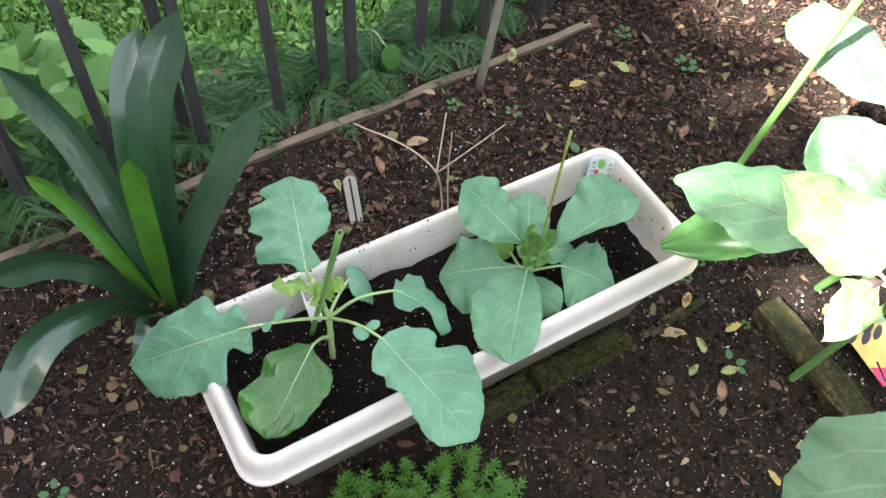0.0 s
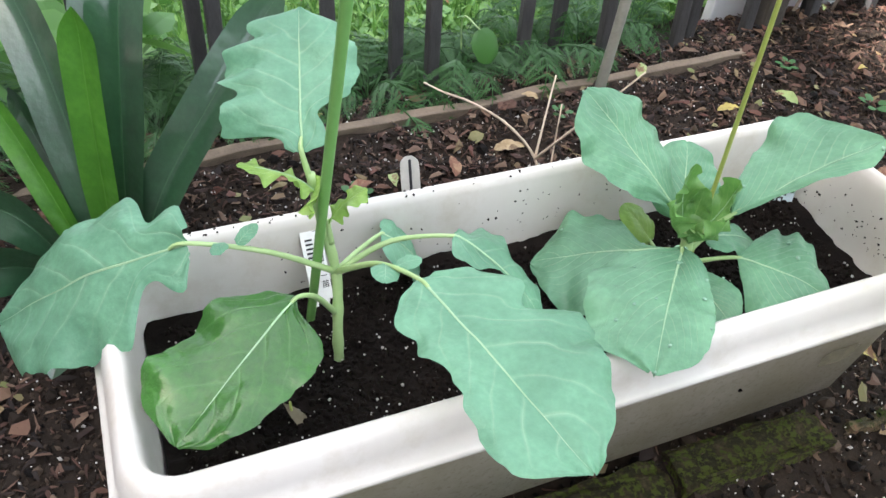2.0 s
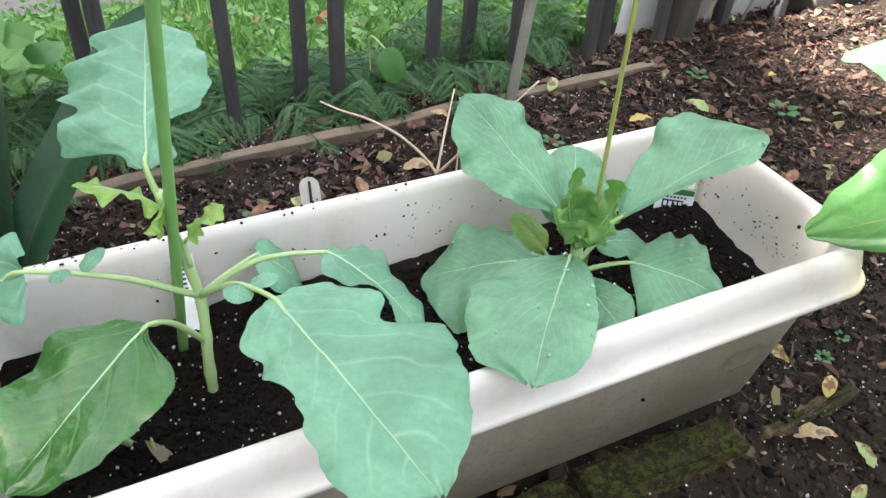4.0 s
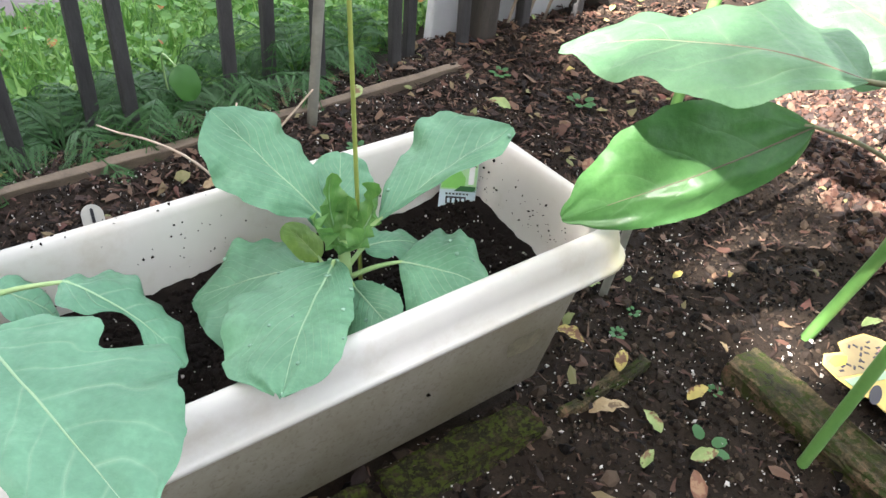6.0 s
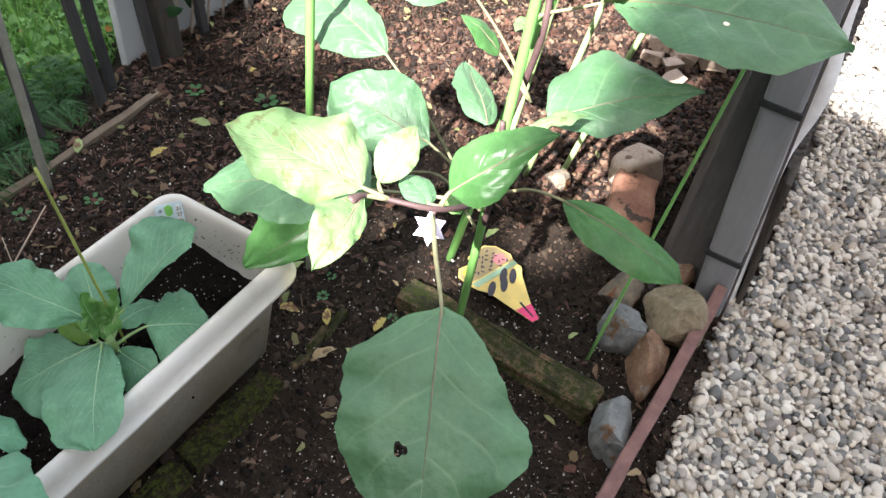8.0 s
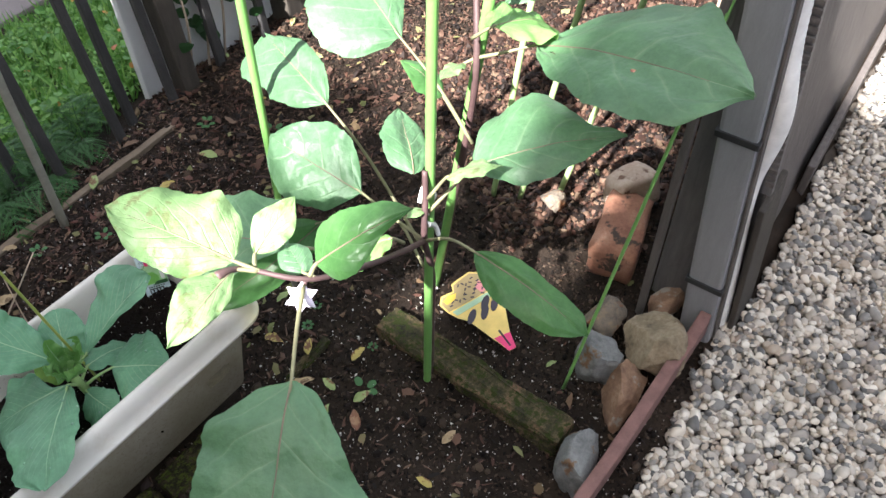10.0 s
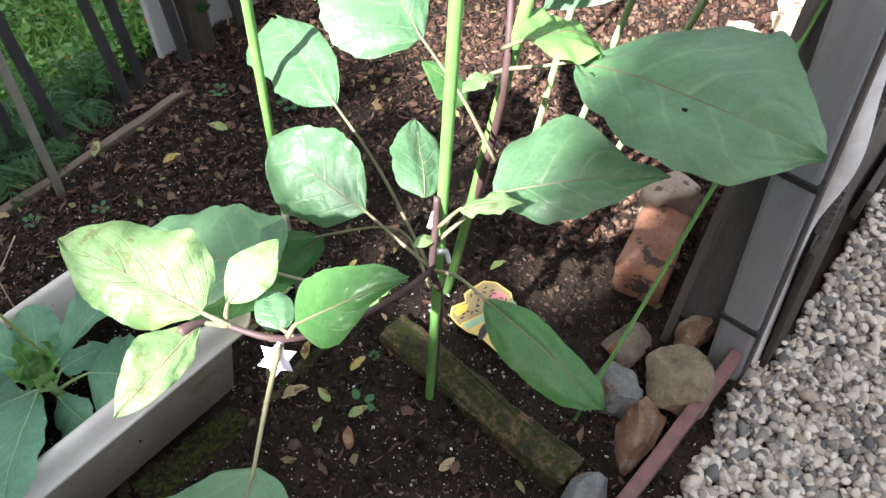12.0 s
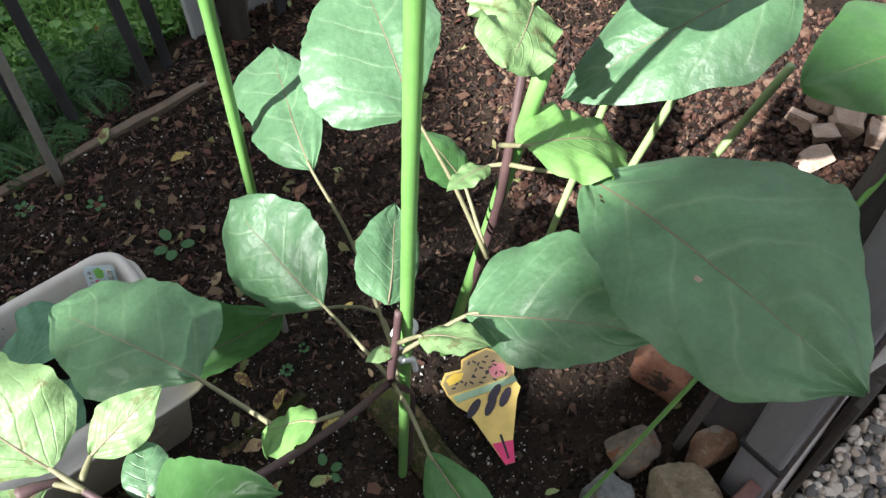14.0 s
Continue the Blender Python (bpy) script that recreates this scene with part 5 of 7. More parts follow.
leaf(egg2, (1.070, 0.690, 0.630), (0.880, 0.662, 0.545), (0.985, 0.610, 0.585), (0.960, 0.735, 0.590), "egg", M_EGG, [(0.87, 0.72, 0.70), (1.0, 0.74, 0.68)], arch=0.08, seed=23.0, label="large sunlit leaf with stake shadows", **EP)
leaf(egg2, (0.815, 0.632, 0.50), (0.772, 0.600, 0.510), *flank((0.815, 0.632, 0.50), (0.772, 0.600, 0.510), 0.026, 10), "narrow", M_EGG_MOTTLED, [KN], ripple=0.15, seed=24.0, label="pale young leaf", **EP)
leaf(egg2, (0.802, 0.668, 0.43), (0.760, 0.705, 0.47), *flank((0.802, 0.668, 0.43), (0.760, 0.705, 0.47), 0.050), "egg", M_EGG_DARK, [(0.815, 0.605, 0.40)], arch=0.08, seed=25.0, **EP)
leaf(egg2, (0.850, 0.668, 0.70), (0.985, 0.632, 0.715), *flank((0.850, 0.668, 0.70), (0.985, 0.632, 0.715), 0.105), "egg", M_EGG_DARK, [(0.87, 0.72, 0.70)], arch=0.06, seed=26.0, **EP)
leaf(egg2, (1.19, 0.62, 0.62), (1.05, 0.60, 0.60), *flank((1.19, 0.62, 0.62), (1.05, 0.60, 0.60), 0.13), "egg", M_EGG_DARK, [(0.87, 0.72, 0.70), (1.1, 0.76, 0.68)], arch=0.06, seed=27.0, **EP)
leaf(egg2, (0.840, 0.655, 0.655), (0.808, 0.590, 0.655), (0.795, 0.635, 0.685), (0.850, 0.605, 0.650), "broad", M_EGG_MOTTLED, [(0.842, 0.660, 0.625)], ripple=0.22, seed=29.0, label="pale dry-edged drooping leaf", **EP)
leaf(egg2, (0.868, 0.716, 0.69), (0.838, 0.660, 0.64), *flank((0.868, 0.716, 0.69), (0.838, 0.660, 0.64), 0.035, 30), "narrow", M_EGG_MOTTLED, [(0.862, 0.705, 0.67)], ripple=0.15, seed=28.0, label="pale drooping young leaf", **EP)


# ---- stakes, canes and ties ----
stub = thing("dry_stalk", (0.007, 0.381, 0.132), "dry yellow-brown stalk with a withered leaf in the potting soil", "stalk")
bm = bmesh.new()
tube(bm, [(0.007, 0.381, 0.118), (0.004, 0.386, 0.150), (0.000, 0.392, 0.174)], 0.0013, 0.0009, 6, 5, 0.1)
part("stem", bm, M_CANE, stub)
b_, t_ = Vector((-0.004, 0.391, 0.172)), Vector((0.019, 0.386, 0.138))
part("leaf", blade(b_, t_, *flank(b_, t_, 0.010), "narrow", arch=0.10, seed=3.0, nu=12, nv=6), M_RIB, stub, "withered brown leaf")


def rod(name, a, b, r0, r1, material, label, category="stake", group="", wobble=0.0, bumps=False):
    bm = bmesh.new()
    tube(bm, [a, b], r0, r1, 10, 60 if bumps else 12, wobble)
    return solo(name, bm, material, a, label, category, group)


rod("stake", (0.7195, 0.5325, -0.02), (0.7415, 0.514, 1.05), 0.0059, 0.0059, M_STAKE, "green coated plant stake beside the eggplant", group="plant stakes", wobble=0.03, bumps=True)
worn = rod("stake", (0.574, 0.765, -0.02), (0.597, 0.760, 1.0), 0.0042, 0.0076, M_STAKE, "green coated plant stake in the soil", group="plant stakes", wobble=0.03, bumps=True)
# lower end of this stake, coloured grey
bm = bmesh.new()
tube(bm, [(0.574, 0.765, -0.02), (0.5790, 0.7639, 0.20)], 0.0048, 0.0054, 10, 14, 0.03)
part("grey_foot", bm, M_GREYCANE, worn, "grey lower end")
rod("stake", (0.797, 0.701, -0.02), (0.846, 0.622, 0.623), 0.0068, 0.0068, M_STAKE, "short cut green stake beside the second eggplant", group="plant stakes")
stake_ob = rod("stake", (-0.014, 0.484, 0.135), (0.030, 0.432, 0.477), 0.0034, 0.0034, M_STAKE, "slim hollow green stake beside the broccoli", group="plant stakes", wobble=0.03)
# flat black disc painted in for the shade inside the open end
bm = bmesh.new()
tube(bm, [(0.0300, 0.4320, 0.4765), (0.03006, 0.43193, 0.4774)], 0.0021, 0.0021, 10, 2)
part("hollow", bm, M_BLACK, stake_ob, "black disc in place of the shaded bore")
rod("cane", (0.286, 0.606, 0.12), (0.256, 0.576, 0.480), 0.0018, 0.0016, M_CANE, "thin yellow-green cane beside the cabbage", group="thin canes")
rod("cane", (0.905, 0.435, 0.0), (1.128, 0.540, 0.68), 0.0027, 0.0024, M_STAKE, "thin green cane leaning on the planks", group="thin canes")
rod("grey_cane", (0.2265, 1.071, -0.02), (0.252, 1.115, 0.75), 0.0075, 0.0070, M_GREYCANE, "grey weathered garden cane by the edging", wobble=0.04)
for a, b in (((1.02, 0.83, 0.0), (1.08, 0.80, 0.45)), ((1.10, 0.82, 0.0), (1.17, 0.77, 0.45)), ((0.98, 0.86, 0.0), (1.02, 0.85, 0.42))):
    rod("stem_stub", a, b, 0.0055, 0.0050, M_STEM, "pale green stalk rising from sunlit soil", "stalk", "pale stalks")
bm = bmesh.new()
tube(bm, [(0.722, 0.520, 0.385), (0.731, 0.528, 0.395), (0.738, 0.536, 0.40), (0.727, 0.540, 0.41), (0.716, 0.528, 0.40)], 0.0030, 0.0030, 6, 6)
tube(bm, [(0.722, 0.518, 0.37), (0.733, 0.522, 0.36), (0.736, 0.518, 0.345)], 0.0040, 0.0030, 6, 6)
solo("plant_tie", bm, M_TAGWHITE, (0.728, 0.53, 0.39), "white soft tie round stake and stem", "tie")

# ---- strap-leaved plant by the fence ----
cliv = thing("strap_leaf_plant", (-0.230, 0.586, 0.0), "clump of broad dark green strap leaves by the fence", "plant")


def strap(pts, w, material, fold=0.36, face=(0, -1, 0.4), label=""):
    """A long strap leaf along a line, with a fold down its middle and a blunt tip."""
    bm = bmesh.new()
    uvl = bm.loops.layers.uv.new("UVMap")
    line = catmull(pts, 10)
    rows = []
    for i, c in enumerate(line):
        k = i / (len(line) - 1)
        d = (line[min(i + 1, len(line) - 1)] - line[max(i - 1, 0)]).normalized()
        sidev = d.cross(Vector(face)).normalized()
        up = sidev.cross(d)
        hw = w * 0.42 * min(1, 0.55 + 1.2 * k) * (1 if k < 0.82 else max(0.02, 1 - ((k - 0.82) / 0.18) ** 2.4))
        rows.append([(bm.verts.new(c + sidev * (v * hw) - up * (fold * hw * (1 - abs(v)))), (k, v * 0.5 + 0.5)) for v in (-1, -0.66, -0.33, 0, 0.33, 0.66, 1)])
    for a, c in zip(rows, rows[1:]):
        for j in range(6):
            quad = (a[j], a[j + 1], c[j + 1], c[j])
            f = bm.faces.new([q[0] for q in quad])
            for lp, q in zip(f.loops, quad):
                lp[uvl].uv = q[1]
    return part("leaf", bm, material, cliv, label)


strap([(-0.231, 0.586, 0.000), (-0.231, 0.626, 0.166), (-0.227, 0.686, 0.322), (-0.191, 0.761, 0.421)], 0.062, M_CLIVIA)
strap([(-0.239, 0.590, 0.000), (-0.254, 0.636, 0.166), (-0.259, 0.706, 0.312), (-0.249, 0.776, 0.374)], 0.055, M_CLIVIA)
strap([(-0.221, 0.582, 0.000), (-0.204, 0.616, 0.104), (-0.154, 0.676, 0.208), (-0.105, 0.738, 0.289)], 0.052, M_CLIVIA)
strap([(-0.235, 0.580, 0.000), (-0.237, 0.591, 0.125), (-0.241, 0.611, 0.229), (-0.243, 0.628, 0.300)], 0.040, M_CLIVIA_YOUNG, label="bright green young strap leaf")
strap([(-0.243, 0.586, 0.000), (-0.279, 0.626, 0.146), (-0.339, 0.686, 0.250), (-0.429, 0.746, 0.312)], 0.060, M_CLIVIA)
strap([(-0.249, 0.578, 0.000), (-0.299, 0.606, 0.094), (-0.359, 0.646, 0.156), (-0.419, 0.676, 0.177)], 0.036, M_CLIVIA_YOUNG)
strap([(-0.251, 0.586, 0.000), (-0.309, 0.636, 0.083), (-0.369, 0.686, 0.125), (-0.409, 0.727, 0.114)], 0.042, M_CLIVIA)
strap([(-0.249, 0.566, 0.000), (-0.299, 0.536, 0.073), (-0.369, 0.476, 0.083), (-0.409, 0.386, 0.031)], 0.062, M_CLIVIA)
strap([(-0.229, 0.566, 0.000), (-0.219, 0.546, 0.052), (-0.204, 0.526, 0.062), (-0.194, 0.506, 0.031)], 0.050, M_CLIVIA)
strap([(-0.239, 0.561, 0.000), (-0.241, 0.531, 0.062), (-0.244, 0.501, 0.062), (-0.247, 0.466, 0.021)], 0.040, M_CLIVIA)
strap([(-0.259, 0.576, 0.000), (-0.329, 0.586, 0.083), (-0.409, 0.596, 0.073), (-0.489, 0.586, 0.031)], 0.060, M_CLIVIA)


# ---- scattered stuff ----
def ico(sub):
    b = bmesh.new()
    bmesh.ops.create_icosphere(b, subdivisions=sub, radius=1.0)
    v = np.array([q.co[:] for q in b.verts])
    f = np.array([[q.index for q in p.verts] for p in b.faces])
    b.free()
    return v, f


def turns(count, flat=0.0):
    """Random turns; flat: 1 keeps pieces lying."""
    yaw = rng.uniform(0, 2 * np.pi, count)
    tx, ty = rng.normal(0, 1 - flat, count), rng.normal(0, 1 - flat, count)
    out = np.empty((count, 3, 3))
    for i in range(count):
        out[i] = np.array((Matrix.Rotation(yaw[i], 3, "Z") @ Matrix.Rotation(tx[i], 3, "X") @ Matrix.Rotation(ty[i], 3, "Y")))
    return out


def scatter(name, base, places, sizes, rot, material, label, category, jitter=0.0, smooth=True, kind="stuff", parent=None):
    """Many small pieces in one mesh; sizes are rows of x, y, z."""
    bv, bf = base
    n = len(places)
    v = np.repeat(bv[None], n, 0)
    if jitter:
        v = v * (1 + rng.normal(0, jitter, (n, len(bv), 1)))
    v = v * sizes[:, None, :]
    v = np.einsum("nij,nkj->nki", rot, v) + places[:, None, :]
    f = bf[None] + (np.arange(n) * len(bv))[:, None, None]
    me = bpy.data.meshes.new(name)
    me.from_pydata(v.reshape(-1, 3).tolist(), [], f.reshape(-1, bf.shape[1]).tolist())
    if smooth:
        me.polygons.foreach_set("use_smooth", [True] * len(me.polygons))
    ob = new(name, me)
    me.materials.append(material)
    if parent:
        ob.parent = parent
    return tagged(ob, label, category, kind=kind)


def in_planter(x, y):
    lx = (x - P_C.x) * math.cos(P_A) + (y - P_C.y) * math.sin(P_A)
    ly = -(x - P_C.x) * math.sin(P_A) + (y - P_C.y) * math.cos(P_A)
    return (np.abs(lx) < P_L / 2 - 0.06) & (np.abs(ly) < P_W / 2 - 0.055)


def bed_places(count, lo=(-0.75, -0.2), hi=(1.9, 1.65)):
    """Random places on the soil of the bed."""
    x, y = rng.uniform(lo[0], hi[0], count), rng.uniform(lo[1], hi[1], count)
    n, s = -0.559 * x + 0.829 * y, 0.829 * x + 0.559 * y
    ok = ((n < 0.79) | (n > 0.822) & (n < 0.90) | (s > 1.08) & (n < 0.95)) & ((n > -0.18) | (s < 1.19) & (n > -0.33)) & ~in_planter(x, y)
    return x[ok], y[ok]


CRUMB = ico(1)
FINE = (np.array([(1, 0, 0), (-1, 0, 0), (0, 1, 0), (0, -1, 0), (0, 0, 1), (0, 0, -1)], float),
        np.array([(0, 2, 4), (2, 1, 4), (1, 3, 4), (3, 0, 4), (2, 0, 5), (1, 2, 5), (3, 1, 5), (0, 3, 5)]))
x, y = bed_places(75000, (-0.5, 0.05), (1.35, 1.60))
r = rng.uniform(0.0010, 0.0030, len(x))
scatter("soil_crumbs", FINE, np.stack([x, y, ground_z(x, y) + r * 0.5], 1), r[:, None] * rng.uniform(0.6, 1.4, (len(x), 3)), turns(len(x)), M_CRUMB,
        "fine dark crumbs of garden soil", "soil", 0.25, smooth=False)
x, y = bed_places(14000)
r = rng.uniform(0.0018, 0.0048, len(x)) * rng.choice([1, 1, 1, 1.7], len(x))
scatter("soil_crumbs", CRUMB, np.stack([x, y, ground_z(x, y) + r * 0.3], 1), r[:, None] * rng.uniform(0.7, 1.3, (len(x), 3)), turns(len(x)), M_CRUMB,
        "loose dark crumbs of garden soil", "soil", 0.18, smooth=False)
x, y = bed_places(20000)
keep = 0.829 * x + 0.559 * y < 1.08
x, y = x[keep], y[keep]
r = rng.uniform(0.0005, 0.0013, len(x)) * rng.choice([1, 1, 1, 1, 1, 1.9], len(x))
scatter("perlite", FINE, np.stack([x, y, ground_z(x, y) + 0.004], 1), r[:, None] * rng.uniform(0.6, 1.5, (len(x), 3)), turns(len(x)), M_PERLITE, "white perlite grains strewn over the soil", "perlite", 0.3, smooth=False)


def in_pot_places(count):
    lx, ly = rng.uniform(-P_L / 2 + 0.045, P_L / 2 - 0.045, count), rng.uniform(-P_W / 2 + 0.042, P_W / 2 - 0.042, count)
    rows = np.stack([lx, ly, soil_in_pot(lx, ly)], 1)
    return rows @ np.array(P_M.to_3x3()).T + np.array(P_C)


p = in_pot_places(6500)
r = rng.uniform(0.0009, 0.0034, len(p))
scatter("soil_crumbs", CRUMB, p, r[:, None] * rng.uniform(0.7, 1.3, (len(p), 3)), turns(len(p)), M_POT_SOIL, "fine black crumbs of potting soil", "soil", 0.18, smooth=False)
p = in_pot_places(620)
r = rng.uniform(0.0003, 0.0010, len(p)) * rng.choice([0.7, 1, 1, 1.5], len(p))
scatter("perlite", CRUMB, p + np.array([0, 0, 0.003]), r[:, None] * np.ones((1, 3)), turns(len(p)), M_PERLITE, "white perlite grains in the potting soil", "perlite", 0.1)

# soil specks that cling to the planter's inner walls
def wall_specks(count):
    out = []
    for _ in range(count):
        end = rng.uniform() < 0.45
        z = 0.136 + abs(rng.normal(0, 0.020)) if end else 0.140 + rng.uniform(0, 0.048)
        if z > 0.198:
            continue
        inset = 0.0295 - 0.0005 - (z - 0.14) * 0.085
        if end:
            out.append(P_M @ Vector((P_L / 2 - inset - 0.0005, rng.uniform(-0.06, 0.07), z)))
        else:
            out.append(P_M @ Vector((rng.uniform(-0.28, 0.24) * rng.uniform(0.3, 1), P_W / 2 - inset + 0.0012, z)))
    return np.array([q[:] for q in out])


p = wall_specks(150)
r = rng.uniform(0.0004, 0.0013, len(p)) * rng.choice([1, 1, 1.6], len(p))
scatter("soil_specks", FINE, p, r[:, None] * rng.uniform(0.6, 1.4, (len(p), 3)), turns(len(p)), M_POT_SOIL, "black soil specks clinging to the planter's inner wall", "soil", 0.25, smooth=False)
# a few on the long rim and two dark dots on the outer wall
k = 60
p = np.array([(P_M @ Vector((rng.uniform(-0.30, 0.05), P_W / 2 - rng.uniform(0.008, 0.022), 0.2025)))[:] for _ in range(k)] + [wall_point(0.140, 0.084)[:], wall_point(0.117, 0.146)[:]])
r = np.concatenate([rng.uniform(0.0005, 0.0018, k), [0.0028, 0.0024]])
scatter("soil_specks", FINE, p, r[:, None] * rng.uniform(0.6, 1.2, (len(p), 3)), turns(len(p)), M_POT_SOIL, "black soil specks on the planter's rim and side", "soil", 0.25, smooth=False)

# bark chips and dead leaf bits: thin bent shards
SHARD = (np.array([(-1, -0.5, 0), (-0.3, -0.8, 0.25), (0.6, -0.6, 0.3), (1, 0, 0.05), (0.5, 0.7, 0.2), (-0.4, 0.75, 0.3), (0, 0, 0.55)], float),
         np.array([(6, i, (i + 1) % 6) for i in range(6)]))
x, y = bed_places(15500)
n = -0.559 * x + 0.829 * y
s = 0.829 * x + 0.559 * y
thick = np.clip((n - 0.28) / 0.28, 0.12, 1) * np.clip(0.18 + 0.25 * (s > 0.2) + 0.5 * (s > 0.38), 0, 1)
keep = rng.uniform(0, 1, len(x)) < thick
x, y = x[keep], y[keep]
k = len(x)
size = rng.uniform(0.003, 0.0085, (k, 1)) * rng.choice([0.6, 0.7, 0.9, 1, 1.2, 1.5], (k, 1)) * np.stack([np.ones(k), rng.uniform(0.18, 0.85, k), rng.uniform(0.2, 0.8, k)], 1)
scatter("bark_chips", SHARD, np.stack([x, y, ground_z(x, y) + rng.uniform(0.003, 0.010, k)], 1), size, turns(k, 0.72), M_CHIPS, "reddish brown bark chips and dead leaf bits over the soil", "bark", 0.5, smooth=False)


x, y = bed_places(38000, (-0.5, 0.0), (1.4, 1.6))
n = -0.559 * x + 0.829 * y
keep = rng.uniform(0, 1, len(x)) < np.clip((n - 0.05) / 0.5, 0.22, 1)
x, y = x[keep], y[keep]
k = len(x)
size = rng.uniform(0.003, 0.009, (k, 1)) * np.stack([np.ones(k), rng.uniform(0.12, 0.45, k), rng.uniform(0.1, 0.35, k)], 1)
scatter("litter", SHARD, np.stack([x, y, ground_z(x, y) + rng.uniform(0.002, 0.007, k)], 1), size, turns(k, 0.7), M_CHIPS, "fine brown leaf litter over the soil", "litter", 0.35, smooth=False)


# coarse reddish crumbs on the sunlit soil behind the second eggplant
x, y = bed_places(16000, (0.95, 0.72), (1.85, 1.35))
r = rng.uniform(0.0020, 0.0062, len(x)) * rng.choice([0.7, 1, 1, 1.5], len(x))
scatter("soil_crumbs", CRUMB, np.stack([x, y, ground_z(x, y) + r * 0.4], 1), r[:, None] * rng.uniform(0.6, 1.4, (len(x), 3)), turns(len(x)), M_CHIPS, "coarse reddish brown crumbs of soil and bark", "soil", 0.25, smooth=False)


# torn bits of coloured leaves
x, y = bed_places(1700, (-0.4, 0.1), (1.4, 1.6))
n = -0.559 * x + 0.829 * y
keep = rng.uniform(0, 1, len(x)) < np.clip((n - 0.1) / 0.5, 0.15, 1)
x, y = x[keep], y[keep]
k = len(x)
size = rng.uniform(0.004, 0.011, (k, 1)) * np.stack([np.ones(k), rng.uniform(0.45, 0.95, k), rng.uniform(0.15, 0.5, k)], 1)
scatter("leaf_bits", SHARD, np.stack([x, y, ground_z(x, y) + rng.uniform(0.004, 0.010, k)], 1), size, turns(k, 0.7), M_FALLEN, "torn yellow, tan and reddish leaf bits on the soil", "litter", 0.3, smooth=False)


# fallen leaves that lie singly on the soil
def fallen(at, length, turn, material, label, seed, wide=0.45):
    b_ = Vector((at[0], at[1], gz(*at) + 0.008))
    t_ = b_ + Vector((math.cos(turn), math.sin(turn), 0.1)) * length
    b = blade(b_, t_, *flank(b_, t_, length * wide, rng.uniform(-18, 18)), "egg", arch=0.12, cup=0.25, ripple=0.2, seed=seed, nu=10, nv=6)
    return solo("fallen_leaf", b, material, b_, label, "leaf", "fallen leaves")


M_DEADGREEN = surface("fading green leaf", [(0.3, (0.14, 0.22, 0.06)), (0.6, (0.30, 0.36, 0.14))], 50, 260, 0.6, 0.4, spots=(70, (0.16, 0.09, 0.04), 0.05))
M_DEADYELLOW = surface("yellow fallen leaf", [(0.3, (0.28, 0.24, 0.06)), (0.6, (0.44, 0.34, 0.09))], 50, 260, 0.6, 0.4, spots=(70, (0.15, 0.07, 0.03), 0.03))
M_DEADBROWN = surface("brown fallen leaf", [(0.3, (0.09, 0.035, 0.02)), (0.6, (0.20, 0.09, 0.05))], 50, 260, 0.7, 0.4, spots=(80, (0.27, 0.16, 0.09), 0.05))
M_DEADTAN = surface("tan fallen leaf", [(0.3, (0.22, 0.15, 0.075)), (0.6, (0.40, 0.30, 0.17))], 50, 260, 0.7, 0.4, spots=(80, (0.13, 0.08, 0.04), 0.04))
LOOKS = ((M_DEADGREEN, "pale green fallen leaf on the soil"), (M_DEADYELLOW, "yellow fallen leaf on the soil"), (M_DEADBROWN, "brown dry fallen leaf on the soil"), (M_DEADTAN, "tan dry fallen leaf on the soil"))
for at, length, turn, look_no in (((0.285, 1.145), 0.035, 1.3, 0), ((0.515, 0.588), 0.042, 0.1, 3), ((0.560, 0.640), 0.030, 1.2, 1), ((0.580, 0.560), 0.028, 2.0, 0), ((0.620, 0.600), 0.030, 0.5, 1),
                                  ((0.550, 0.520), 0.024, 0.9, 0), ((0.600, 0.530), 0.030, 0.2, 0), ((0.590, 0.480), 0.034, 1.4, 2), ((0.700, 0.420), 0.028, 0.4, 3), ((0.660, 0.360), 0.026, 2.2, 1),
                                  ((0.880, 0.720), 0.030, 0.2, 0), ((0.900, 0.480), 0.020, 0.1, 0), ((0.505, 0.700), 0.034, -0.8, 1), ((0.540, 0.760), 0.030, 0.3, 0), ((0.470, 0.850), 0.026, 1.0, 3),
                                  ((0.100, 0.930), 0.040, 0.3, 3), ((0.060, 0.860), 0.036, 1.9, 2), ((-0.060, 0.800), 0.034, 0.7, 2), ((0.400, 1.100), 0.034, 0.3, 1), ((0.520, 1.150), 0.036, 2.6, 0), ((0.60, 1.0), 0.032, 0.9, 2)):
    fallen(at, length, turn, *LOOKS[look_no], seed=at[0] * 40 + at[1] * 17)
x, y = bed_places(420)
for i in range(70):
    n = -0.559 * x[i] + 0.829 * y[i]
    if n > 0.38 or 0.45 < x[i] < 0.95:
        fallen((float(x[i]), float(y[i])), float(rng.uniform(0.012, 0.028)), float(rng.uniform(0, 6.28)), *LOOKS[int(rng.integers(0, 4))], seed=float(i) + 50)

# pebbles of the path: those nearest as pieces, the rest joined
cs, cn = rng.uniform(0.84, 2.6, 42000), rng.uniform(-1.05, -0.292, 42000)
cx, cy = 0.829 * cs - 0.559 * cn, 0.559 * cs + 0.829 * cn
edge = -0.306 - 0.012 * value_noise(cs * 30, cn * 30, 8) - 0.024 * (cs > 1.25)
ok = cn < edge
cx, cy = cx[ok], cy[ok]
pebbles = bpy.data.objects["path"]


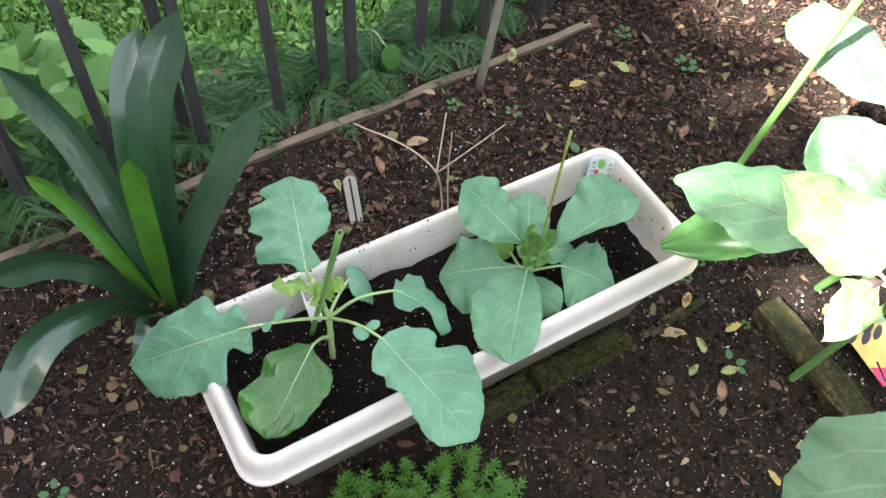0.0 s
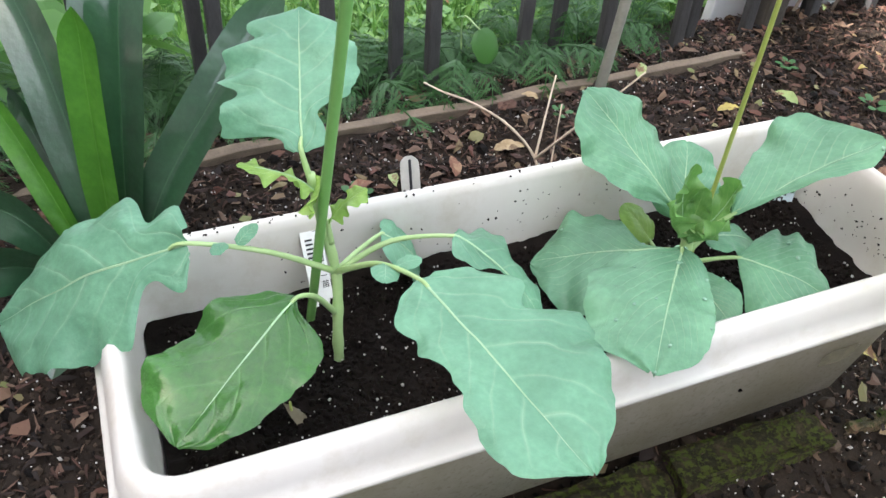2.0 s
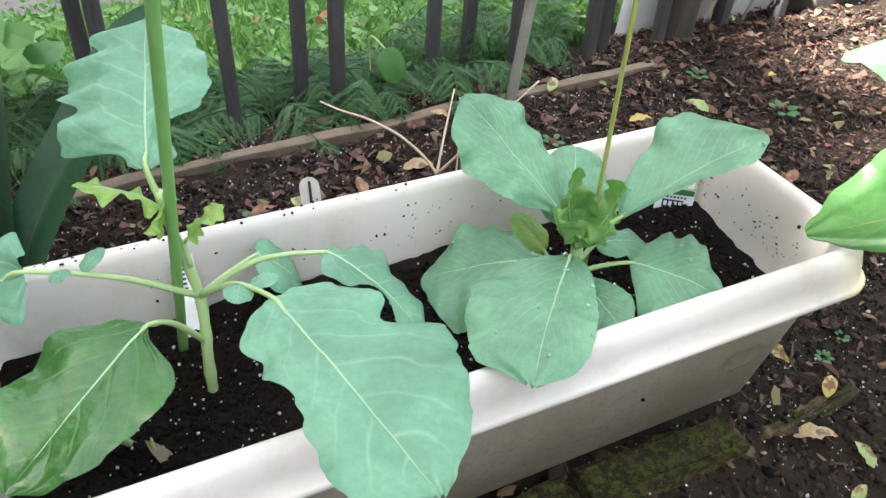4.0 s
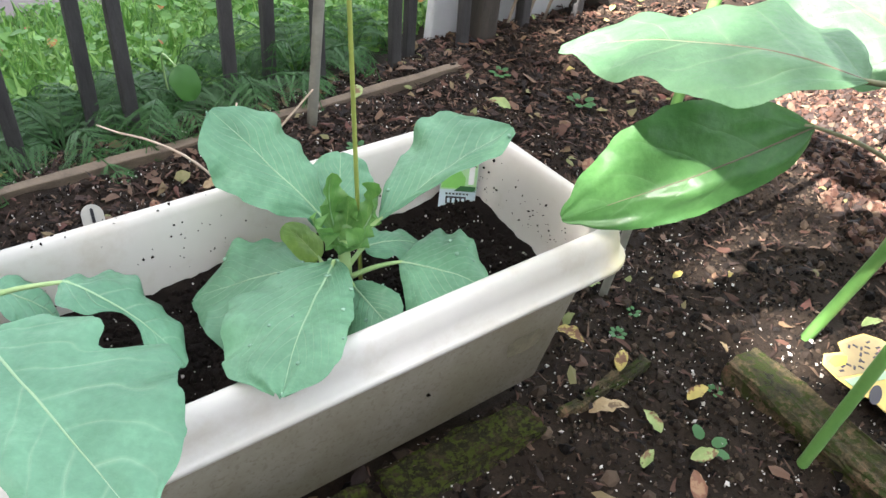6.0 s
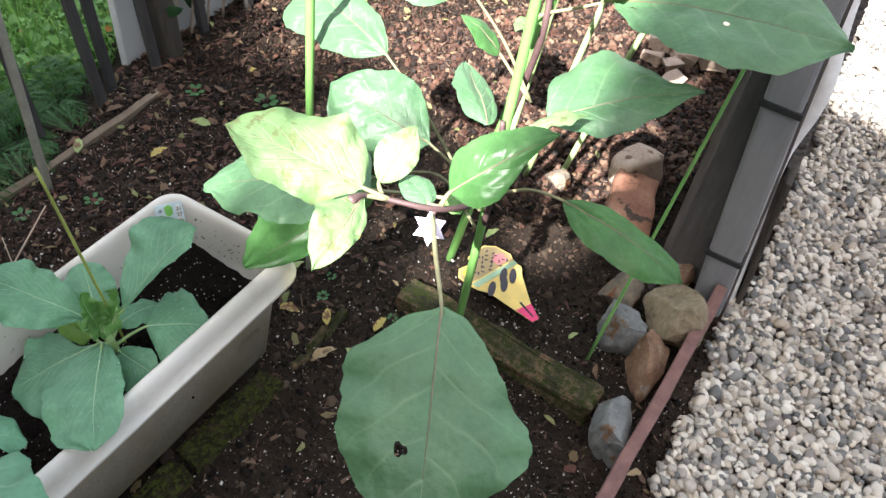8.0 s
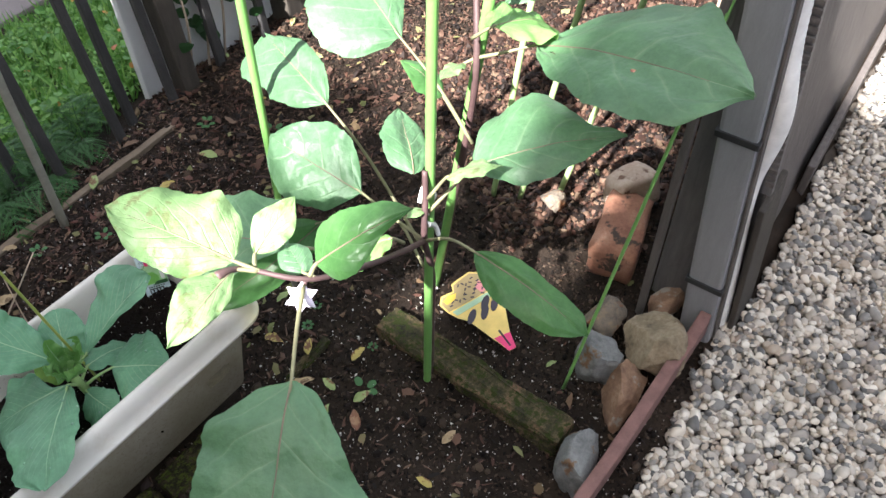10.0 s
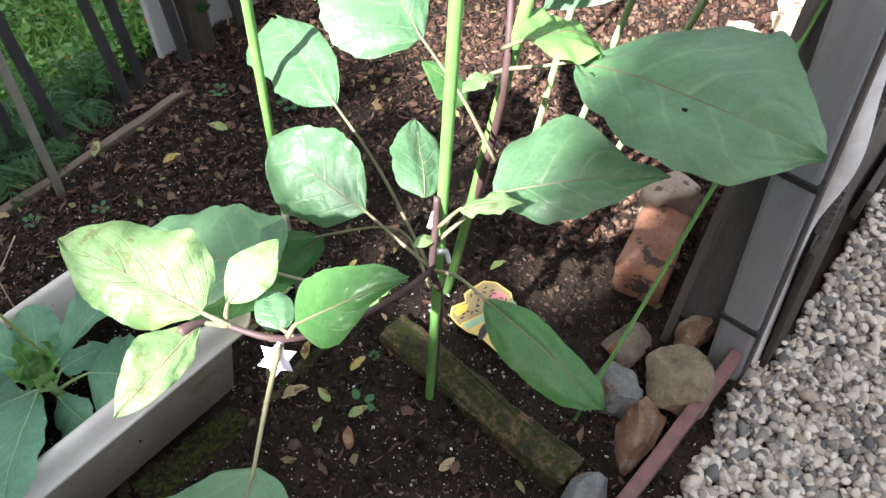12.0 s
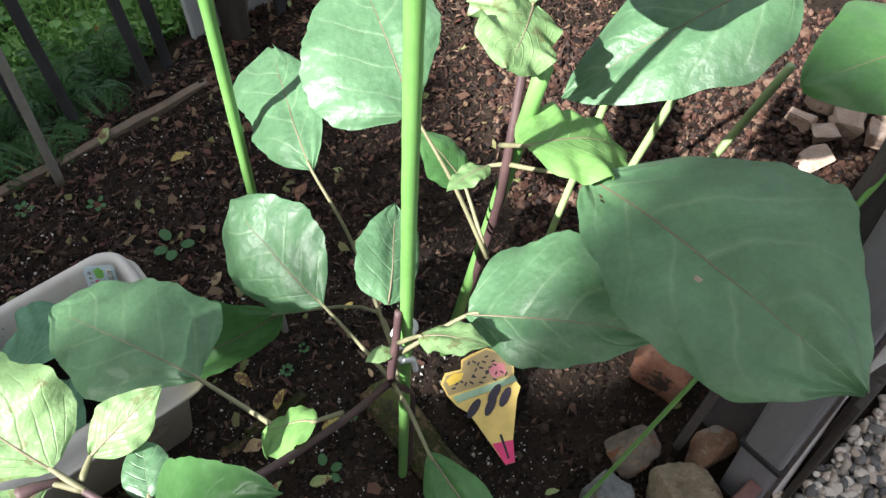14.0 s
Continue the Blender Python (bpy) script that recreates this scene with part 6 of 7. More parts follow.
def pebble_shapes(sub, count):
    """Worn, half angular pebbles of unit size."""
    v0, f0 = ico(sub)
    out = []
    for _ in range(count):
        v = v0.copy()
        cuts = rng.normal(0, 1, (5, 3))
        cuts /= np.linalg.norm(cuts, axis=1)[:, None]
        for c, far in zip(cuts, rng.uniform(0.55, 0.85, 5)):
            over = np.maximum(v @ c - far, 0)
            v -= over[:, None] * c * 0.8
        v *= np.array([rng.uniform(1.0, 1.45), rng.uniform(0.75, 1.0), rng.uniform(0.5, 0.8)])
        out.append(v)
    return out, f0


FINE_SHAPES, FINE_F = pebble_shapes(2, 14)
PLAIN_SHAPES, PLAIN_F = pebble_shapes(1, 14)
kinds = []
for v in FINE_SHAPES:
    me = bpy.data.meshes.new("pebble")
    me.from_pydata(v.tolist(), [], FINE_F.tolist())
    me.polygons.foreach_set("use_smooth", [True] * len(me.polygons))
    me.materials.append(M_GRAVEL)
    kinds.append(me)
apart = np.hypot(cx - 1.26, cy - 0.36)
made, lots = 0, {}
for i in range(len(cx)):
    r = float(rng.uniform(0.0040, 0.0084)) * (1.6 if rng.uniform() < 0.10 else 1.0)
    z = float(rng.choice([-0.005, 0.0, 0.004, 0.008])) + 0.002
    kind = int(rng.integers(0, 14))
    if apart[i] < 0.16 and z > 0.003 and made < 290:
        ob = new("pebble", kinds[kind])
        ob.parent = pebbles
        ob.matrix_basis = Matrix.LocRotScale((cx[i], cy[i], z), Euler(rng.uniform(-0.5, 0.5, 3).tolist()[:2] + [float(rng.uniform(0, 6.28))]), (r, r, r))
        made += 1
    else:
        lots.setdefault((apart[i] < 0.42, kind), []).append((cx[i], cy[i], z, r))
allv, allf, base = [], [], 0
for (fine, kind), rows in lots.items():
    v, f = (FINE_SHAPES[kind], FINE_F) if fine else (PLAIN_SHAPES[kind], PLAIN_F)
    a = np.array(rows)
    w = np.einsum("nij,nkj->nki", turns(len(a), 0.6), v[None] * a[:, None, 3:4]) + a[:, None, :3]
    allv.append(w.reshape(-1, 3))
    allf.append((f[None] + (np.arange(len(a)) * len(v))[:, None, None]).reshape(-1, 3) + base)
    base += len(a) * len(v)
me = bpy.data.meshes.new("pebble_bed")
me.from_pydata(np.concatenate(allv).tolist(), [], np.concatenate(allf).tolist())
me.polygons.foreach_set("use_smooth", [True] * len(me.polygons))
me.materials.append(M_GRAVEL)
tagged(new("pebble_bed", me), "loose white, grey and tan pebbles on the path", "pebbles", kind="stuff")


# ---- greenery behind the fence ----
def leaf_base(kind):
    if kind == "small":
        return np.array([(0, 0, 0), (0.5, -0.3, 0.08), (1, 0, 0), (0.5, 0.3, 0.08)], float), np.array([(0, 1, 2), (0, 2, 3)])
    pts = [(0, 0, 0), (0.12, 0.3, 0.05), (0.4, 0.42, 0.04), (0.75, 0.26, 0.0), (1, 0, -0.08), (0.75, -0.26, 0.0), (0.4, -0.42, 0.04), (0.12, -0.3, 0.05), (0.4, 0, 0.0), (0.7, 0, -0.02)]
    f = [(0, 8, 1), (1, 8, 2), (2, 8, 9), (2, 9, 3), (3, 9, 4), (4, 9, 5), (5, 9, 6), (6, 9, 8), (6, 8, 7), (7, 8, 0)]
    return np.array(pts, float), np.array(f)


def greens(name, count, s0, s1, n0, n1, z0, z1, size, base, material, label, flat=0.45, clump=None):
    s, n = rng.uniform(s0, s1, count), rng.uniform(n0, n1, count)
    x, y = 0.829 * s - 0.559 * n, 0.559 * s + 0.829 * n
    if clump is not None:
        keep = value_noise(x * clump, y * clump, 31) + rng.normal(0, 0.35, count) > -0.15
        x, y = x[keep], y[keep]
    k = len(x)
    h = (0.55 + 0.45 * value_noise(x * 5, y * 5, 33)) * (z1 - z0)
    z = ground_z(x, y) + z0 + h * rng.uniform(0.25, 1, k)
    r = rng.uniform(*size, k)
    return scatter(name, leaf_base(base), np.stack([x, y, z], 1), r[:, None] * np.ones((1, 3)), turns(k, flat), material, label, "weeds", smooth=False)


greens("weeds", 34000, -0.9, 2.2, 0.98, 1.98, 0.0, 0.12, (0.008, 0.022), "small", M_WEEDS, "low bright green weeds on the slope behind the fence", 0.35)
greens("weeds", 3000, -0.9, 2.0, 1.0, 1.98, 0.03, 0.13, (0.012, 0.028), "broad", M_WEEDS_BIG, "broad-leaved green weeds behind the fence", 0.5, 3.0)
greens("weeds", 500, -0.75, 0.25, 0.93, 1.35, 0.05, 0.24, (0.035, 0.075), "broad", M_WEEDS_BIG, "tall broad-leaved weeds behind the fence", 0.5, 2.0)


def grass_blades(count):
    s, n = rng.uniform(-0.9, 2.2, count), rng.uniform(1.0, 1.98, count)
    x, y = 0.829 * s - 0.559 * n, 0.559 * s + 0.829 * n
    base = np.array([(-0.05, 0, 0), (0.05, 0, 0), (0.03, 0.12, 0.6), (0.0, 0.35, 1.0), (-0.03, 0.12, 0.6)], float), np.array([(0, 1, 2), (0, 2, 4), (4, 2, 3)])
    r = rng.uniform(0.04, 0.10, count)
    return scatter("grass", base, np.stack([x, y, ground_z(x, y)], 1), r[:, None] * np.ones((1, 3)), turns(count, 0.7), M_WEEDS, "thin green grass blades among the weeds", "grass", smooth=False)


grass_blades(16000)
greens("dead_leaves", 60, -0.6, 1.6, 0.96, 1.8, 0.06, 0.13, (0.008, 0.024), "broad", M_ORANGE, "orange brown dead leaves caught among the weeds", 0.5)


def frond_mesh(pts, ln, rs):
    """A lacy frond in one piece: leaflets on both sides of a bent rib, each cut into narrow teeth."""
    line = catmull(pts, 10)
    verts, faces = [], []
    count = len(line) - 1
    last = None
    for i in range(4, count):
        q = (i - 4) / (count - 4)
        c = line[i]
        d = (line[i + 1] - line[i - 1]).normalized()
        sidev = d.cross(Vector((0, 0, 1))).normalized()
        upv = sidev.cross(d)
        n0 = len(verts)
        verts += [c - sidev * 0.0007, c + sidev * 0.0007]
        if last is not None:
            faces.append((last, last + 1, n0 + 1, n0))
        last = n0
        if i % 2:
            continue
        w = ln * 0.44 * (1 - q) ** 0.85 * min(1, 0.6 + 2.5 * q) * rs.uniform(0.8, 1.1) + 0.006
        for sg in (-1, 1):
            ax = (sidev * sg + d * rs.uniform(0.30, 1.0) - upv * rs.uniform(0.05, 0.75)).normalized()
            cross = ax.cross(upv).normalized()
            teeth = max(4, int(w / 0.0042))
            low, high = (n0, n0 + 1) if sg < 0 else (n0 + 1, n0)
            for k in range(teeth):
                h = (k + 1) / teeth
                o = c + ax * (w * h) - upv * (w * 0.30 * h * h)
                half = 0.0011 * (1 - h) + 0.0003
                m0 = len(verts)
                verts += [o - cross * half, o + cross * half]
                faces.append((low, high, m0 + 1, m0))
                tl = (0.27 * w * (1 - h) ** 0.7 + 0.0030) * rs.uniform(0.5, 1.35)
                for s2, a, b in ((-1, low, m0), (1, high, m0 + 1)):
                    tip = o + (cross * s2 + ax * 0.9).normalized() * tl - upv * (tl * 0.2)
                    verts += [Vector(verts[a]).lerp(Vector(verts[b]), 0.45), tip]
                    faces.append((a, len(verts) - 2, len(verts) - 1))
                low, high = m0, m0 + 1
    return verts, faces


def fern(at, fronds, reach, lift, seed, droop=0.3):
    """A fern: arching lacy fronds from one crown."""
    rs = random.Random(seed)
    f_ob = thing("fern", at, "feathery dark green fern growing at the fence", "fern", "ferns at the fence")
    for k in range(fronds):
        a = 2 * math.pi * (k + rs.uniform(-0.35, 0.35)) / fronds
        ln = reach * rs.uniform(0.55, 1.2)
        dirn = Vector((math.cos(a), math.sin(a), 0))
        tip_s = (Vector(at) + dirn * ln).dot(E_AX)
        if dirn.dot(N_AX) < -0.1 and abs((tip_s - 0.441) / 0.1432 - round((tip_s - 0.441) / 0.1432)) < 0.13:
            continue
        p0 = Vector(at)
        up = lift * rs.uniform(0.5, 1.3)
        sway = Vector((-dirn.y, dirn.x, 0)) * ln * rs.uniform(-0.16, 0.16)
        pts = [p0, p0 + dirn * ln * 0.3 + Vector((0, 0, up * rs.uniform(0.7, 1.0))) + sway * 0.4, p0 + dirn * ln * 0.7 + Vector((0, 0, up * rs.uniform(0.7, 1.1))) + sway, p0 + dirn * ln + Vector((0, 0, up * rs.uniform(droop - 0.3, droop + 0.3)))]
        verts, faces = frond_mesh(pts, ln, rs)
        me = bpy.data.meshes.new("frond")
        me.from_pydata([(v - p0)[:] for v in verts], [], faces)
        me.materials.append(M_FERN)
        ob = new("frond", me)
        ob.parent = f_ob
        ORIGIN[ob.name] = p0
        bm = bmesh.new()
        tube(bm, pts, 0.0013, 0.0005, 5, 5)
        part("rib", bm, M_FERN, ob)
    return f_ob


for i, (s, n, fr, rc, lf) in enumerate(((0.35, 0.905, 13, 0.12, 0.045), (0.50, 0.900, 13, 0.14, 0.055), (0.64, 0.900, 13, 0.13, 0.05), (0.22, 0.91, 13, 0.13, 0.05), (0.10, 0.93, 12, 0.15, 0.07), (0.42, 0.96, 11, 0.14, 0.05),
                                        (0.29, 0.96, 12, 0.15, 0.06), (0.17, 0.97, 12, 0.15, 0.06), (0.57, 0.96, 11, 0.13, 0.05), (0.76, 0.92, 11, 0.13, 0.07), (0.0, 0.95, 11, 0.16, 0.07), (0.86, 0.92, 10, 0.12, 0.07), (0.97, 0.94, 10, 0.12, 0.07),
                                        (-0.12, 0.96, 9, 0.16, 0.08))):
    q = sn(s, n)
    fern((q.x, q.y, gz(q.x, q.y)), fr - 1, rc * 1.20, lf * 1.0, i + 3, -0.3)

# a broad leaf of a creeper that hangs between the pickets
creeper = thing("creeper", sn(0.66, 0.93), "broad-leaved green creeper hanging between the fence pickets", "creeper")
for sb, nb, zb, st, nt_, zt, w in ((0.648, 0.868, 0.082, 0.662, 0.852, 0.036, 0.040),):
    b_, t_ = sn(sb, nb, zb), sn(st, nt_, zt)
    part("leaf", blade(b_, t_, *flank(b_, t_, w, 0, (0.3, -0.6, 0.7)), "round", arch=0.08, seed=sb * 9, nu=16, nv=10), M_CREEPER, creeper)
    bm = bmesh.new()
    tube(bm, [sn(0.66, 0.93, -0.01), sn((0.66 + sb) / 2, 0.93, zb * 0.8), b_], 0.0016, 0.0010, 6, 5)
    part("stalk", bm, M_STEM, creeper)

# vine on the white board
vine = thing("climbing_vine", sn(1.32, 0.90, -0.02), "dark-leaved vine climbing in front of the white board", "vine")
bm = bmesh.new()
for k in range(4):
    o = sn(1.24 + 0.05 * k, 0.905, -0.02)
    tube(bm, [o, o + Vector((0.02, -0.01, 0.2)), o + Vector((-0.03, 0.0, 0.42)), o + Vector((0.02, 0.0, 0.66))], 0.003, 0.0015, 6, 6)
part("stem", bm, M_TWIG, vine)
for k in range(105):
    q = sn(rng.uniform(1.20, 1.50), rng.uniform(0.880, 0.925), rng.uniform(0.05, 0.62))
    a = rng.uniform(0, 6.28)
    t_ = q + Vector((math.cos(a) * 0.04, -0.015, math.sin(a) * 0.035))
    part("leaf", blade(q, t_, *flank(q, t_, 0.024, 0, (0.3, -1, 0.3)), "egg", arch=0.05, seed=float(k), nu=8, nv=6), M_VINE, vine)

# sedum in front of the planter
sed = thing("sedum_clump", (0.12, 0.335, 0.0), "bright green feathery sedum clump beside the planter", "plant")
for k in range(150):
    x, y = rng.uniform(0.025, 0.27), rng.uniform(0.25, 0.375)
    if y > 0.322 + 0.24 * x:
        continue
    bm = bmesh.new()
    h = rng.uniform(0.03, 0.075)
    top = Vector((x + rng.normal(0, 0.006), y + rng.normal(0, 0.006), h))
    tube(bm, [(x, y, 0.0), top], 0.0012, 0.0010, 5, 2)
    for j in range(26):
        q = Vector((x, y, 0.0)).lerp(top, 0.35 + 0.65 * j / 25)
        a = j * 2.4
        d = Vector((math.cos(a), math.sin(a), 0.25 + 0.8 * j / 25)).normalized() * (0.016 - 0.005 * j / 25)
        w = Vector((-math.sin(a), math.cos(a), 0)) * 0.0009
        bm.faces.new([bm.verts.new(v) for v in (q - w, q + d * 0.6 - w, q + d, q + d * 0.6 + w, q + w)])
    part("shoot", bm, M_SEDUM, sed, smooth=False)

# seedlings on the bed
for at, count, size in (((0.64, 1.19), 6, 0.016), ((0.412, 0.930), 4, 0.022), ((0.52, 1.26), 6, 0.013), ((-0.06, 0.72), 6, 0.013), ((0.29, 1.02), 5, 0.011), ((0.575, 0.70), 8, 0.007), ((0.60, 0.73), 6, 0.006), ((-0.33, 0.30), 5, 0.013), ((0.62, 0.545), 4, 0.016), ((0.18, 1.02), 5, 0.011), ((0.66, 0.62), 7, 0.006), ((-0.05, 0.80), 6, 0.014), ((-0.02, 0.78), 5, 0.010)):
    sp = thing("seedling", (*at, gz(*at)), "small green weed seedling on the soil", "seedling", "weed seedlings")
    for k in range(count):
        a = 2.4 * k + at[0] * 9
        b_ = Vector((at[0], at[1], gz(*at))) + Vector((math.cos(a), math.sin(a), 0)) * size * 0.5 + Vector((0, 0, size * 0.5))
        t_ = b_ + Vector((math.cos(a), math.sin(a), 0.2)) * size
        part("leaf", blade(b_, t_, *flank(b_, t_, size * 0.75), "round", seed=float(k), nu=8, nv=6), M_SPROUT, sp)

# twig, tags and labels
bm = bmesh.new()
tube(bm, [(0.168, 0.782, -0.005), (0.160, 0.790, 0.05), (0.147, 0.799, 0.099), (0.112, 0.814, 0.126), (0.070, 0.832, 0.134), (0.035, 0.848, 0.131), (0.011, 0.857, 0.133)], 0.0018, 0.0010, 6, 8, 0.12)
tube(bm, [(0.147, 0.799, 0.099), (0.150, 0.830, 0.132), (0.154, 0.870, 0.162)], 0.0016, 0.0009, 6, 6, 0.1)
tube(bm, [(0.147, 0.799, 0.099), (0.190, 0.800, 0.160), (0.235, 0.803, 0.223)], 0.0016, 0.0009, 6, 6, 0.1)
tube(bm, [(0.176, 0.800, -0.005), (0.168, 0.826, 0.07), (0.166, 0.850, 0.14)], 0.0014, 0.0008, 6, 6, 0.1)
solo("twig", bm, M_TWIG, (0.168, 0.782, 0), "dry pale forked twig stuck in the soil", "twig")

tag = thing("plant_tag", (0.017, 0.778, 0.0), "small white plastic tag with a dark slit stuck in soil", "tag")
TAG_X, TAG_Y = Vector((0.90, 0.42, -0.05)).normalized(), Vector((-0.20, 0.42, 0.88)).normalized()
TAG_Z = TAG_X.cross(TAG_Y).normalized()


def tag_shape(half, low, high, thick, lift):
    b = bmesh.new()
    o = Vector((0.009, 0.798, 0.074))
    ring = [(-half, low)] + [(-half * math.cos(a), high - half + half * math.sin(a)) for a in (math.pi * k / 14 for k in range(15))] + [(half, low)]
    for z in (lift, lift + thick):
        b.faces.new([b.verts.new(o + TAG_X * x + TAG_Y * y + TAG_Z * z) for x, y in ring])
    vs = list(b.verts)
    k = len(ring)
    for i_ in range(k):
        b.faces.new((vs[i_], vs[(i_ + 1) % k], vs[k + (i_ + 1) % k], vs[k + i_]))
    bmesh.ops.recalc_face_normals(b, faces=b.faces[:])
    return b


part("blade", tag_shape(0.0110, -0.090, 0.0, 0.0014, 0.0), M_TAGGREY, tag, smooth=False)
part("dark_line", tag_shape(0.0016, -0.090, -0.004, 0.0024, -0.0005), M_BLACK, tag, smooth=False)


# unseen leaves added over the walls to dapple the edge of their shade
DAPPLE_V, DAPPLE_F = leaf_base("broad")
for k, (count, n0, n1, z0, z1, r0, r1) in enumerate(((16, -0.1, 0.085, 4.56, 4.62, 0.04, 0.07), (58, 0.085, 0.285, 4.50, 4.72, 0.040, 0.070), (22, 0.14, 0.285, 4.66, 4.74, 0.035, 0.052), (110, 0.33, 1.1, 4.64, 4.80, 0.07, 0.14))):
    rs = random.Random(40 + k)
    verts, faces = [], []
    for _ in range(count):
        m = Matrix.Translation(sn(-4.0 + rs.gauss(0, 0.05), rs.uniform(n0, n1), rs.uniform(z0, z1))) @ Euler((rs.gauss(0, 0.9), rs.gauss(0, 0.9), rs.uniform(0, 6.28))).to_matrix().to_4x4() @ Matrix.Scale(rs.uniform(r0, r1), 4)
        faces += [tuple(int(q) + len(verts) for q in f) for f in DAPPLE_F]
        verts += [(m @ Vector(v))[:] for v in DAPPLE_V]
    me = bpy.data.meshes.new("ivy")
    me.from_pydata(verts, [], faces)
    me.materials.append(M_VINE)
    tagged(new("ivy", me), "unseen added leaves that dapple the wall's shade", "ivy", kind="stuff")


# ---- labels ----
def card(bm, corners, origin, xa, ya, na, lift=0.0):
    """A flat shape of given outline in its own axes, with a little thickness."""
    top = [bm.verts.new(Vector(origin) + xa * x + ya * y + na * (lift + 0.0006)) for x, y in corners]
    low = [bm.verts.new(Vector(origin) + xa * x + ya * y + na * (lift - 0.0002)) for x, y in corners]
    bm.faces.new(top)
    bm.faces.new(low[::-1])
    for i in range(len(top)):
        j = (i + 1) % len(top)
        bm.faces.new((top[j], top[i], low[i], low[j]))


def words(text, size, origin, xa, ya, na, material, parent, name="writing"):
    cu = bpy.data.curves.new(name, "FONT")
    cu.body, cu.size, cu.extrude = text, size, 0.0001
    ob = new(name, cu)
    ob.data.materials.append(material)
    ob.parent = parent
    m = Matrix((xa, ya, na)).transposed().to_4x4()
    m.translation = Vector(origin) - ORIGIN[parent.name]
    ob.matrix_basis = m
    return ob


def axes_of(xa, ya):
    xa, ya = Vector(xa).normalized(), Vector(ya)
    ya = (ya - xa * ya.dot(xa)).normalized()
    return xa, ya, xa.cross(ya)


M_LABELGREEN = plain("printed green", (0.22, 0.55, 0.12), 0.4)
M_LABELPALE = plain("printed pale green", (0.40, 0.66, 0.34), 0.4)
M_LABELDARKGREEN = plain("printed dark green", (0.03, 0.12, 0.04), 0.4)
M_LABELROSE = plain("printed rose", (0.62, 0.22, 0.24), 0.4)
M_LABELBLUE = plain("printed pale blue", (0.62, 0.74, 0.80), 0.4)
M_LABELORANGE = plain("printed orange yellow", (0.80, 0.58, 0.17), 0.4)
M_LABELTAN = plain("printed tan", (0.38, 0.28, 0.13), 0.4)
M_LABELPURPLE = plain("printed purple", (0.035, 0.025, 0.04), 0.4)
M_LABELMINT = plain("printed mint", (0.36, 0.52, 0.34), 0.4)

# cabbage label in the planter's corner
lab = thing("plant_label", (0.378, 0.735, 0.135), "printed green and white cabbage label in the planter's corner", "label")
xa, ya, na = axes_of((1.0, -0.03, 0.0), (0.004, 0.027, 0.077))
o = Vector((0.3605, 0.7265, 0.115))
bm = bmesh.new()
card(bm, [(0, 0), (0.036, 0), (0.036, 0.104), (0.033, 0.108), (0.003, 0.108), (0, 0.104)], o, xa, ya, na)
part("card", bm, M_LABELBLUE, lab, smooth=False)
bm = bmesh.new()
card(bm, [(0.0004, 0.0460), (0.0356, 0.0460), (0.0356, 0.078), (0.024, 0.084), (0.010, 0.080), (0.0004, 0.072)], o, xa, ya, na, 0.0008)
part("print", bm, M_LABELPALE, lab, "pale green printed ground", smooth=False)
bm = bmesh.new()
card(bm, [(0.0015, 0.0475), (0.024, 0.0475), (0.0245, 0.058), (0.018, 0.066), (0.008, 0.066), (0.002, 0.058)], o, xa, ya, na, 0.0012)
part("print", bm, M_LABELGREEN, lab, "green printed cabbage", smooth=False)
bm = bmesh.new()
card(bm, [(0.013, 0.092), (0.017, 0.089), (0.022, 0.092), (0.023, 0.101), (0.018, 0.1065), (0.012, 0.103)], o, xa, ya, na, 0.0012)
part("print", bm, M_LABELGREEN, lab, "small green printed cabbage", smooth=False)
bm = bmesh.new()
card(bm, [(0.014, 0.0445), (0.0345, 0.0445), (0.0345, 0.0495), (0.020, 0.0500)], o, xa, ya, na, 0.0016)
part("print", bm, M_LABELDARKGREEN, lab, "dark green printed edge", smooth=False)
bm = bmesh.new()
card(bm, [(0.0105, 0.078), (0.0150, 0.077), (0.0150, 0.088), (0.0105, 0.087)], o, xa, ya, na, 0.0016)
part("print", bm, M_PINK, lab, "small red printed patch", smooth=False)
bm = bmesh.new()
card(bm, [(0.0272, 0.0520), (0.0326, 0.0520), (0.0326, 0.1050), (0.0272, 0.1050)], o, xa, ya, na, 0.0020)
part("print", bm, M_TAGWHITE, lab, "white strip behind the writing", smooth=False)
bm = bmesh.new()
card(bm, [(0.0065, 0.0310), (0.0265, 0.0310), (0.0265, 0.0385), (0.0065, 0.0385)], o, xa, ya, na, 0.0008)
part("print", bm, M_BLACK, lab, "black printed box", smooth=False)
for i in range(4):
    bm = bmesh.new()
    card(bm, [(0.0080 + i * 0.0047, 0.0325), (0.0108 + i * 0.0047, 0.0325), (0.0108 + i * 0.0047, 0.0370), (0.0080 + i * 0.0047, 0.0370)], o, xa, ya, na, 0.0014)
    part("bar", bm, M_LABELBLUE, lab, "small pale printed square", smooth=False)
for i in range(7):
    bm = bmesh.new()
    card(bm, [(0.006 + i * 0.0034, 0.0405), (0.008 + i * 0.0034, 0.0405), (0.008 + i * 0.0034, 0.0420), (0.006 + i * 0.0034, 0.0420)], o, xa, ya, na, 0.0008)
    part("bar", bm, M_BLACK, lab, "small dark printed mark", smooth=False)
for i, ch in enumerate("お好み焼"):
    words(ch, 0.0076, o + xa * 0.0268 + ya * (0.0960 - 0.0085 * i) + na * 0.0030, xa, ya, na, M_BLACK, lab)
for i, ch in enumerate("キャベツ"):
    words(ch, 0.0074, o + xa * 0.003 + ya * (0.0965 - 0.0075 * i) + na * 0.0022, xa, ya, na, M_BLACK, lab)

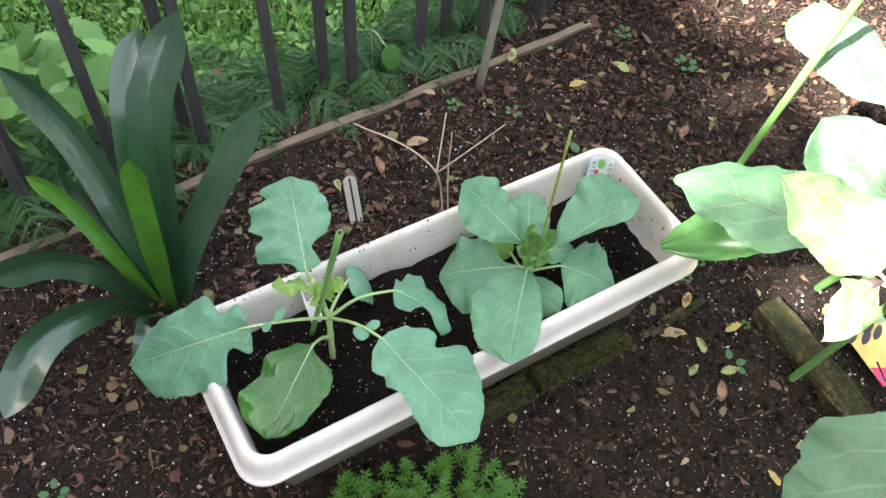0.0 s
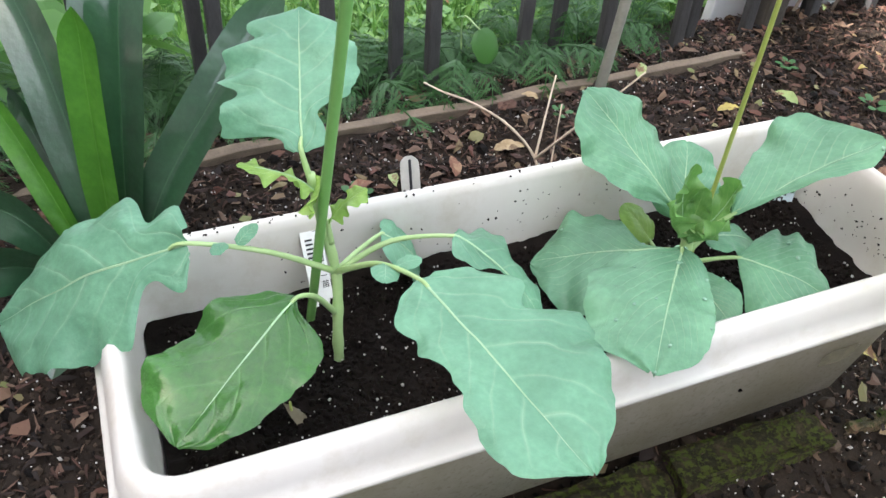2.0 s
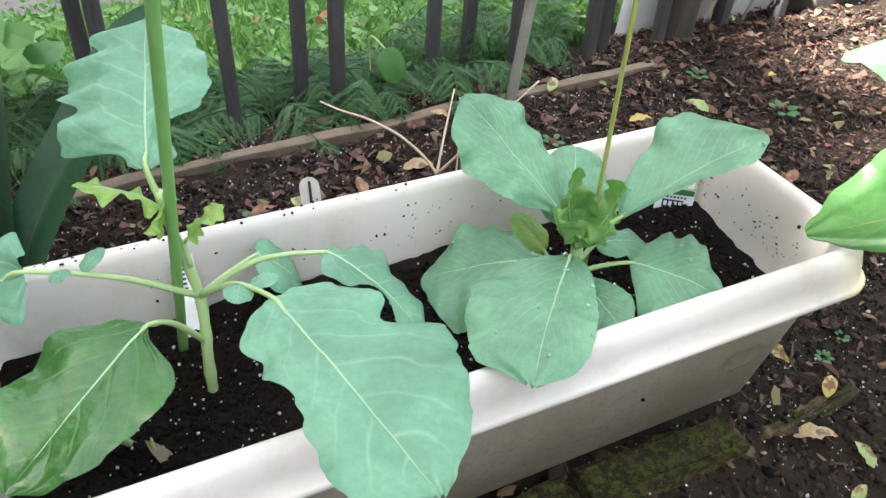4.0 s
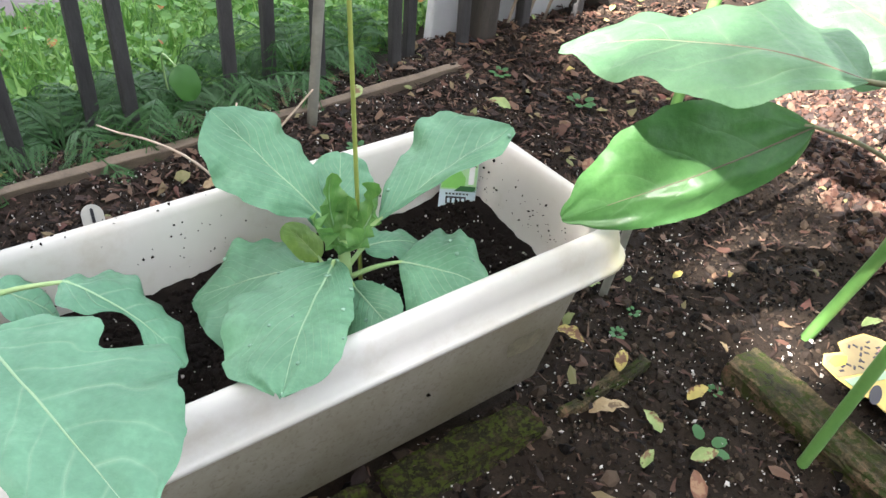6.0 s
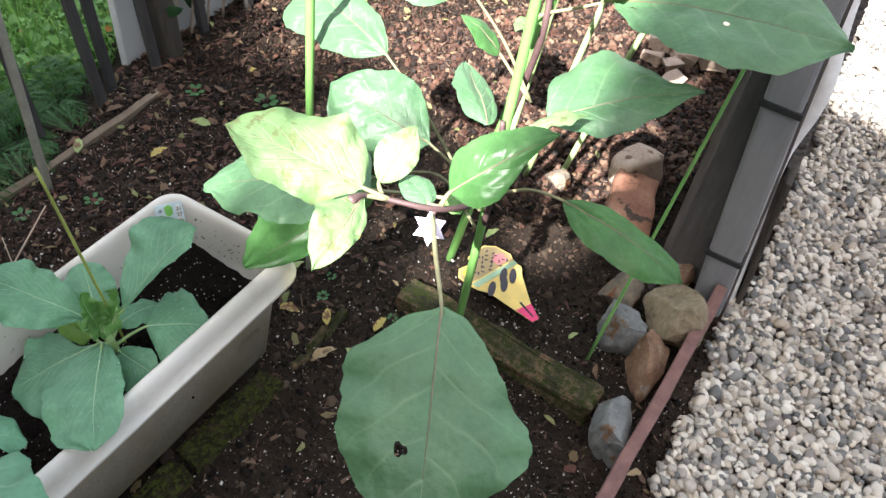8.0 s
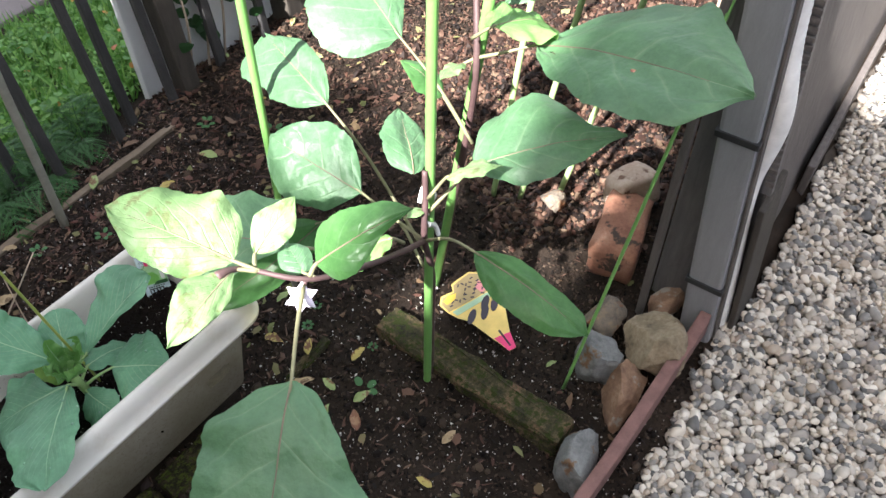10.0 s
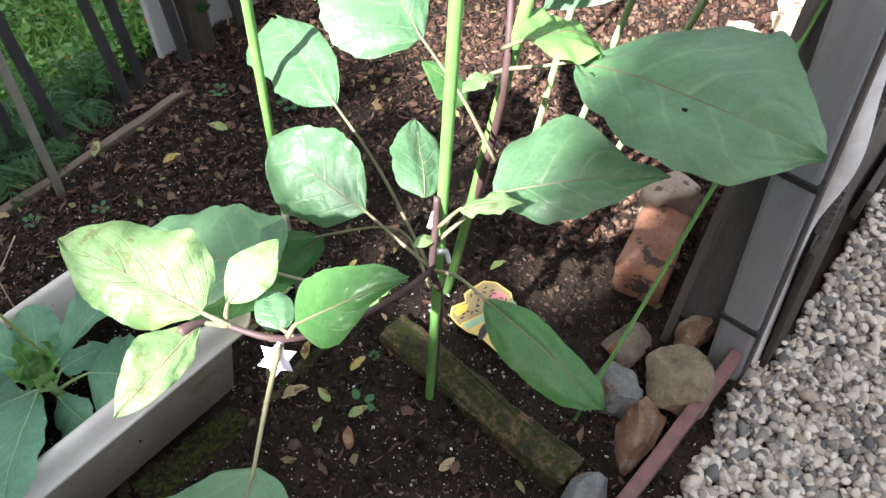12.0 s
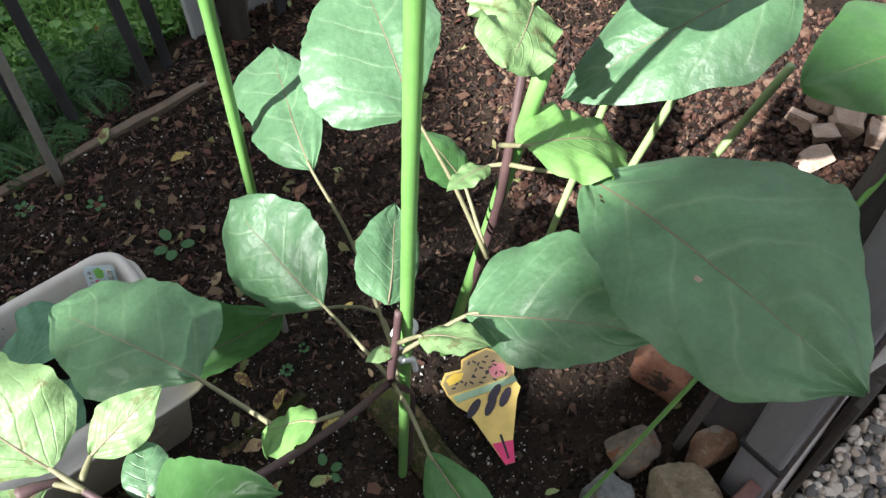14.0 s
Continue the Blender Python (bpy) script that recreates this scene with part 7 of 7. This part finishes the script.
# broccoli label behind the stem
lab = thing("plant_label", (0.002, 0.492, 0.14), "white broccoli label with black writing stuck in the planter", "label")
xa, ya, na = axes_of((0.85, 0.52, 0.0), (-0.022, 0.040, 0.055))
o = Vector((-0.004, 0.480, 0.132))
bm = bmesh.new()
card(bm, [(0, 0), (0.017, 0), (0.017, 0.090), (0, 0.090)], o, xa, ya, na)
part("card", bm, M_TAGWHITE, lab, smooth=False)
for i, ch in enumerate("ブロッコリー苗"):
    words(ch, 0.0064, o + xa * 0.0095 + ya * (0.0810 - 0.0068 * i) + na * 0.0012, xa, ya, na, M_BLACK, lab)
for i in range(6):
    bm = bmesh.new()
    card(bm, [(0.003, 0.078 - i * 0.0035), (0.0085, 0.078 - i * 0.0035), (0.0085, 0.0795 - i * 0.0035), (0.003, 0.0795 - i * 0.0035)], o, xa, ya, na, 0.0008)
    part("bar", bm, M_BLACK, lab, "small dark printed bar", smooth=False)

# eggplant label lying on the soil
lab = thing("plant_label", (0.845, 0.61, 0.015), "colourful cone-shaped eggplant label lying on the soil", "label")
xa, ya, na = axes_of((0.98, 0.14, 0.0), (-0.14, 0.98, 0.0))
xa, ya = xa * 1.05, ya * 1.12
o = Vector((0.860, 0.521, 0.020))
EDGE = [(-0.006, 0.0), (0.006, 0.0), (0.013, 0.026), (0.036, 0.074), (0.046, 0.088), (0.042, 0.102), (0.047, 0.116), (0.036, 0.140), (0.020, 0.150), (-0.004, 0.146), (-0.018, 0.142), (-0.022, 0.130), (-0.044, 0.130), (-0.054, 0.118), (-0.050, 0.100), (-0.042, 0.084), (-0.030, 0.072), (-0.016, 0.030)]
bm = bmesh.new()
card(bm, EDGE, o, xa, ya, na)
part("card", bm, M_LABELORANGE, lab, smooth=False)
bm = bmesh.new()
card(bm, [(-0.0062, 0.0), (0.0062, 0.0), (0.0132, 0.026), (-0.0142, 0.028)], o, xa, ya, na, 0.0008)
part("print", bm, M_PINK, lab, "magenta printed tip", smooth=False)
bm = bmesh.new()
card(bm, [(-0.0012, 0.006), (0.0012, 0.006), (0.0016, 0.036), (-0.0016, 0.036)], o, xa, ya, na, 0.0014)
part("slot", bm, M_BLACK, lab, "dark slot", smooth=False)
bm = bmesh.new()
card(bm, [(-0.048, 0.100), (0.042, 0.106), (0.045, 0.114), (0.034, 0.138), (0.018, 0.147), (-0.016, 0.139), (-0.022, 0.127), (-0.044, 0.126), (-0.051, 0.116)], o, xa, ya, na, 0.0008)
part("print", bm, M_LABELTAN, lab, "tan printed ground", smooth=False)
bm = bmesh.new()
card(bm, [(-0.040, 0.088), (0.044, 0.096), (0.043, 0.104), (-0.044, 0.097)], o, xa, ya, na, 0.0012)
part("print", bm, M_LABELMINT, lab, "pale mint printed band", smooth=False)
bm = bmesh.new()
card(bm, [(0.016, 0.107), (0.034, 0.109), (0.036, 0.122), (0.022, 0.128), (0.012, 0.118)], o, xa, ya, na, 0.0010)
part("print", bm, M_LABELROSE, lab, "rose printed patch", smooth=False)
bm = bmesh.new()
card(bm, [(-0.044, 0.112), (-0.028, 0.114), (-0.020, 0.124), (-0.034, 0.126), (-0.046, 0.120)], o, xa, ya, na, 0.0010)
part("print", bm, M_YELLOW, lab, "bright yellow printed patch", smooth=False)
for cx_, cy_, a_ in ((-0.022, 0.076, 0.7), (0.000, 0.074, 0.8), (0.022, 0.080, 0.8), (0.010, 0.088, 0.7)):
    ca, sa = math.cos(a_), math.sin(a_)
    bm = bmesh.new()
    card(bm, [(cx_ + ca * 0.015 * math.cos(t_) - sa * 0.0055 * math.sin(t_), cy_ + sa * 0.015 * math.cos(t_) + ca * 0.0055 * math.sin(t_)) for t_ in (2 * math.pi * q / 12 for q in range(12))], o, xa, ya, na, 0.0012 + 0.0002 * cx_ * 50)
    part("print", bm, M_LABELPURPLE, lab, "dark purple printed eggplant", smooth=False)
for i in range(39):
    x0, y0 = -0.042 + 0.0062 * (i % 13), 0.106 + 0.011 * (i // 13) + 0.004 * (i % 3)
    if i >= 13 and (x0 < -0.016 or x0 > 0.026):
        continue
    a_ = 0.9 * math.sin(i * 2.7)
    bm = bmesh.new()
    dx_, dy_ = math.cos(a_) * 0.0055, math.sin(a_) * 0.0055
    card(bm, [(x0, y0), (x0 + dx_, y0 + dy_), (x0 + dx_ - dy_ * 0.4, y0 + dy_ + dx_ * 0.4), (x0 - dy_ * 0.4, y0 + dx_ * 0.4)], o, xa, ya, na, 0.0013)
    part("bar", bm, M_LABELPURPLE, lab, "dark printed mark", smooth=False)
